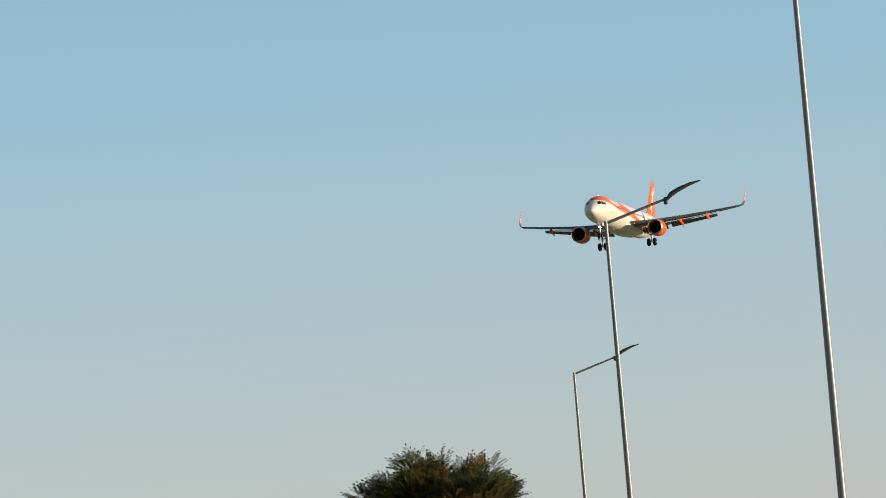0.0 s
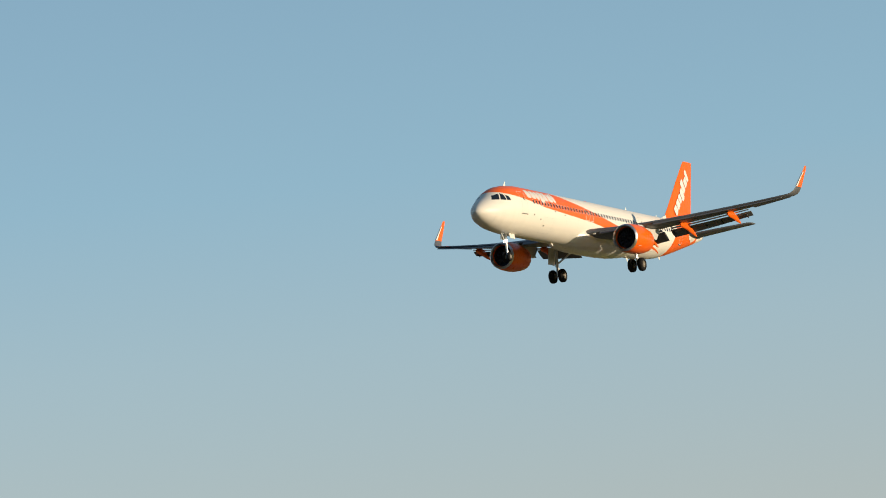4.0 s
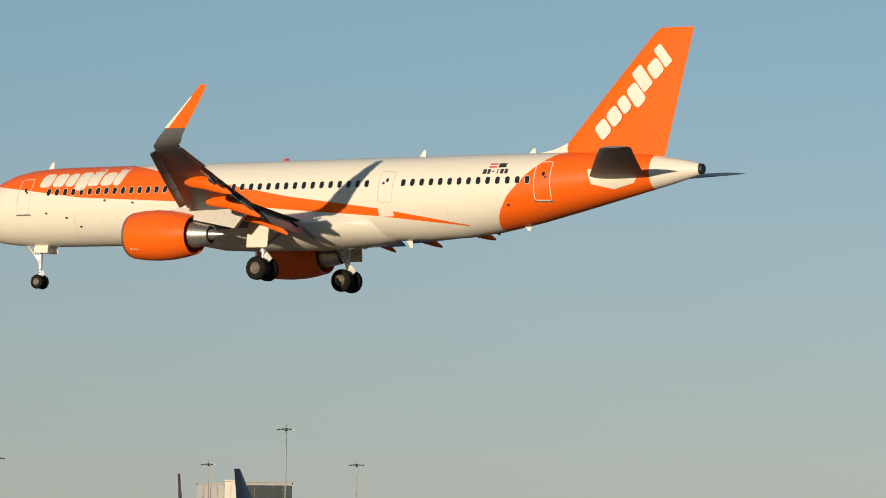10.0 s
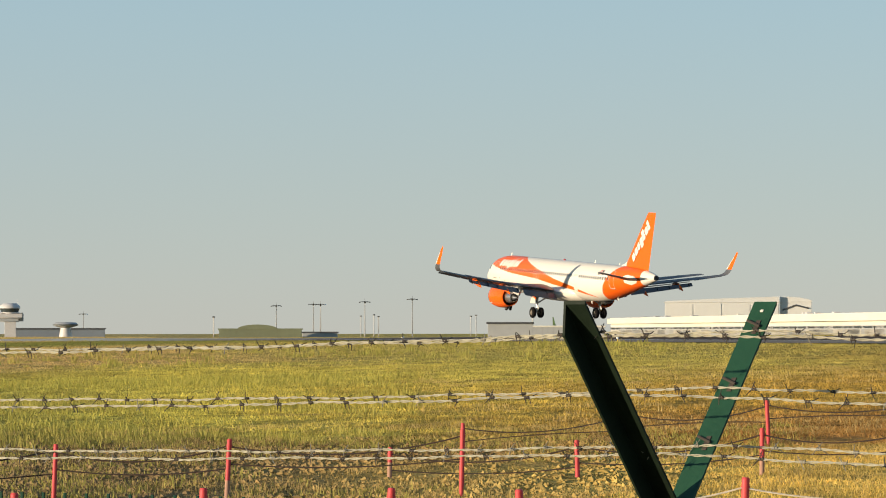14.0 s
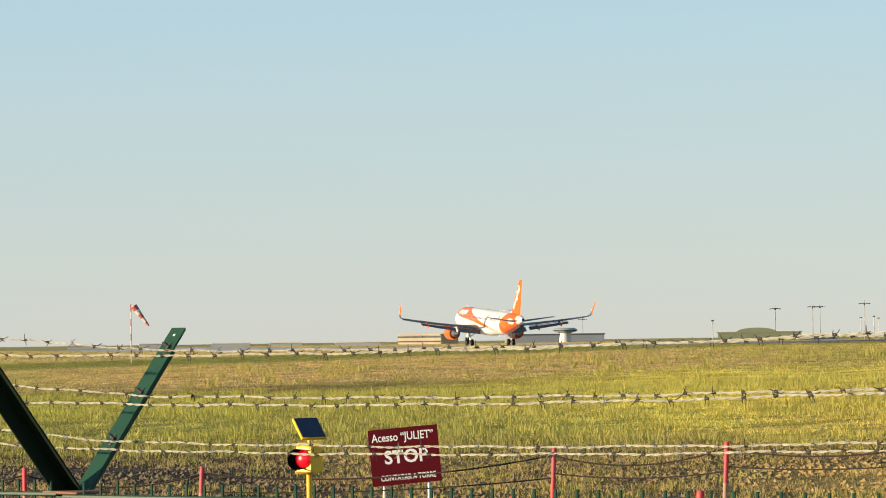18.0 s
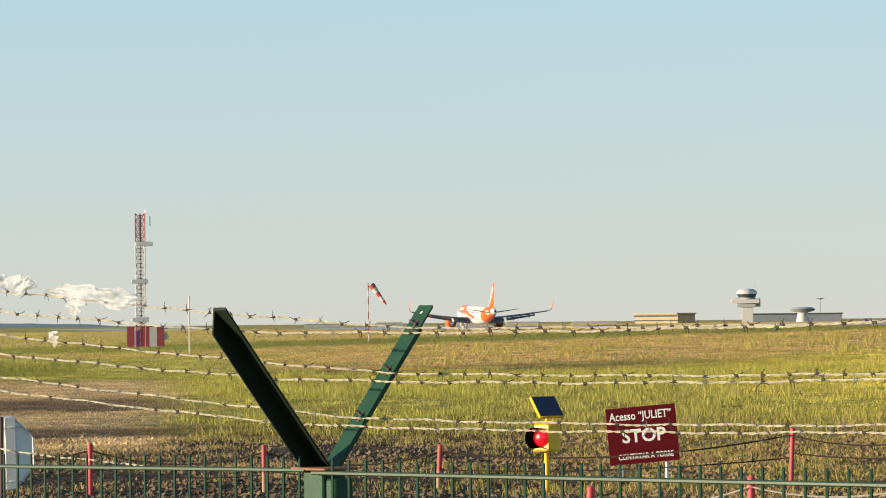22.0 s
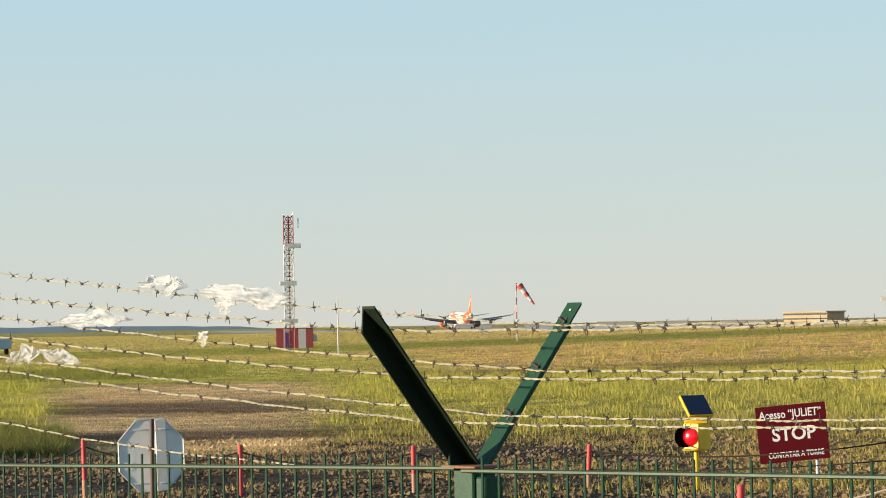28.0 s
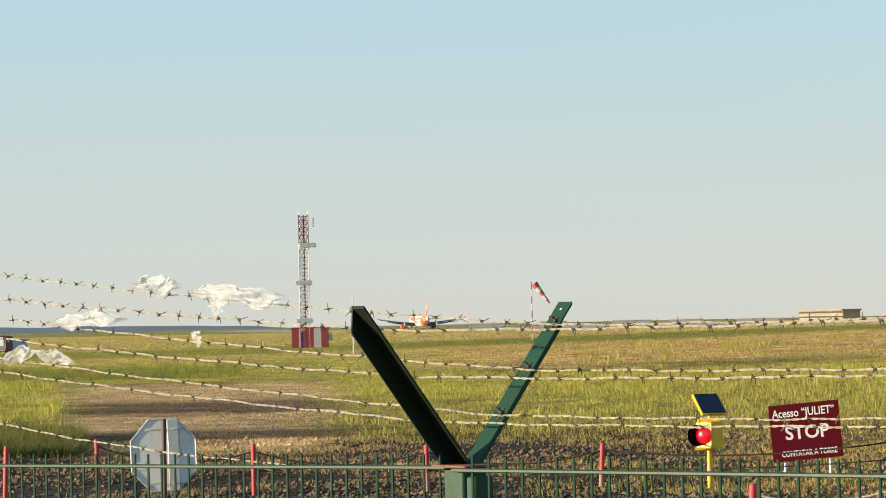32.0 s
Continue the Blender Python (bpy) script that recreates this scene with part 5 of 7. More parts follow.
STAKES = {
    "far": (85, 0.046, [(42.21, -0.87), (43.77, -0.83), (45.26, -0.86), (48.83, -0.88), (51.75, -1.05), (52.86, -1.08), (55.57, -0.92), (57.50, -0.97), (60.02, -1.25),
                        (62.10, -1.39), (64.61, -1.53), (66.76, -1.74), (69.29, -2.1)]),
    "near": (70, 0.046, [(48.34, -0.81), (50.77, -0.89), (52.98, -0.91), (55.04, -1.20), (57.40, -1.19), (59.67, -1.34), (62.18, -1.63), (64.72, -1.78), (67.54, -2.01), (70.43, -2.25)]),
    "close": (46, 0.050, [(61.11, -1.76), (65.02, -1.77), (68.41, -1.92), (70.47, -1.9), (73.32, -1.9), (76.19, -1.95), (78.67, -2.06)]),
    "up": (63, 0.042, [(69.33, -1.62), (72.93, -1.78), (75.57, -1.86), (80.97, -2.09), (83.64, -2.06), (86.30, -1.99), (88.68, -1.85), (90.1, -1.93)]),
}


def stake(turn, far, top, r):
    x, y = at(turn, far)
    z = ground_z(x, y)
    rng = random.Random(int(turn * 100))
    st = base("stake", Matrix.Translation((x, y, z)) @ pose(0, 0, 0, rng.uniform(-3, 3), rng.uniform(-3, 3), 0), "leaning red-painted boundary stake in the grass", "stake", "stakes of the rope boundary")
    h = max(0.6, top - z)
    part("shaft", tube((0, 0, -0.2), (0, 0, h - 0.02), r, seg=12), MAT_STAKE, st)
    part("collar", tube((0, 0, h - 0.13), (0, 0, h - 0.10), r * 1.15, seg=12), MAT_STAKE, st)
    part("cap", tube((0, 0, h - 0.02), (0, 0, h + 0.005), r * 1.02, r * 0.8, seg=12), MAT_STAKE, st)
    if rng.random() < 0.4:
        part("bare_foot", tube((0, 0, -0.1), (0, 0, 0.32), r * 1.03, seg=12), MAT_FOOT, st, "bare wooden foot")
    return Vector((x, y, z + h))


def rope(a, b, sag, mat, r):
    bm = bmesh.new()
    prev = a
    for k in range(1, 15):
        t = k / 14
        q = a.lerp(b, t) - Vector((0, 0, sag * 4 * t * (1 - t)))
        add_tube(bm, prev, q, r, seg=5, caps=False)
        prev = q
    bm.transform(Matrix.Translation(-a))
    ob = part("rope", bm, mat)
    ob.matrix_basis = Matrix.Translation(a)
    tagged(ob, "slack rope between red boundary stakes", "rope", "ropes of the boundary")


for key, (far, r, rows) in STAKES.items():
    tops = [stake(t, far, z, r) for t, z in rows]
    for a, b in zip(tops, tops[1:]):
        d = Vector((0, 0, 1))
        if key == "close":
            rope(a - d * 0.12, b - d * 0.12, 0.16, MAT_ROPE_PALE, 0.012)
        else:
            rope(a - d * 0.12, b - d * 0.12, 0.22, MAT_ROPE, 0.015)
            rope(a - d * 0.5, b - d * 0.42, -0.05 if key == "far" else 0.1, MAT_ROPE, 0.013)


def lettered(parent, body, size, x, z, y, mat=None, bold=0.006, wide=None):
    me = text_mesh(body, size, mat or MAT_LETTER, bold)
    xs = [v.co.x for v in me.vertices]
    s = wide / (max(xs) - min(xs)) if wide else 1.0
    me.transform(pose(0, 0, 0, 90, 0, 0) @ Matrix.Diagonal((s, 1, 1, 1)))
    ob = new("lettering", me)
    ob.parent = parent
    ob.matrix_basis = Matrix.Translation((x, y, z))
    return ob


# the dark red stop board, leaning on its two posts
sx, sy = at(77.83, 65)
sg = ground_z(sx, sy)
board = base("stop_board", Matrix.Translation((sx, sy, sg)) @ pose(0, 0, 0, 0, 0, 77.8), "dark red warning board lettered in white on two posts", "sign")
zc = -2.01 - sg
tilt = pose(0, 0, zc, 0, -4.7, 0)
plate = part("plate", box((1.215, 0.02, 0.985), None, 0.004), MAT_SIGNRED, board, at=tilt)
lettered(plate, "Acesso \u201cJULIET\u201d", 0.20, -0.01, 0.335, -0.0125, wide=1.08, bold=0.003)
lettered(plate, "STOP", 0.32, 0.02, -0.02, -0.0125, wide=0.76, bold=0.007)
lettered(plate, "CONTATAR A TORRE", 0.14, 0.03, -0.37, -0.0125, wide=0.96, bold=0.003)
for x in (-0.36, 0.42):
    part("post", tube((x, 0.045, -0.2), (x, 0.045, zc + 0.45), 0.03, seg=10), MAT_ALU, board)
    part("bracket", box((0.1, 0.02, 0.04), Matrix.Translation((x, 0.02, zc + 0.2))), MAT_ALU, board)

# the solar warning lamp
lx, ly = at(79.32, 62)
lg = ground_z(lx, ly)
lamp = base("warning_lamp", Matrix.Translation((lx, ly, lg)) @ pose(0, 0, 0, 0, 0, 79.3), "yellow solar warning lamp with a lit red lens", "warning light")
zl = -1.95 - lg
part("pole", tube((0.02, 0, -0.2), (0.02, 0, zl - 0.22), 0.045, seg=12), MAT_YELLOW, lamp)
part("flange", box((0.42, 0.22, 0.035), Matrix.Translation((0, 0, zl - 0.22)), 0.006), MAT_YELLOW, lamp)
turned_in = pose(0.03, 0.02, zl, 0, 0, -37)
part("housing", box((0.33, 0.33, 0.45), turned_in, 0.02), MAT_YELLOW, lamp)
MAT_VISOR = paint("black_visor", (0.004, 0.004, 0.004), 0.9, vary=0.2, scale=4, spec=0.05)
visor = bmesh.new()
hood = []
for k in range(15):
    a = radians(80 + 200 * k / 14)
    hood.append([visor.verts.new((q * math.cos(a), y, q * math.sin(a))) for q, y in ((0.155, -0.16), (0.17, -0.38), (0.176, -0.38), (0.162, -0.16))])
for p, q in zip(hood, hood[1:]):
    for k in range(4):
        visor.faces.new((p[k], p[(k + 1) % 4], q[(k + 1) % 4], q[k]))
bmesh.ops.recalc_face_normals(visor, faces=visor.faces)
part("visor", visor, MAT_VISOR, lamp, "black visor round the lens", at=turned_in)
MAT_REDLENS, nt_r, b_r = nodes_of("lit_red_lens")
b_r.inputs["Base Color"].default_value = (0.5, 0.006, 0.012, 1)
b_r.inputs["Roughness"].default_value = 0.25
b_r.inputs["Emission Color"].default_value = (0.9, 0.006, 0.014, 1)
b_r.inputs["Emission Strength"].default_value = 0.28
lens = bmesh.new()
bmesh.ops.create_uvsphere(lens, u_segments=20, v_segments=12, radius=0.15, matrix=Matrix.Translation((0, -0.17, 0)) @ Matrix.Diagonal((1, 0.6, 1, 1)))
part("lens", lens, MAT_REDLENS, lamp, "lit red lens", at=turned_in)
part("lid", box((0.38, 0.2, 0.06), Matrix.Translation((0.02, 0.02, zl + 0.24)), 0.01), MAT_YELLOW, lamp)
part("bracket", tube((0.03, 0.03, zl + 0.25), (0.03, 0.03, zl + 0.40), 0.03), MAT_YELLOW, lamp)
su = Vector((0.36, 0.2, 0)).normalized()
sv = Vector((-0.17, 0.25, 0.33))
sv = (sv - su * sv.dot(su) * 0.45).normalized()
sol = Matrix.Identity(4)
for k, v in enumerate((su, sv, su.cross(sv).normalized(), Vector((0.03, 0.0, zl + 0.50)))):
    sol.col[k][:3] = v
part("solar_frame", box((0.47, 0.46, 0.06), sol, 0.012), MAT_YELLOW, lamp)
part("solar_panel", box((0.43, 0.42, 0.02), sol @ Matrix.Translation((0, 0, 0.028))), MAT_PANEL, lamp, "dark blue solar panel")

# the small orange notice on a stake
nx_, ny_ = at(62.36, 46)
ng = ground_z(nx_, ny_)
note = base("notice", Matrix.Translation((nx_, ny_, ng)) @ pose(0, 0, 0, 0, 0, 62.4), "small orange-red no-entry notice on a red stake", "sign")
zn = -1.74 - ng
part("stake", tube((0, 0.03, -0.2), (0, 0.03, zn + 0.12), 0.045, seg=10), MAT_STAKE, note)
np_ = part("plate", box((0.30, 0.012, 0.41), None, 0.01), MAT_SIGNORANGE, note, at=pose(0, -0.03, zn, 0, -3, 0))
lettered(np_, "N\u00e3o", 0.13, 0, 0.065, -0.008, bold=0.004, wide=0.15)
lettered(np_, "Passar", 0.13, 0, -0.07, -0.008, bold=0.004, wide=0.23)

# back of the octagonal traffic sign
ox, oy = at(87.66, 48)
og = ground_z(ox, oy)
octo = base("traffic_sign", Matrix.Translation((ox, oy, og)) @ pose(0, 0, 0, 0, 0, 87.7), "back of an octagonal traffic sign on a rusty post", "traffic sign")
zo = -1.63 - og
bm = bmesh.new()
R8 = 0.5
ring = [(R8 * math.cos(radians(22.5 + 45 * k)) * 0.90, R8 * math.sin(radians(22.5 + 45 * k))) for k in range(8)]
a = [bm.verts.new((x, 0.012, z)) for x, z in ring]
b = [bm.verts.new((x, -0.012, z)) for x, z in ring]
bm.faces.new(a)
bm.faces.new(b[::-1])
for k in range(8):
    bm.faces.new((a[k], b[k], b[(k + 1) % 8], a[(k + 1) % 8]))
bmesh.ops.recalc_face_normals(bm, faces=bm.faces)
tilt8 = pose(0, 0.05, zo, 0, -1.5, 0)
pl8 = part("plate", bm, MAT_ALU_PALE, octo, "pale sheet-metal sign back", smooth=False, at=tilt8)
rim = bmesh.new()
for k in range(8):
    (x0, z0), (x1, z1) = ring[k], ring[(k + 1) % 8]
    add_tube(rim, (x0, -0.014, z0), (x1, -0.014, z1), 0.012, seg=6)
part("rim", rim, MAT_ALU, pl8)
part("stiffener", box((0.14, 0.03, 0.92), Matrix.Translation((0.13, -0.03, 0)), 0.006), MAT_ALU, pl8)
for z in (0.33, -0.36):
    for x in (-0.12, 0.2):
        part("clamp", box((0.2, 0.02, 0.02), Matrix.Translation((x, -0.05, z)), 0.004), MAT_ALU, pl8)
part("post", tube((0, -0.06, -0.2), (0.01, -0.06, zo + 0.47), 0.03, seg=12), MAT_FOOTPOST, octo, "dark rusty post")
part("sticker", box((0.12, 0.004, 0.1), Matrix.Translation((-0.3, -0.016, -0.13))), MAT_LETTER, pl8)

# windsock on its banded pole
wx, wy = at(82.02, 420)
wg = ground_z(wx, wy)
sock = base("windsock", Matrix.Translation((wx, wy, wg)) @ pose(0, 0, 0, 0, 0, 82), "red and white windsock on a banded pole", "windsock")
hp = 4.4 - wg
for k in range(8):
    part("pole_band", tube((0, 0, hp * k / 8), (0, 0, hp * (k + 1) / 8), 0.06, seg=8), MAT_MASTRED if k % 2 else MAT_MASTWHITE, sock)
p0, p1 = Vector((0.35, -0.2, hp - 0.25)), Vector((2.0, -0.6, hp - 2.45))
for k in range(5):
    a0, a1 = p0.lerp(p1, k / 5), p0.lerp(p1, (k + 1) / 5)
    part("sock_band", tube(a0, a1, 0.40 - 0.06 * k, 0.40 - 0.06 * (k + 1), 14), MAT_SOCK_WHITE if k % 2 else MAT_SOCK_RED, sock)
part("hoop", tube(p0 + Vector((-0.35, 0.2, 0.05)), p0, 0.03), MAT_ALU, sock)

# thin white pole and the landing-aid mast with its striped cabin
px_, py_ = at(84.77, 330)
pole = base("white_pole", Matrix.Translation((px_, py_, ground_z(px_, py_))), "thin white pole in the grass", "pole")
part("shaft", tube((0, 0, 0), (0, 0, 2.44 - ground_z(px_, py_)), 0.07, 0.05, 8), MAT_MASTWHITE, pole)

mx_, my_ = at(85.51, 430)
mg = ground_z(mx_, my_)
mast = base("landing_aid_mast", Matrix.Translation((mx_, my_, mg)) @ pose(0, 0, 0, 0, 0, 85.5), "red and white lattice mast with three antenna boxes", "antenna mast")
hm = 12.75 - mg
w = 0.55
N = 18
for k in range(N):
    z0, z1 = hm * k / N, hm * (k + 1) / N
    mat = MAT_MASTRED if (k // 3) in (0, 5) or k >= 14 else MAT_MASTWHITE
    bm = bmesh.new()
    for x, y in ((-w, -w), (w, -w), (0.0, w)):
        add_tube(bm, (x, y, z0), (x, y, z1), 0.07, seg=6)
    for (x0, y0), (x1, y1) in (((-w, -w), (w, -w)), ((w, -w), (0, w)), ((0, w), (-w, -w))):
        add_tube(bm, (x0, y0, z0), (x1, y1, z0), 0.035, seg=5)
        add_tube(bm, (x0, y0, z0), (x1, y1, z1), 0.035, seg=5)
        add_tube(bm, (x1, y1, z0), (x0, y0, z1), 0.03, seg=5)
    part("lattice_section", bm, mat, mast)
for z, x in ((11.4 / 14.8, 0.45), (0.49, -0.1), (0.205, -0.05)):
    part("antenna_box", box((1.95, 0.5, 0.5), Matrix.Translation((x, -0.85, hm * z)), 0.04), MAT_ALU, mast, "grey antenna box")
# the cable ladder up the middle, with its rungs
ladder = part("cable_ladder", box((0.14, 0.05, hm - 0.4), Matrix.Translation((0.05, 0.0, hm / 2)), 0.01), MAT_FOOTPOST, mast, "dark cable ladder inside the lattice")
for k in range(2 * N):
    part("rung", tube((-0.25, -0.05, hm * (k + 0.5) / (2 * N)), (0.35, -0.05, hm * (k + 0.5) / (2 * N)), 0.04, seg=5), MAT_FOOTPOST, ladder)
part("whip", tube((w, -w, hm), (w, -w, hm + 0.35), 0.02, seg=5), MAT_ALU, mast)
part("lightning_rod", tube((-w, -w, hm), (-w, -w, hm + 0.25), 0.02, seg=5), MAT_ALU, mast)
part("side_aerial", box((0.12, 0.12, 1.1), Matrix.Translation((1.15, -0.3, hm - 0.9))), MAT_ALU, mast)
cabin = base("equipment_cabin", Matrix.Translation((mx_, my_, mg)) @ pose(0, 0, 0, 0, 0, 85.5) @ Matrix.Translation((0.55, 2.6, 0)), "red and white striped equipment cabin", "cabin")
for k in range(5):
    part("wall_panel", box((0.86, 2.4, 2.3), Matrix.Translation((-1.72 + 0.86 * k, 0, 1.15)), 0.01), MAT_MASTWHITE if k % 2 else MAT_MASTRED, cabin)
part("roof", box((4.45, 2.55, 0.1), Matrix.Translation((0, 0, 2.35)), 0.02), MAT_MASTRED, cabin)
part("air_conditioner", box((0.4, 0.7, 0.8), Matrix.Translation((2.36, -0.4, 1.2)), 0.03), MAT_ALU, cabin)
part("door", box((0.7, 0.04, 1.8), Matrix.Translation((-0.85, -1.215, 0.95)), 0.01), MAT_BLUE, cabin)

# grey cabinets and the yellow housings by the runway
bx_, by_ = at(55.34, 192)
cab = base("runway_cabinet", Matrix.Translation((bx_, by_, ground_z(bx_, by_))) @ pose(0, 0, 0, 0, 0, 40), "pair of grey electrical cabinets in the grass", "cabinet")
zt = 0.78
for x, wd, hh in ((-0.33, 0.12, 0.68), (-0.06, 0.46, 0.64), (0.30, 0.2, 0.6)):
    part("cabinet_box", box((wd, 0.4, hh), Matrix.Translation((x, 0, zt - hh / 2)), 0.015), MAT_CABINET, cab)
    part("cabinet_top", box((wd + 0.05, 0.46, 0.04), Matrix.Translation((x, 0, zt + 0.01)), 0.01), MAT_FOOT, cab)
for x in (-0.33, 0.3):
    part("leg", tube((x, 0, -0.1), (x, 0, zt), 0.02, seg=6), MAT_ALU, cab)
for turn, far, wd, h in ((52.19, 396, 3.8, 1.0), (61.7, 420, 3.6, 0.45), (34.6, 396, 3.2, 0.9)):
    x, y = at(turn, far)
    yb = base("yellow_housing", Matrix.Translation((x, y, ground_z(x, y))) @ pose(0, 0, 0, 0, 0, turn), "low yellow equipment housing beside the runway", "housing", "runway housings")
    n = 4
    for k in range(n):
        part("panel", box((wd / n * 0.94, 0.5, h), Matrix.Translation((wd * (k + 0.5) / n - wd / 2, 0, h / 2 + 0.1)), 0.03), MAT_MUSTARD, yb)
    part("top_rail", box((wd, 0.1, 0.1), Matrix.Translation((0, 0, h * 2.0))), MAT_MUSTARD, yb)
    for k in range(n + 1):
        part("post", tube((wd * k / n - wd / 2, 0, 0), (wd * k / n - wd / 2, 0, h * 2.0), 0.06, seg=6), MAT_MUSTARD, yb)
for turn in (37, 41.5, 46, 53.1, 58.2, 62.6, 66.9, 70.2):
    far = RUNWAY_Y0 / math.cos(radians(turn)) + 0.5
    x, y = at(turn, far)
    el = base("edge_light", Matrix.Translation((x, y, ground_z(x, y) + 0.06)), "small white runway edge light", "runway light", "runway edge lights")
    part("stem", tube((0, 0, 0), (0, 0, 0.22), 0.05, seg=8), MAT_YELLOW, el)
    part("globe", revolve([(-0.1, 0.03), (-0.06, 0.12), (0.06, 0.12), (0.1, 0.03)], (0, 0, 0.32), 10), MAT_LETTER, el)


# ---- terminal side ----
MAT_FASCIA = paint("cream_terminal_fascia", (0.62, 0.58, 0.48), 0.6, vary=0.08, scale=0.05)
MAT_FASCIA_GREY = paint("grey_cladding", (0.34, 0.34, 0.33), 0.5, vary=0.1, scale=0.06)
MAT_PALE = paint("pale_cladding", (0.46, 0.43, 0.36), 0.6, vary=0.06, scale=0.06)
MAT_FACADE_GLASS = paint("facade_glass", (0.05, 0.06, 0.06), 0.15, vary=0.2, scale=0.1)
MAT_ROOF_DARK = paint("dark_roof_edge", (0.06, 0.06, 0.06), 0.6, vary=0.2, scale=0.1)
MAT_TAN = paint("tan_render", (0.42, 0.33, 0.18), 0.7, vary=0.1, scale=0.08)
MAT_SHED = paint("green_grey_shed", (0.17, 0.18, 0.10), 0.6, vary=0.12, scale=0.1)
MAT_POLE = paint("galvanised_pole", (0.26, 0.25, 0.23), 0.5, 0.3, vary=0.1, scale=0.5)
MAT_FLOOD = paint("floodlight_grey", (0.045, 0.042, 0.036), 0.5, vary=0.2, scale=1)
MAT_JET_BLUE = paint("pale_blue_jet", (0.32, 0.41, 0.48), 0.35, vary=0.08, scale=0.2, coat=0.3)
MAT_JET_WHITE = paint("white_jet", (0.52, 0.50, 0.46), 0.35, vary=0.06, scale=0.2, coat=0.3)
MAT_FIN_DARK = paint("dark_blue_fin", (0.035, 0.06, 0.12), 0.35, vary=0.1, scale=0.3)
MAT_FIN_RED = paint("red_fin", (0.42, 0.03, 0.05), 0.35, vary=0.1, scale=0.3)
MAT_FIN_GREEN = paint("green_fin", (0.22, 0.36, 0.04), 0.35, vary=0.1, scale=0.3)
MAT_VAN = paint("white_van", (0.56, 0.53, 0.47), 0.45, vary=0.08, scale=0.4)
MAT_HILL = paint("haze_tinted_hill", (0.20, 0.24, 0.25), 0.9, vary=0.15, scale=0.004)


def block(name, t0, t1, top, far, deep, wall, label, category="building", roof=None, bands=(), piers=0, pier_mat=None, far1=None):
    """A building that spans two bearings: walls, roof slab, window bands and piers."""
    x0, y0 = at(t0, far)
    x1, y1 = at(t1, far1 or far)
    a, b = Vector((x0, y0, 0)), Vector((x1, y1, 0))
    wide = (b - a).length
    mid = (a + b) / 2
    low = min(ground_z(x0, y0), ground_z(x1, y1)) - 0.3
    turn = math.degrees(math.atan2((b - a).y, (b - a).x))
    h = top - low
    bl = base(name, Matrix.Translation((mid.x, mid.y, low)) @ pose(0, 0, 0, 0, 0, turn), label, category)
    part("wall", box((wide, deep, h - 0.5), Matrix.Translation((0, deep / 2, (h - 0.5) / 2)), 0.05), wall, bl, smooth=False)
    part("roof", box((wide + 0.8, deep + 0.8, 0.5), Matrix.Translation((0, deep / 2, h - 0.25)), 0.06), roof or wall, bl, smooth=False)
    if wide > 60:
        rng = random.Random(int(t0 * 10))
        for k in range(int(wide / (14 if wide < 400 else 70))):
            part("roof_unit", box((rng.uniform(1.5, 6), 3, rng.uniform(0.5, 1.1)), Matrix.Translation((rng.uniform(-0.47, 0.47) * wide, deep * 0.3, h + 0.4)), 0.05), rng.choice((MAT_FASCIA, MAT_MASTWHITE, MAT_FASCIA_GREY)), bl, smooth=False)
    for f0, f1, mat, n in bands:
        # each band is a row of panes or panels
        for k in range(n):
            w = wide / n
            part("pane" if mat is MAT_FACADE_GLASS else "panel", box((w * 0.94, 0.3, h * (f1 - f0)), Matrix.Translation((-wide / 2 + w * (k + 0.5), -0.1, h * (f0 + f1) / 2)), 0.02), mat, bl, smooth=False)
    for k in range(piers):
        part("pier", box((0.9, 0.9, h * 0.9), Matrix.Translation((-wide / 2 + wide * (k + 0.5) / piers, -0.5, h * 0.45)), 0.05), pier_mat or wall, bl, smooth=False)
    return bl


G, D, F = MAT_FACADE_GLASS, MAT_ROOF_DARK, MAT_FASCIA
block("terminal_pier", 54.3, 47.7, 10.2, 1180, 30, F, "long low cream terminal pier with dark roof edge", "terminal", D, ((0.86, 0.95, D, 14), (0.10, 0.22, G, 34), (0.40, 0.46, MAT_FASCIA_GREY, 26)))
block("terminal_hall", 47.63, 46.62, 11.5, 1110, 30, F, "cream terminal hall with wide windows", "terminal", F, ((0.25, 0.5, G, 8),))
hall = block("departure_hall", 46.71, 44.19, 12.6, 1120, 40, F, "large cream terminal hall with curved roof", "terminal", F, ((0.10, 0.34, MAT_SHED, 18), (0.70, 0.75, D, 6)), 0)
bm = bmesh.new()
loft(bm, [[Vector((x, y, z)) for x, z in ((-24.5, 12.4), (-20, 13.6), (-8, 14.3), (8, 14.3), (20, 13.8), (24.5, 12.6))] for y in (-1.5, 42)], closed=True)
bm.transform(Matrix.Translation((0, 0, -4.0 + 1.2)))
part("curved_roof", bm, MAT_FASCIA, hall, "pale curved metal roof")
block("annex", 44.19, 43.5, 11.0, 1150, 25, MAT_FASCIA_GREY, "grey annex beside the terminal", "building", D, ((0.3, 0.45, G, 4),))
block("annex", 44.0, 43.7, 12.9, 1155, 15, F, "cream rooftop plant room", "building")
for t0, t1, z in ((50.41, 50.02, 14.9), (48.81, 48.42, 14.9), (42.46, 42.05, 13.4)):
    block("roof_house", t0, t1, z, 1240, 12, F, "boxy cream building with small windows", "building", F, ((0.72, 0.80, D, 5),))
block("cargo_hall", 40.62, 39.6, 9.0, 1010, 30, F, "low cream cargo hall with panels", "building", F, ((0.15, 0.4, MAT_FASCIA_GREY, 8),))
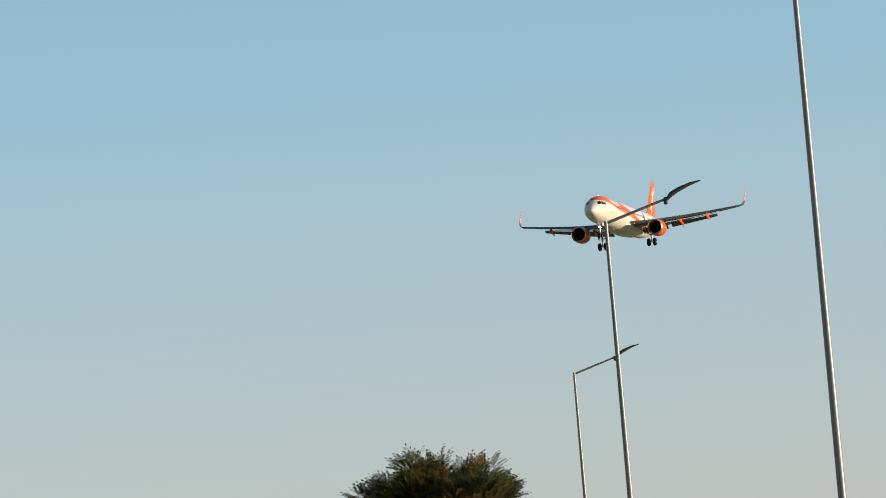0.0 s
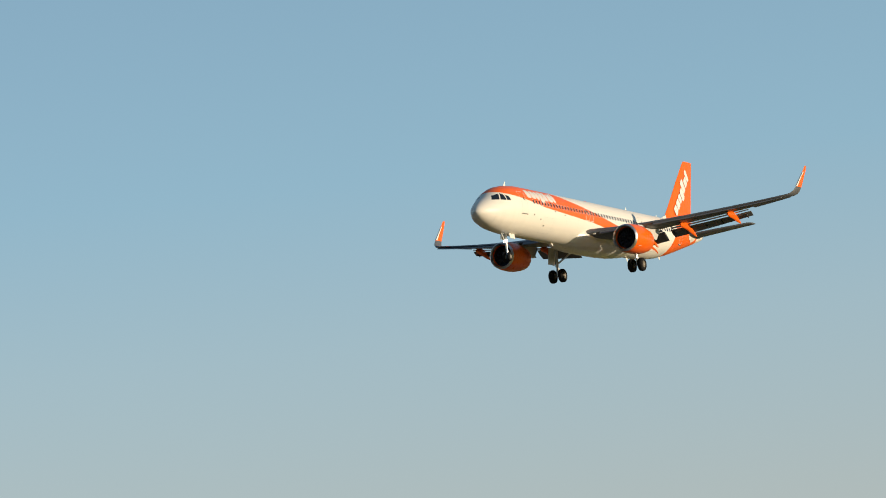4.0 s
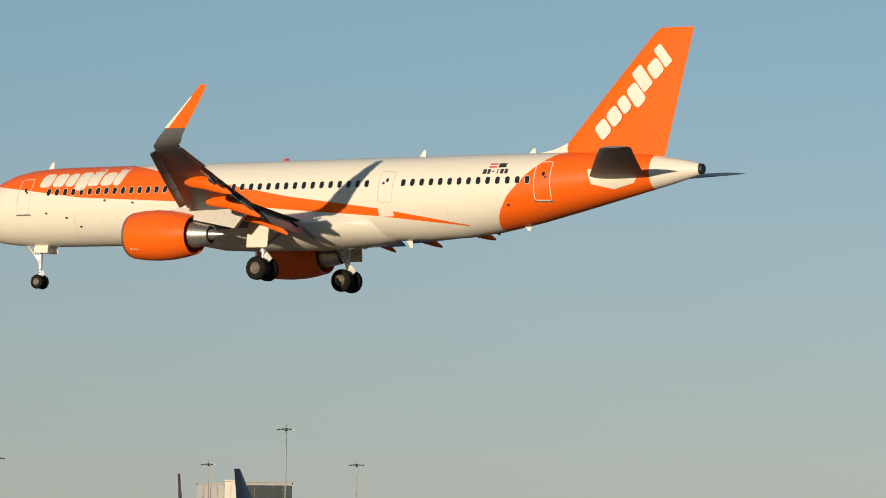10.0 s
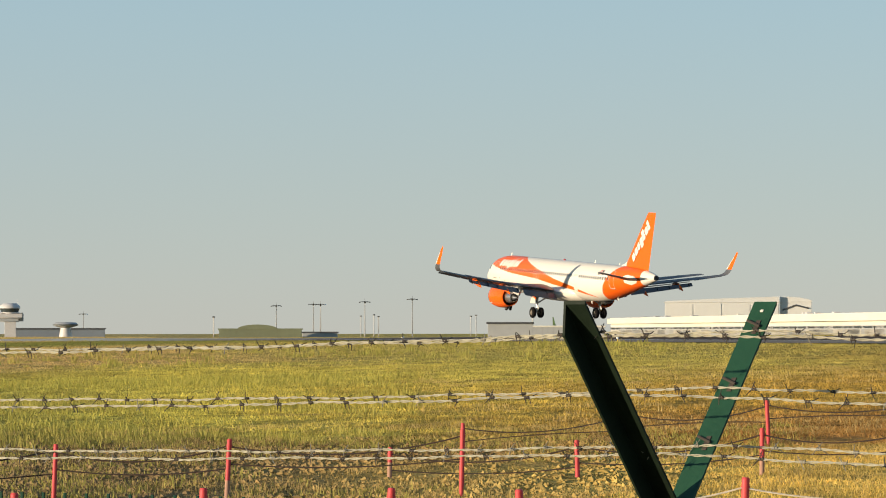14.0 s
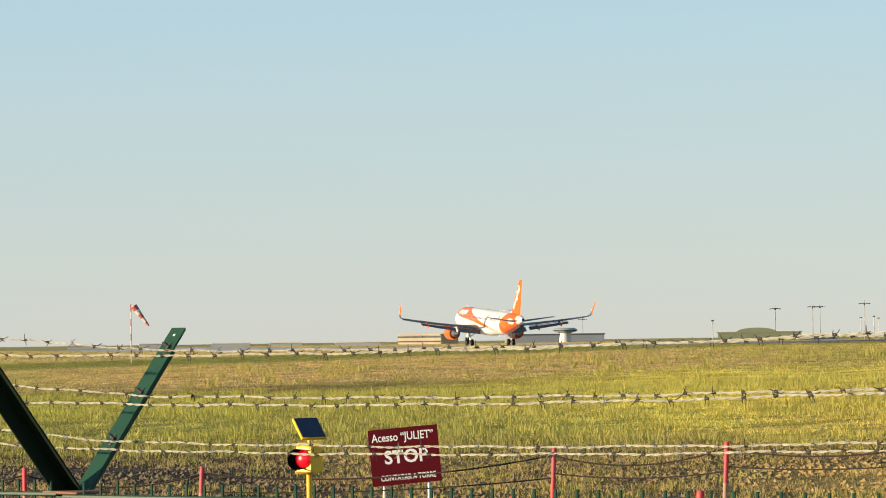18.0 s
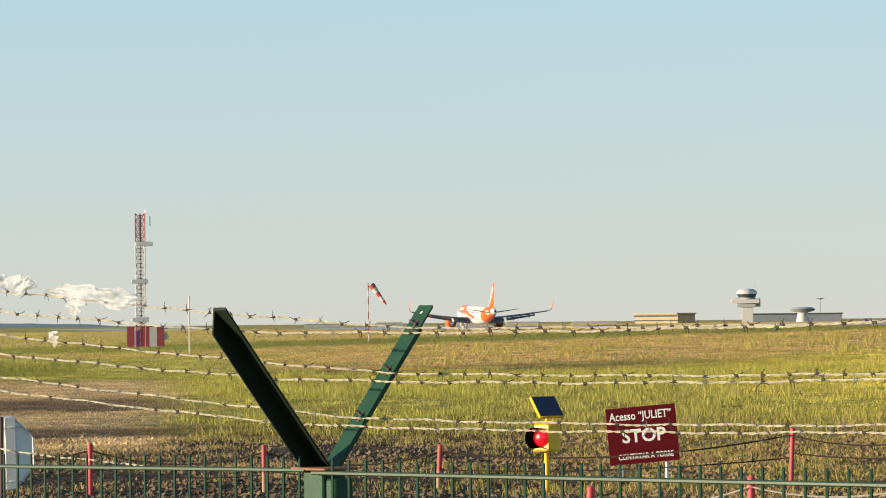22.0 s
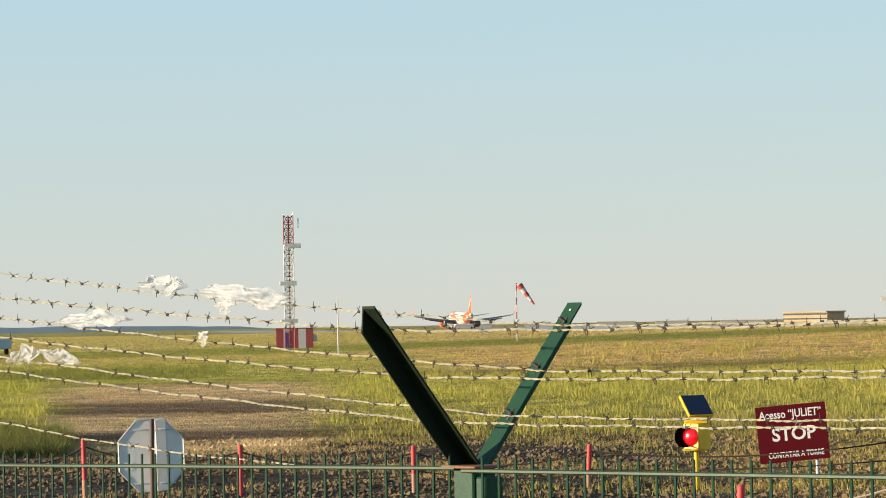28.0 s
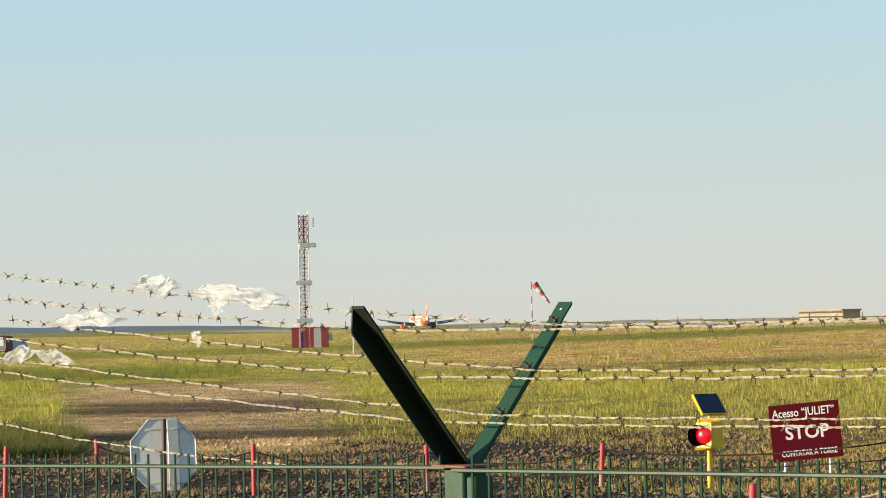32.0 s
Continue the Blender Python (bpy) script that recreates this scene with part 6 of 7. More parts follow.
block("cargo_hall", 39.58, 38.2, 11.0, 1020, 30, F, "cream cargo hall with tan upper storey", "building", MAT_TAN, ((0.6, 0.93, MAT_TAN, 12), (0.1, 0.3, G, 12)))
block("office_block", 36.49, 36.08, 23.6, 1300, 26, MAT_FASCIA_GREY, "tall grey panelled office block", "office", None, ((0.1, 0.95, MAT_FASCIA_GREY, 4),))
block("office_block", 36.07, 35.78, 24.4, 1290, 26, F, "tall cream panelled office block", "office", None, ((0.1, 0.95, F, 3),))
block("office_block", 35.76, 35.04, 23.5, 1255, 26, MAT_FASCIA_GREY, "tall grey glazed office block", "office", None, ((0.08, 0.94, G, 5), ))
block("tan_block", 35.0, 34.58, 13.4, 1200, 20, MAT_TAN, "low tan block with pale roof", "building", F, ((0.2, 0.9, MAT_TAN, 4),))
block("white_block", 36.76, 36.5, 16.5, 1250, 20, F, "plain cream mid-rise block", "building")
block("low_pier", 34.5, 32.5, 6.8, 1000, 20, F, "low cream pier with windows", "terminal", F, ((0.2, 0.5, G, 12),))
block("low_pier", 43.5, 42.2, 7.0, 1090, 20, F, "low cream pier with panelled front", "terminal", MAT_FASCIA_GREY, ((0.15, 0.55, MAT_TAN, 20),))
block("steps_tower", 38.06, 37.75, 11.3, 950, 8, F, "cream stair tower with dark glazed top", "tower", D, ((0.72, 0.92, G, 3),))
# grey and dark strips paint the shade below the eaves, besides the glazing
long_terminal = block("long_terminal", 67.0, 56.72, 8.4, 2246, 34, F, "very long low cream terminal with glazing and painted recess shade", "terminal", F, ((0.03, 0.50, MAT_FASCIA_GREY, 46), (0.06, 0.34, MAT_PALE, 31), (0.38, 0.47, G, 64)), far1=1118)
block("long_terminal", 56.7, 54.35, 9.0, 1175, 34, F, "long cream terminal with dark roof edge", "terminal", D, ((0.86, 0.95, D, 10), (0.15, 0.4, G, 14)))
block("roof_house", 55.67, 55.32, 13.4, 1300, 12, MAT_TAN, "plain tan rooftop block", "building")
block("roof_house", 55.27, 54.58, 11.8, 1300, 12, F, "low cream rooftop block", "building", D)
# cladding lightened towards the sky: distance haze is put into this colour
MAT_HANGAR = paint("haze_paled_hangar_cladding", (0.58, 0.56, 0.51), 0.6, vary=0.05, scale=0.06)
MAT_HANGAR_BAY = paint("grey_hangar_door", (0.44, 0.44, 0.43), 0.6, vary=0.08, scale=0.06)
hangar = block("hangar", 66.17, 64.42, 18.6, 2300, 60, MAT_HANGAR, "large pale hangar with a roof that rises to one side", "hangar", MAT_HANGAR, ((0.05, 0.93, MAT_HANGAR, 4),))
bay = block("hangar_bay", 64.41, 63.93, 19.0, 2303, 50, MAT_HANGAR, "side bay of the hangar with a grey gabled door", "hangar", MAT_HANGAR, ((0.05, 0.55, MAT_HANGAR_BAY, 3),))
for owner, deg, x_slope in ((hangar, 1.75, ((0.0, 0.6), (0.5, 2.2), (1.0, 3.4))), (bay, 0.48, ((0.0, 3.4), (0.6, 2.9), (1.0, 1.2)))):
    wide, high = 2300 * radians(deg), owner.matrix_basis.translation.z
    bm = bmesh.new()
    loft(bm, [[Vector(((f - 0.5) * wide, y, 18.4 - high + k * z)) for k in (0, 1) for f, z in (x_slope if k else x_slope[::-1])] for y in (0, 48)], closed=True)
    part("sloped_roof", bm, MAT_HANGAR, owner, "pale sloping metal roof", smooth=False)
bm = bmesh.new()
for x0, z0, x1, z1 in ((-8, 13.5, 0, 16.5), (0, 16.5, 8, 14.5)):
    add_tube(bm, (x0, -0.4, z0 - bay.matrix_basis.translation.z), (x1, -0.4, z1 - bay.matrix_basis.translation.z), 0.5, seg=6)
part("gable_frame", bm, MAT_ROOF_DARK, bay, "dark gabled door frame")
# the eaves of the long terminal stand out over its recessed front
start, end = Vector(at(67.0, 2246)), Vector(at(56.72, 1118))
part("eaves", box(((end - start).length, 2.4, 3.2), Matrix.Translation((0, -1.0, 8.4 - long_terminal.matrix_basis.translation.z - 2.0)), 0.1), MAT_FASCIA, long_terminal, "smooth cream eaves", smooth=False)
block("ribbed_shed", 68.83, 67.1, 2.0, 1140, 20, MAT_FASCIA_GREY, "low ribbed grey shed", "shed", F, ((0.05, 0.9, MAT_FASCIA_GREY, 20),))
shed = block("maintenance_shed", 73.02, 71.75, 1.3, 1300, 40, MAT_SHED, "low green-grey maintenance shed with arched roof", "shed", MAT_SHED, ((0.1, 0.9, MAT_SHED, 14),))
bm = bmesh.new()
loft(bm, [[Vector((7 * math.cos(radians(a)), y, 1.6 * math.sin(radians(a)))) for a in range(0, 181, 15)] for y in (-0.5, 40)])
bm.transform(Matrix.Translation((-1, 0, 3.2)))
part("arched_roof", bm, MAT_SHED, shed)
block("maintenance_annex", 71.74, 71.2, 0.2, 1350, 30, MAT_FASCIA_GREY, "long low grey shed wing", "shed", D)
canopy = block("open_canopy", 68.89, 68.2, 2.7, 1000, 10, MAT_FASCIA_GREY, "grey open-sided apron canopy", "canopy", D)
MAT_BEIGE = paint("weathered_beige_render", (0.30, 0.235, 0.145), 0.75, vary=0.15, scale=0.1)
block("grey_office", 77.93, 77.27, 1.9, 1300, 6, MAT_BEIGE, "low weathered beige office with window bands", "building", MAT_BEIGE, ((0.70, 0.84, G, 5), (0.35, 0.46, G, 7)), far1=1245)
MAT_SLATE = paint("slate_grey_cladding", (0.17, 0.19, 0.21), 0.6, vary=0.12, scale=0.1)
block("tower_base", 76.13, 74.76, 1.7, 1500, 20, MAT_SLATE, "long grey hall beneath the control tower", "building", D)
for t0, t1, z in ((79.9, 79.4, -0.4), (80.8, 80.2, -0.3), (78.9, 78.2, -0.6), (81.9, 81.5, -0.1), (83.0, 82.4, -0.5)):
    block("far_building", t0, t1, z, 1900, 10, MAT_FASCIA_GREY, "distant low grey building", "building", F)


# control towers
def lathe(parent, name, rows, mat, label=""):
    bm = revolve([(z, r) for z, r in rows], seg=20)
    bm.transform(pose(0, 0, 0, 0, -90, 0))
    return part(name, bm, mat, parent, label)


tx, ty = at(76.21, 1400)
tg = ground_z(tx, ty)
tower = base("control_tower", Matrix.Translation((tx, ty, tg)) @ pose(0, 0, 0, 0, 0, 76.2), "white control tower with dark glazed cab and balcony", "control tower")
part("shaft", box((4.2, 4.2, 7.5 - tg), Matrix.Translation((0.2, 0, (7.5 - tg) / 2)), 0.1), MAT_MASTWHITE, tower)
part("balcony", box((10.6, 6, 1.7), Matrix.Translation((-0.6, 0, 6.2 - tg)), 0.15), MAT_MASTWHITE, tower)
part("balcony_rail", box((10.9, 6.3, 0.12), Matrix.Translation((-0.6, 0, 7.25 - tg)), 0.03), MAT_FASCIA_GREY, tower)
part("lower_gallery", box((7.2, 5, 1.5), Matrix.Translation((-0.2, 0, 4.6 - tg)), 0.2), MAT_FASCIA_GREY, tower)
part("side_block", box((4.4, 4.6, 3.0), Matrix.Translation((2.9, 0.9, 5.6 - tg)), 0.2), MAT_FASCIA_GREY, tower)
lathe(tower, "cab_base", [(6.9 - tg, 3.3), (7.5 - tg, 3.3), (7.51 - tg, 3.0)], MAT_MASTWHITE)
lathe(tower, "cab_glass", [(7.4 - tg, 3.1), (8.9 - tg, 3.7)], MAT_FACADE_GLASS, "dark slanted cab glazing")
lathe(tower, "cab_roof", [(8.85 - tg, 0.1), (8.9 - tg, 3.95), (9.5 - tg, 3.9), (10.2 - tg, 3.3), (10.8 - tg, 2.5), (10.85 - tg, 0.1)], MAT_MASTWHITE)
part("aerial", tube((3, 0, 11 - tg), (3, 0, 12.6 - tg), 0.06, seg=6), MAT_POLE, tower)
dx, dy = at(75.36, 1400)
dg = ground_z(dx, dy)
dish = base("radar_house", Matrix.Translation((dx, dy, dg)) @ pose(0, 0, 0, 0, 0, 75.4), "saucer-shaped white tower top on a tapering stem", "tower")
lathe(dish, "stem", [(0, 2.6), (2.6 - dg, 1.7)], MAT_MASTWHITE)
lathe(dish, "saucer", [(1.5 - dg, 1.2), (2.4 - dg, 4.3), (3.0 - dg, 4.6), (3.7 - dg, 3.6), (3.75 - dg, 0.1)], MAT_FASCIA_GREY)
lathe(dish, "saucer_glass", [(2.55 - dg, 4.5), (2.9 - dg, 4.66)], MAT_FACADE_GLASS)
tx, ty = at(49.48, 1600)
tg = ground_z(tx, ty)
tower = base("round_tower", Matrix.Translation((tx, ty, tg)), "tall round cream control tower", "control tower")
lathe(tower, "shaft", [(0, 1.5), (28 - tg, 1.35)], F)
lathe(tower, "gallery", [(20 - tg, 1.4), (20.1 - tg, 2.0), (21 - tg, 2.0), (21.1 - tg, 1.5), (22.4 - tg, 1.5), (22.5 - tg, 2.1), (23.6 - tg, 2.1), (23.7 - tg, 1.4)], MAT_FASCIA_GREY)
lathe(tower, "cab_glass", [(27.6 - tg, 2.0), (30 - tg, 2.3)], MAT_FACADE_GLASS)
lathe(tower, "cab_roof", [(29.95 - tg, 0.1), (30 - tg, 2.5), (31.2 - tg, 2.4), (31.4 - tg, 0.1)], MAT_FASCIA_GREY)

# apron floodlight masts: bearing, height of the head, distance
MASTS = ((52.90, 23.5, 1050), (51.10, 24.1, 1000), (48.88, 23.9, 1050), (45.25, 24.8, 850), (44.96, 24.0, 1000), (44.33, 24.0, 1050), (40.74, 26.1, 800), (40.09, 23.3, 1000),
         (39.55, 24.0, 1000), (36.32, 24.2, 1050), (35.14, 27.8, 850), (34.05, 24.5, 1050), (55.27, 20.8, 1100), (55.99, 21.8, 950), (56.81, 21.7, 1050), (57.73, 22.3, 1000),
         (54.29, 18.7, 1500), (59.68, 19.8, 1050), (67.26, 16.9, 1200), (71.46, 10.4, 1400), (70.78, 11.4, 1400), (70.05, 12.4, 1400), (72.14, 9.9, 1400), (67.34, 14.9, 1105),
         (75.09, 8.8, 1800), (71.57, 11.2, 1500))
for t, z, far in MASTS:
    x, y = at(t, far)
    g = ground_z(x, y)
    ms = base("floodlight_mast", Matrix.Translation((x, y, g)) @ pose(0, 0, 0, 0, 0, t), "tall grey apron floodlight mast", "floodlight mast", "apron floodlight masts")
    h = z - g
    part("pole", tube((0, 0, 0), (0, 0, h), 0.22, 0.12, 8), MAT_POLE, ms)
    part("crown", tube((0, 0, h - 0.5), (0, 0, h - 0.1), 0.2, 0.55, 10), MAT_FLOOD, ms)
    for k in range(-2, 3):
        part("floodlight", box((0.8, 0.6, 0.22), pose(k * 0.88, 0.3 * abs(k), h + 0.1 - 0.10 * abs(k), 14, k * 7, 0), 0.06), MAT_LETTER if (k == 2 and int(t * 10) % 3 == 0) else MAT_FLOOD, ms)
    part("rod", tube((0, 0, h), (0, 0, h + 1.2), 0.05, seg=5), MAT_FLOOD, ms)
for t, z, far in ((60.3, 15.6, 900), (70.57, 7.9, 1900), (69.07, 8.6, 1900), (70.84, 8.2, 1900), (70.64, 8.8, 1900), (69.15, 8.1, 1900), (73.10, 6.1, 1500), (68.2, 8.5, 1300)):
    x, y = at(t, far)
    g = ground_z(x, y)
    ms = base("thin_mast", Matrix.Translation((x, y, g)), "thin distant grey pole mast", "mast", "distant masts")
    for k in range(6):
        z0, z1 = (z - g) * k / 6, (z - g) * (k + 1) / 6
        bm = bmesh.new()
        if far < 1000:
            for c in range(3):
                p, q = Vector((0.5 * math.cos(c * 2.1), 0.5 * math.sin(c * 2.1), 0)), Vector((0.5 * math.cos(c * 2.1 + 2.1), 0.5 * math.sin(c * 2.1 + 2.1), 0))
                add_tube(bm, p + Vector((0, 0, z0)), p + Vector((0, 0, z1)), 0.1, seg=5)
                add_tube(bm, p + Vector((0, 0, z0)), q + Vector((0, 0, z1)), 0.06, seg=4)
                add_tube(bm, p + Vector((0, 0, z0)), q + Vector((0, 0, z0)), 0.06, seg=4)
        else:
            add_tube(bm, (0, 0, z0), (0, 0, z1), 0.2, seg=6)
        part("section", bm, (MAT_MASTRED if k % 2 else MAT_MASTWHITE) if far < 1000 else MAT_POLE, ms)
    part("head", box((1.4, 0.8, 0.5), Matrix.Translation((0, 0, z - g)), 0.05), MAT_FLOOD, ms)


# ---- parked airliners ----
def parked(tail_turn, far, tail_top, nose_off, body_mat, fin_mat, label, size=1.0):
    x, y = at(tail_turn, far)
    g = ground_z(x, y)
    k = (tail_top - g) / 11.8
    head = tail_turn - nose_off
    # local +x points to the nose from the tail
    pl = base("parked_airliner", Matrix.Translation((x, y, g)) @ pose(0, 0, 0, 0, 0, head + 90) @ Matrix.Diagonal((k, k, k, 1)), label, "airliner", "parked airliners")
    rings = []
    for a, r, c in ((0, 0.3, 5.1), (1.5, 0.8, 4.8), (4, 1.3, 4.4), (8, 1.85, 4.0), (11, 1.97, 3.85), (30, 1.97, 3.85), (33, 1.85, 3.75), (35, 1.5, 3.6), (36.5, 0.8, 3.4), (37.2, 0.1, 3.3)):
        rings.append([Vector((a, r * math.sin(2 * math.pi * j / 16), c + r * math.cos(2 * math.pi * j / 16))) for j in range(16)])
    part("fuselage", loft(bmesh.new(), rings), body_mat, pl)
    part("fin", loft(bmesh.new(), [[Vector((x0, y0, z)) for x0, y0 in ((b, 0), ((a + b) / 2, 0.22), (a, 0), ((a + b) / 2, -0.22))] for z, a, b in ((5.6, 1.5, 7.6), (11.8, 0.4, 2.2))]), fin_mat, pl)
    for s in (-1, 1):
        part("wing", loft(bmesh.new(), [[Vector((a, s * l, z)) for a, z in ((le, u), ((le + te) / 2, u + 0.3), (te, u), ((le + te) / 2, u - 0.25))] for l, le, te, u in ((1.5, 23.5, 17, 2.9), (6.5, 20.5, 16.5, 3.3), (17, 14.2, 12.6, 4.2))]), MAT_WING, pl)
        part("tailplane", loft(bmesh.new(), [[Vector((a, s * l, z)) for a, z in ((le, u), ((le + te) / 2, u + 0.12), (te, u), ((le + te) / 2, u - 0.12))] for l, le, te, u in ((0.6, 5.8, 2.4, 4.9), (6.2, 2.2, 0.8, 5.5))]), MAT_WING, pl)
        part("engine", revolve([(20.0, 0.5), (20.3, 0.95), (22, 1.1), (23.6, 1.0), (23.8, 0.85), (22.8, 0.7)], (0, s * 5.75, 1.9), 16), body_mat, pl)
        part("main_wheel", tube((18.5, s * 3.2, 0.55), (18.5, s * 4.4, 0.55), 0.55, seg=14), MAT_TYRE, pl)
        part("main_gear_leg", tube((18.5, s * 3.8, 0.55), (18.5, s * 3.8, 2.9), 0.15, seg=8), MAT_STRUT, pl)
    part("nose_wheel", tube((32, -0.3, 0.38), (32, 0.3, 0.38), 0.38, seg=12), MAT_TYRE, pl)
    part("nose_gear_leg", tube((32, 0, 0.4), (32, 0, 2.2), 0.1, seg=8), MAT_STRUT, pl)
    return pl


parked(53.66, 1000, 15.2, 24, MAT_JET_BLUE, MAT_FIN_RED, "parked pale blue airliner with a dark red fin")
parked(50.99, 1000, 15.2, 26, MAT_JET_BLUE, MAT_JET_BLUE, "parked pale blue airliner seen from behind")
parked(49.94, 1020, 16.6, -20, MAT_JET_BLUE, MAT_FIN_DARK, "parked airliner with a dark blue fin")
parked(48.39, 1000, 15.2, 26, MAT_JET_BLUE, MAT_JET_BLUE, "parked pale blue airliner on the apron")
parked(41.36, 1000, 17.8, 10, MAT_JET_BLUE, MAT_FIN_DARK, "parked airliner with a tall dark blue fin")
parked(36.79, 1050, 21.5, 8, MAT_JET_BLUE, MAT_FIN_RED, "parked airliner with a red and white fin")
parked(35.95, 800, 17.6, 30, MAT_JET_BLUE, MAT_FIN_DARK, "large parked pale blue airliner beside office blocks")
parked(60.95, 900, 10.6, 137, MAT_JET_WHITE, MAT_JET_WHITE, "parked white airliner with a sunlit fin")
parked(57.32, 1085, 12.6, 130, MAT_JET_WHITE, MAT_JET_WHITE, "parked white airliner with a pale fin")
parked(67.9, 1500, 6.0, 20, MAT_JET_WHITE, MAT_FIN_GREEN, "distant parked airliner with a green fin")

# ---- apron vehicles, stairs and jet bridges ----
MAT_BUS = paint("yellow_vehicle", (0.70, 0.48, 0.03), 0.45, vary=0.08, scale=0.4)
MAT_TUG = paint("dark_vehicle", (0.06, 0.07, 0.08), 0.45, vary=0.15, scale=0.4)


def vehicle(kind, mat):
    v = base("service_vehicle", Matrix(), {"van": "boxy airport service van", "bus": "long white airport apron bus", "truck": "catering truck with a high box", "tug": "low boxy baggage tug"}[kind], "vehicle", "apron vehicles")
    l, w, h = {"van": (4.6, 1.9, 2.0), "bus": (8, 2.4, 2.6), "truck": (6, 2.3, 2.9), "tug": (3, 1.6, 1.3)}[kind]
    part("body", box((l * 0.74, w, h * 0.85), Matrix.Translation((l * 0.13, 0, 0.45 + h * 0.42)), 0.08), mat, v)
    part("cab", box((l * 0.25, w * 0.96, h * 0.68), Matrix.Translation((-l * 0.37, 0, 0.45 + h * 0.33)), 0.12), mat, v)
    part("windscreen", box((0.1, w * 0.85, h * 0.28), Matrix.Translation((-l * 0.5, 0, 0.45 + h * 0.5)), 0.02), MAT_GLASS, v)
    for s in (-1, 1):
        part("side_window", box((l * 0.5, 0.05, h * 0.22), Matrix.Translation((l * 0.1 if kind == "bus" else -l * 0.36, s * w * 0.5, 0.45 + h * 0.6)), 0.02), MAT_GLASS, v)
        for x in (-l * 0.32, l * 0.32):
            part("wheel", tube((x, s * w * 0.36, 0.45), (x, s * w * 0.52, 0.45), 0.45, seg=12), MAT_TYRE, v)
    return v


rng = random.Random(11)
kinds = [vehicle(k, m) for k, m in (("van", MAT_VAN), ("bus", MAT_VAN), ("truck", MAT_VAN), ("tug", MAT_TUG), ("van", MAT_BUS), ("truck", MAT_ALU), ("tug", MAT_BUS), ("van", MAT_FIN_RED))]
weights = [6, 1, 3, 7, 1, 4, 2, 1]
placed = []
for k in range(190):
    t = rng.uniform(33.2, 60.5) if k < 125 else rng.uniform(52.5, 61.5)
    far = rng.uniform(840, 985)
    x, y = at(t, far)
    m = Matrix.Translation((x, y, ground_z(x, y))) @ pose(0, 0, 0, 0, 0, t + rng.choice((0, 180, 25, -40, 90)))
    src = rng.choices(range(8), weights)[0]
    if src in placed:
        copy_thing(kinds[src], m)
    else:
        kinds[src].matrix_basis = m
        placed.append(src)
for k, v in enumerate(kinds):
    if k not in placed:
        x, y = at(47 + k, 900)
        v.matrix_basis = Matrix.Translation((x, y, ground_z(x, y)))


# made-up truck whose green and red panels stand in for an airliner's livery
x, y = at(59.55, 880)
lt = base("livery_stand_in", Matrix.Translation((x, y, ground_z(x, y))) @ pose(0, 0, 0, 0, 0, 59.5), "made-up truck standing in for an airliner's green and red paint", "truck")
part("chassis", box((8.6, 2.4, 0.5), Matrix.Translation((0, 0, 0.9)), 0.05), MAT_TUG, lt)
part("green_panel", box((4.0, 2.5, 3.1), Matrix.Translation((-2.1, 0, 2.8)), 0.08), MAT_FIN_GREEN, lt)
part("red_panel", box((3.4, 2.5, 3.3), Matrix.Translation((2.0, 0, 2.9)), 0.12), MAT_FIN_RED, lt)
for x in (-3, 3):
    for s in (-1, 1):
        part("wheel", tube((x, s * 0.9, 0.5), (x, s * 1.3, 0.5), 0.5, seg=12), MAT_TYRE, lt)


def jet_bridge():
    v = base("jet_bridge", Matrix(), "grey covered jet bridge on columns", "jet bridge", "jet bridges")
    part("tunnel", box((22, 2.6, 2.4), Matrix.Translation((0, 0, 4.2)), 0.1), MAT_FASCIA_GREY, v)
    part("cabin", box((4, 3.6, 2.9), Matrix.Translation((-12.2, 0, 4.2)), 0.3), MAT_FASCIA, v)
    part("rotunda", tube((11, 0, 0), (11, 0, 5.4), 1.6, seg=12), MAT_FASCIA, v)
    for x in (-8, 2):
        part("column", box((0.8, 2.4, 3.0), Matrix.Translation((x, 0, 1.5)), 0.1), MAT_FLOOD, v)
    for k in range(6):
        part("tunnel_window", box((2.2, 0.06, 0.9), Matrix.Translation((-8.5 + 3.4 * k, -1.32, 4.5)), 0.02), MAT_FACADE_GLASS, v)
    return v


src = jet_bridge()
spots = (52.4, 51.8, 50.4, 49.3, 47.4, 46.4, 45.9, 45.0, 43.6, 42.6, 37.4, 36.9, 58.6, 59.4, 55.1, 54.2, 38.8, 34.9)
for k, t in enumerate(spots):
    x, y = at(t, 1040)
    m = Matrix.Translation((x, y, ground_z(x, y))) @ pose(0, 0, 0, 0, 0, t + (-25, 15, 40, -10)[k % 4])
    if k:
        copy_thing(src, m)
    else:
        src.matrix_basis = m


def steps_thing():
    v = base("boarding_stairs", Matrix(), "white mobile aircraft boarding stairs", "stairs", "boarding stairs")
    part("flight", box((6.5, 1.8, 0.5), pose(0, 0, 2.0, 0, 32, 0), 0.05), MAT_VAN, v)
    part("platform", box((1.8, 1.9, 0.3), Matrix.Translation((-3.3, 0, 3.7)), 0.05), MAT_VAN, v)
    for x, h in ((-3.6, 3.7), (-2.6, 3.5), (1.0, 1.5)):
        part("prop", box((0.2, 1.6, h), Matrix.Translation((x, 0, h / 2))), MAT_ALU, v)
    for s in (-1, 1):
        part("handrail", box((6.6, 0.08, 0.1), pose(0, s * 0.9, 3.2, 0, 32, 0)), MAT_ALU, v)
    return v


src = steps_thing()
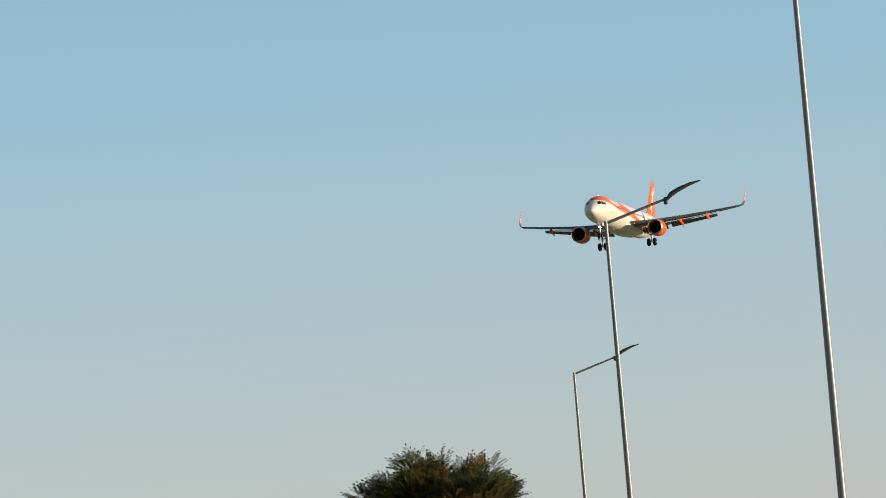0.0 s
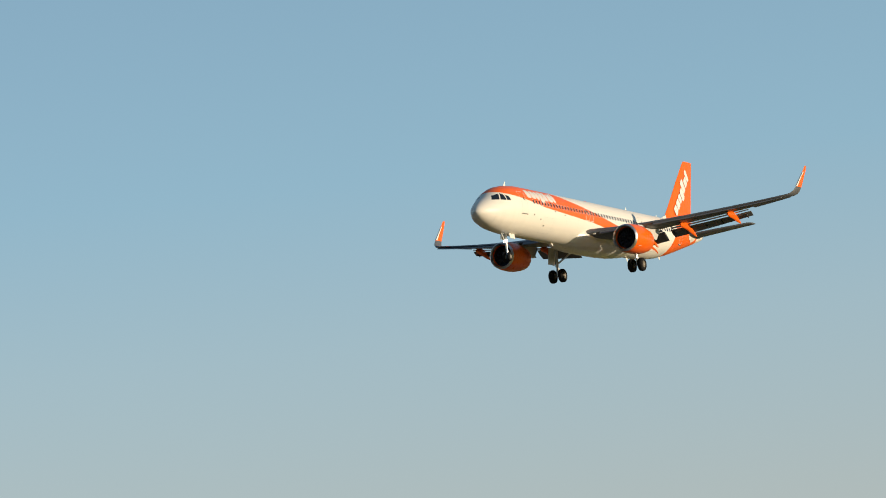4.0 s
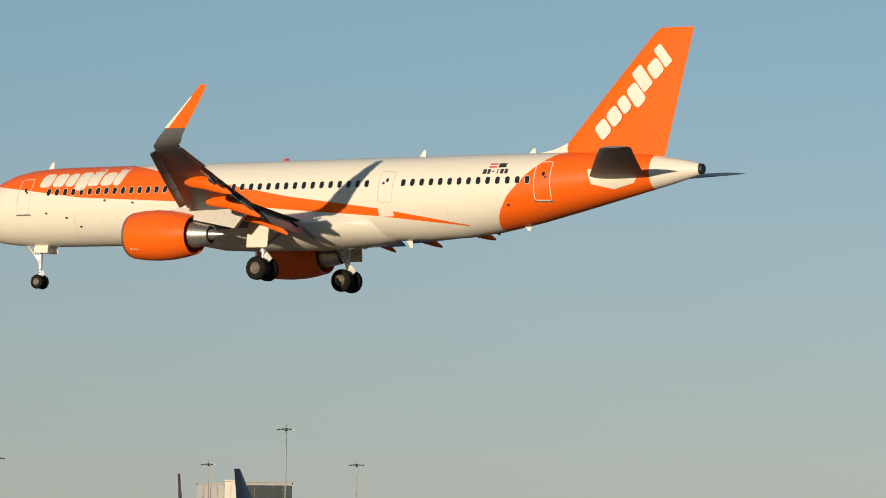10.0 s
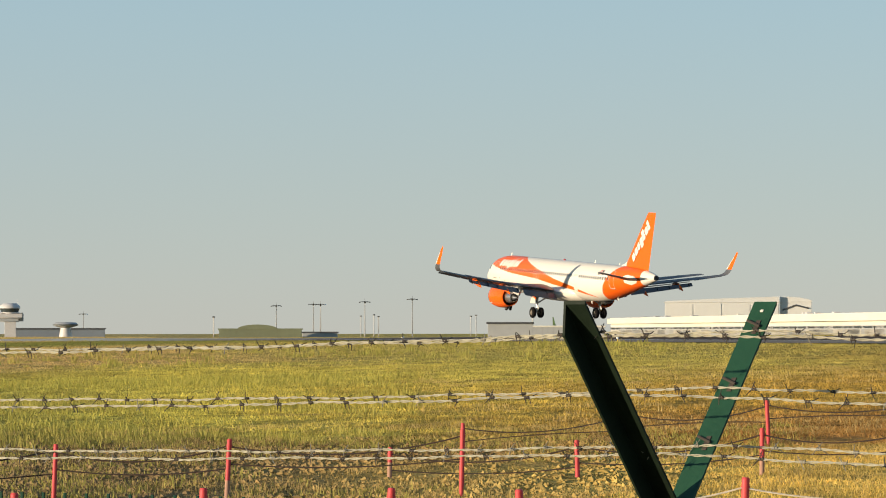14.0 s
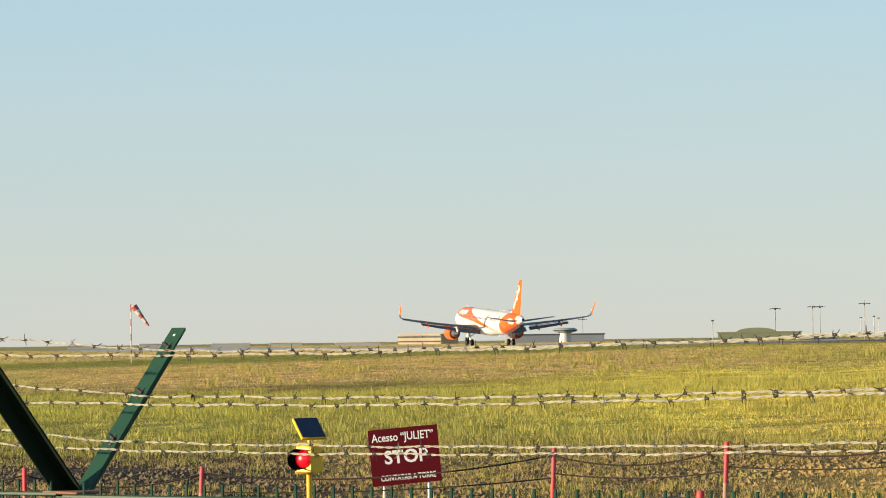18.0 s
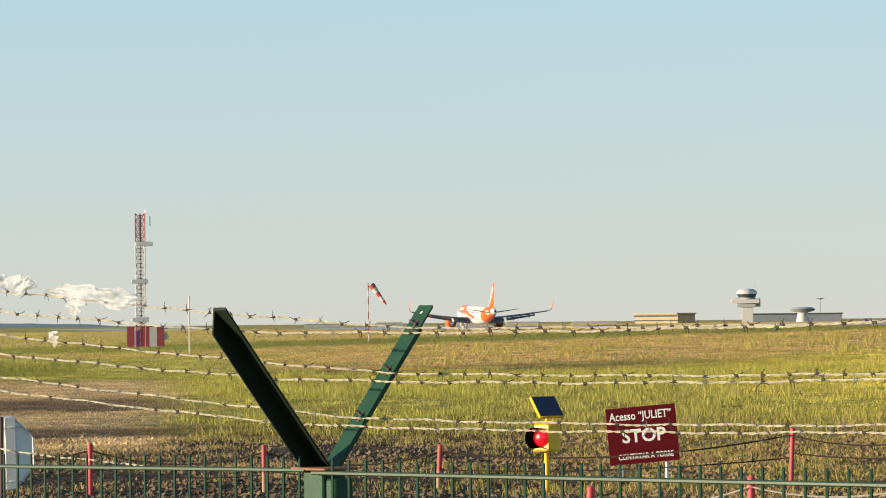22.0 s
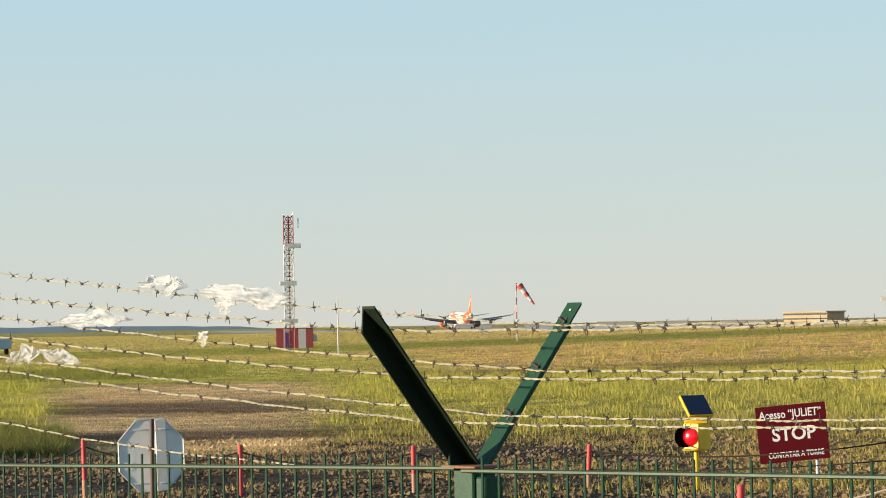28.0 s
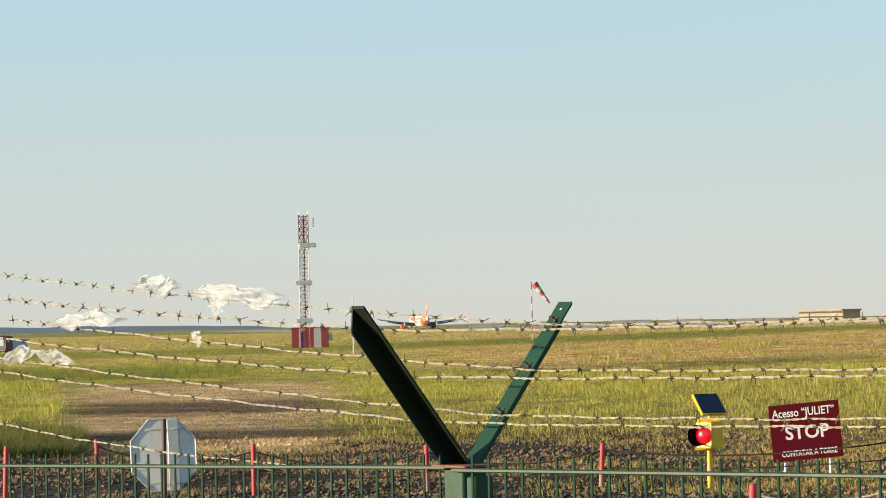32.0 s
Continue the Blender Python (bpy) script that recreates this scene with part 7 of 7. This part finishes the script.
for k, t in enumerate((52.9, 50.6, 48.0, 44.8, 41.0, 37.0, 35.6, 34.4, 58.2, 57.9, 59.9, 55.6)):
    x, y = at(t, 905)
    m = Matrix.Translation((x, y, ground_z(x, y))) @ pose(0, 0, 0, 0, 0, t + (0, 180, 20)[k % 3])
    if k:
        copy_thing(src, m)
    else:
        src.matrix_basis = m

# stand number board
gx_, gy_ = at(40.1, 880)
gz_ = ground_z(gx_, gy_)
bd = base("stand_sign", Matrix.Translation((gx_, gy_, gz_)) @ pose(0, 0, 0, 0, 0, 40.1), "yellow stand number board on a pole", "sign")
part("pole", tube((0.6, 0.2, 0), (0.6, 0.2, 9.4 - gz_), 0.2, seg=8), MAT_POLE, bd)
pb = part("plate", box((3.3, 0.2, 2.0), None, 0.05), MAT_BUS, bd, at=Matrix.Translation((0, 0, 8.4 - gz_)))
lettered(pb, "302", 1.8, 0, 0, -0.12, MAT_MARK, 0.03)

# distant hills, their haze painted as a blue-grey colour
for t0, t1, h, far in ((85.4, 97.0, 7.5, 4300), (33.0, 20.0, 20.0, 4300), (-84.0, -77.2, 26.0, 3600)):
    bm = bmesh.new()
    n = 40
    rows = [[], []]
    for k in range(n + 1):
        t = t0 + (t1 - t0) * k / n
        x, y = at(t, far)
        z = h * math.sin(math.pi * min(1, k / n * 0.96)) ** 0.7 - 2.5 + 2.2 * noise.noise((t * 1.3, far, 0)) + 0.8 * noise.noise((t * 6, far, 3))
        rows[0].append(bm.verts.new((x, y, -6)))
        rows[1].append(bm.verts.new((x * 1.02, y * 1.02, z)))
    for k in range(n):
        bm.faces.new((rows[0][k], rows[0][k + 1], rows[1][k + 1], rows[1][k]))
    bmesh.ops.recalc_face_normals(bm, faces=bm.faces)
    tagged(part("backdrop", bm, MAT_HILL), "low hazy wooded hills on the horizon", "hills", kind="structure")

# the truck by the far end and the dark hedge
MAT_MAROON = paint("dark_maroon_cab", (0.10, 0.03, 0.03), 0.5, vary=0.15, scale=2)
tx, ty = at(90.15, 450)
tk = base("airfield_truck", Matrix.Translation((tx, ty, ground_z(tx, ty))) @ pose(0, 0, 0, 0, 0, 60), "dark maroon truck with a pale blue front on the airfield", "truck")
part("cab", box((2.3, 1.5, 1.9), Matrix.Translation((0, 0, 1.35)), 0.12), MAT_MAROON, tk)
part("windscreen", box((1.5, 0.06, 1.0), Matrix.Translation((0, -0.78, 1.6)), 0.02), MAT_JET_BLUE, tk)
part("bumper", box((2.2, 0.3, 0.35), Matrix.Translation((0, -0.85, 0.6)), 0.06), MAT_TUG, tk)
for x in (-1.3, 1.3):
    part("mirror", box((0.2, 0.12, 0.5), Matrix.Translation((x, -0.6, 1.8)), 0.03), MAT_TUG, tk)
part("load_bed", box((2.2, 3.4, 1.2), Matrix.Translation((0, 2.5, 1.3)), 0.05), MAT_JET_BLUE, tk)
for x in (-0.95, 0.95):
    for y in (-0.2, 3.2):
        part("wheel", tube((x - 0.12, y, 0.38), (x + 0.12, y, 0.38), 0.38, seg=12), MAT_TYRE, tk)


# ---- the street side: lamp posts and a tree ----
MAT_LAMPPOST = paint("grey_lamp_post", (0.22, 0.21, 0.20), 0.45, 0.5, vary=0.12, scale=2)


def street_lamp(turn, far, top, head_turn, head_z):
    x, y = at(turn, far)
    g = ground_z(x, y)
    lp = base("street_lamp", Matrix.Translation((x, y, g)), "slim grey street lamp with one upswept arm", "street lamp", "street lamps")
    h = top - g
    part("pole", tube((0, 0, 0), (0, 0, h), 0.088, 0.05, 16), MAT_LAMPPOST, lp)
    part("foot_plate", box((0.35, 0.35, 0.03), Matrix.Translation((0, 0, 0.015)), 0.005), MAT_LAMPPOST, lp)
    hx, hy = at(head_turn, far)
    v = Vector((hx - x, hy - y, head_z - top))
    m = v * 0.66
    m.z *= 0.86
    part("arm", tube((0, 0, h - 0.03), (m.x, m.y, h + m.z), 0.042, 0.032, 10), MAT_LAMPPOST, lp)
    part("elbow", tube((0, 0, h - 0.08), (0, 0, h + 0.03), 0.055, seg=12), MAT_LAMPPOST, lp)
    # flat swept luminaire
    d = Vector((v.x, v.y, 0)).normalized()
    s = Vector((-d.y, d.x, 0))
    a, b = m * 0.95, v
    rings = []
    for t, w, th, bend in ((0.0, 0.05, 0.07, -0.06), (0.12, 0.10, 0.11, 0.02), (0.35, 0.13, 0.09, 0.06), (0.7, 0.12, 0.06, 0.05), (1.0, 0.05, 0.02, 0.0)):
        c = a.lerp(b, t) + Vector((0, 0, h + bend))
        rings.append([c + s * (w * q) + Vector((0, 0, th * r)) for q, r in ((-1, 0), (-0.6, 0.8), (0.6, 0.8), (1, 0), (0.6, -0.6), (-0.6, -0.6))])
    part("luminaire", loft(bmesh.new(), rings), MAT_FLOOD, lp, "dark flat luminaire")
    part("knuckle", box((0.1, 0.1, 0.2), Matrix.Translation(a + Vector((0, 0, h - 0.05))), 0.02), MAT_FLOOD, lp)


street_lamp(-74.93, 100, 8.55, -76.44, 9.45)
street_lamp(-74.24, 146, 6.68, -75.27, 7.6)
street_lamp(-78.15, 72, 11.6, -80.2, 12.4)


def leaf_material():
    m, nt, b = nodes_of("tree_leaves")
    geo = nt.nodes.new("ShaderNodeNewGeometry")
    col = ramp(nt, geo.outputs["Random Per Island"], [(0.0, (0.035, 0.055, 0.012)), (0.6, (0.075, 0.09, 0.018)), (0.9, (0.13, 0.12, 0.028)), (1.0, (0.18, 0.12, 0.03))])
    col = mix_rgb(nt, ramp(nt, noise_at(nt, 1.5, 2), [(0.52, 0.0), (0.66, 0.75)]), col, (0.27, 0.13, 0.03))
    nt.links.new(col, b.inputs["Base Color"])
    b.inputs["Roughness"].default_value = 0.55
    tr = nt.nodes.new("ShaderNodeBsdfTranslucent")
    nt.links.new(col, tr.inputs[0])
    mx = nt.nodes.new("ShaderNodeMixShader")
    mx.inputs[0].default_value = 0.3
    out = [n for n in nt.nodes if n.type == "OUTPUT_MATERIAL"][0]
    nt.links.new(b.outputs[0], mx.inputs[1])
    nt.links.new(tr.outputs[0], mx.inputs[2])
    nt.links.new(mx.outputs[0], out.inputs[0])
    return m


MAT_LEAF = leaf_material()
MAT_BARK = paint("grey_bark", (0.12, 0.09, 0.065), 0.9, vary=0.3, scale=6, bump=0.4)


def tree(turn, far, top, radius):
    rng = random.Random(5)
    x, y = at(turn, far)
    g = ground_z(x, y)
    h = top - g
    tr = base("tree", Matrix.Translation((x, y, g)), "broad leafy street tree with compound leaves", "tree")
    bm = bmesh.new()
    add_tube(bm, (0, 0, -0.2), (0.05, 0, h * 0.42), 0.16, 0.11, 12)
    tips = []
    for k in range(11):
        a = k * 2.4
        st = Vector((0.05, 0, h * (0.36 + 0.012 * k)))
        en = st + Vector((math.cos(a) * radius * rng.uniform(0.3, 0.6), math.sin(a) * radius * rng.uniform(0.3, 0.6), h * rng.uniform(0.08, 0.28)))
        mid = st.lerp(en, 0.5) + Vector((0, 0, 0.18))
        add_tube(bm, st, mid, 0.06, 0.04, 7)
        add_tube(bm, mid, en, 0.04, 0.015, 7)
        tips += [mid, en]
        for q in range(3):
            e2 = mid.lerp(en, rng.random()) + Vector((rng.gauss(0, 0.3), rng.gauss(0, 0.3), rng.uniform(0.05, 0.3)))
            add_tube(bm, mid, e2, 0.025, 0.008, 5)
            tips.append(e2)
    part("trunk", bm, MAT_BARK, tr)
    verts, faces = [], []

    def leaflet(c, d, n, ln, w):
        s = d.cross(n).normalized() * w
        i = len(verts)
        verts.extend([c, c + d * ln * 0.5 + s, c + d * ln, c + d * ln * 0.5 - s])
        faces.append((i, i + 1, i + 2, i + 3))

    # boughs: clumps over a broad dome, with gaps between them
    clumps = []
    for k in range(84):
        u, v = rng.uniform(0, 2 * math.pi), rng.uniform(-0.3, 0.98)
        q = math.sqrt(max(0.0, 1 - v * v)) if v > 0 else 1.0
        rr = rng.uniform(0.5, 0.92)
        lump = 0.86 + 0.22 * math.sin(3 * u + 1.3) + 0.14 * math.sin(7 * u + v * 4)
        clumps.append((Vector((math.cos(u) * q * radius * rr * lump, math.sin(u) * q * radius * rr * lump, h * 0.63 + v * h * 0.31 * (rr + 0.10))), rng.uniform(0.20, 0.36)))
    for c0, size in clumps:
        out = Vector((c0.x, c0.y, (c0.z - h * 0.55) * 1.3)).normalized()
        for k in range(46):
            off = (out * rng.uniform(0.2, 1.0) + Vector((rng.gauss(0, 0.6), rng.gauss(0, 0.6), rng.gauss(0, 0.5)))).normalized()
            c = c0 + off * size * rng.random() ** 0.5
            d = (off + out * 0.5 + Vector((rng.gauss(0, 0.3), rng.gauss(0, 0.3), rng.gauss(0.1, 0.25)))).normalized()
            n = Vector((rng.gauss(0, 0.5), rng.gauss(0, 0.5), 1)).normalized()
            ln = rng.uniform(0.20, 0.34)
            side = d.cross(n).normalized()
            # leaflets in pairs along a stalk that bends down at its tip
            leaflet(c, d, side, ln * 0.9, 0.006)
            for j in range(8):
                f = j / 8
                p = c + d * ln * f - Vector((0, 0, 0.22 * ln * f * f))
                for sgn in (-1, 1):
                    leaflet(p, (d * 0.5 + side * sgn - Vector((0, 0, 0.15 + 0.4 * f))).normalized(), n, rng.uniform(0.050, 0.075), 0.015)
            leaflet(c + d * ln - Vector((0, 0, 0.22 * ln)), (d - Vector((0, 0, 0.5))).normalized(), n, 0.06, 0.015)
    me = bpy.data.meshes.new("crown")
    me.from_pydata(verts, [], faces)
    me.materials.append(MAT_LEAF)
    cr = new("crown", me)
    cr.parent = tr
    cr["label"] = "crown of feathered green and rusty leaves"


tree(-72.15, 60, 1.62, 1.62)


# ---- a gull gliding by below the airliner ----
MAT_PLUME = paint("dark_plumage", (0.05, 0.045, 0.04), 0.8, vary=0.3, scale=8)


def bird():
    b = base("bird", Matrix(), "small dark bird gliding with spread wings", "bird")
    body = revolve([(-0.19, 0.01), (-0.15, 0.035), (-0.06, 0.055), (0.06, 0.05), (0.16, 0.025), (0.24, 0.012)], seg=10)
    part("body", body, MAT_PLUME, b)
    for side in (-1, 1):
        rings = []
        for l, le, c, u in ((0.03, -0.07, 0.17, 0.02), (0.17, -0.11, 0.15, 0.06), (0.32, -0.06, 0.11, 0.05), (0.46, 0.03, 0.04, 0.0)):
            rings.append([Vector((le + x, side * l, u + z)) for x, z in foil(c, 0.12, 4)])
        part("bird_wing", loft(bmesh.new(), rings), MAT_PLUME, b)
    tail = [[Vector((x, w, u)) for w, u in ((-h, 0.0), (0, 0.012), (h, 0.0), (0, -0.008))] for x, h in ((0.16, 0.03), (0.34, 0.07))]
    part("bird_tail", loft(bmesh.new(), tail), MAT_PLUME, b)
    return b


BIRD = bird()


# ---- what moves ----
def motions():
    # seconds, place of the airliner's middle, bank, nose-up angle and heading
    walk(AIRLINER, [(t, pose(x, y, z, bank, up, turn)) for t, x, y, z, bank, up, turn in (
        (0, 540.78, 142.49, 47.90, 0.45, 1.57, 1.83),
        (0.5, 508.28, 143.35, 46.22, 0.45, 1.57, 1.83),
        (1, 475.73, 143.89, 44.46, 0.45, 1.57, 1.83),
        (1.5, 444.44, 144.71, 43.17, 0.49, 1.73, 1.78),
        (2, 413.06, 145.33, 41.90, 0.54, 1.89, 1.74),
        (2.5, 381.72, 146.05, 40.56, 0.58, 2.05, 1.70),
        (3, 350.43, 143.72, 39.17, 0.63, 2.21, 1.66),
        (3.5, 317.95, 143.75, 37.48, 0.58, 2.08, 1.58),
        (5.5, 185.22, 145.38, 30.37, 0.37, 1.55, 1.24),
        (6, 152.89, 146.02, 28.72, 0.39, 1.40, 1.12),
        (6.5, 120.02, 147.01, 27.02, 0.20, 1.30, 1.12),
        (7, 88.14, 147.96, 25.64, -0.22, 1.42, 0.99),
        (7.5, 56.13, 148.45, 24.41, -0.32, 1.44, 0.87),
        (8, 23.63, 149.59, 23.07, 0.09, 1.28, 0.90),
        (8.5, -9.24, 151.03, 21.43, 0.60, 1.49, 1.02),
        (9, -41.52, 151.81, 20.26, 0.51, 1.18, 1.04),
        (9.5, -73.98, 152.34, 19.12, -0.41, 1.19, 1.02),
        (10, -106.67, 153.32, 17.57, -0.73, 1.12, 0.92),
        (10.5, -140.70, 154.58, 16.00, -0.10, 1.35, 0.93),
        (11, -174.14, 154.58, 14.39, 0.15, 1.83, 0.94),
        (11.5, -209.07, 155.45, 12.82, 0.13, 2.25, 1.10),
        (12, -241.80, 155.01, 10.90, 0.08, 2.66, 1.24),
        (12.5, -278.45, 156.53, 9.83, -0.22, 2.98, 1.38),
        (13, -313.05, 157.03, 8.48, -0.35, 3.11, 1.51),
        (13.5, -346.70, 156.80, 7.17, -0.47, 3.18, 1.62),
        (14, -380.47, 156.55, 5.83, -0.60, 3.19, 1.72),
        (14.5, -413.24, 156.21, 5.49, -0.52, 3.12, 1.64),
        (15, -448.49, 155.80, 5.07, -0.44, 3.04, 1.56),
        (15.5, -474.36, 153.68, 4.08, -0.36, 2.96, 1.48),
        (17.5, -610.92, 154.45, 2.98, -0.04, 2.66, 1.15),
        (18, -642.21, 154.14, 3.08, 0.04, 2.58, 1.07),
        (19, -705.58, 153.77, 2.21, 0.06, 2.20, 1.03),
        (20, -768.19, 152.95, 1.81, 0.07, 1.70, 0.99),
        (21, -830.06, 152.42, 1.87, 0.08, 1.20, 0.94),
        (22, -889.20, 151.43, 1.53, 0.10, 1.00, 0.90),
        (23, -958.71, 152.89, 1.93, 0.07, 0.80, 0.75),
        (25, -1097.00, 156.42, 2.63, 0.02, 0.70, 0.68),
        (28, -1268.00, 158.82, 1.78, 0.00, 0.80, 1.50),
        (30, -1370.00, 159.44, 1.57, 0.00, 0.80, 1.80),
        (31, -1415.00, 159.47, 1.28, 0.00, 0.80, 1.90),
        (32, -1455.00, 159.39, 0.96, 0.00, 0.80, 2.00),
    )])

    # the loose film flutters a little about its wire
    for rag, seed in RAGS:
        still = rag.matrix_basis.translation.copy()
        rows = []
        for k in range(65):
            t = k * 0.5
            sway = 9 * math.sin(t * 2.3 + seed) + 5 * math.sin(t * 5.1 + 2 * seed)
            rows.append((t, Matrix.Translation(still) @ Matrix.Rotation(radians(sway), 4, ALONG)))
        walk(rag, rows)
    # the bird crosses from the runway towards the approach
    rows = []
    for t in (0, 4, 6, 7, 7.5, 8, 8.5, 9, 10, 14, 20, 26, 32):
        rows.append((t, pose(48.3 + 9.4 * (t - 8), 194.0, 18.85 + 0.25 * (t - 8), 38 + 3 * math.sin(t * 3), -3, 170)))
    walk(BIRD, rows)


motions()
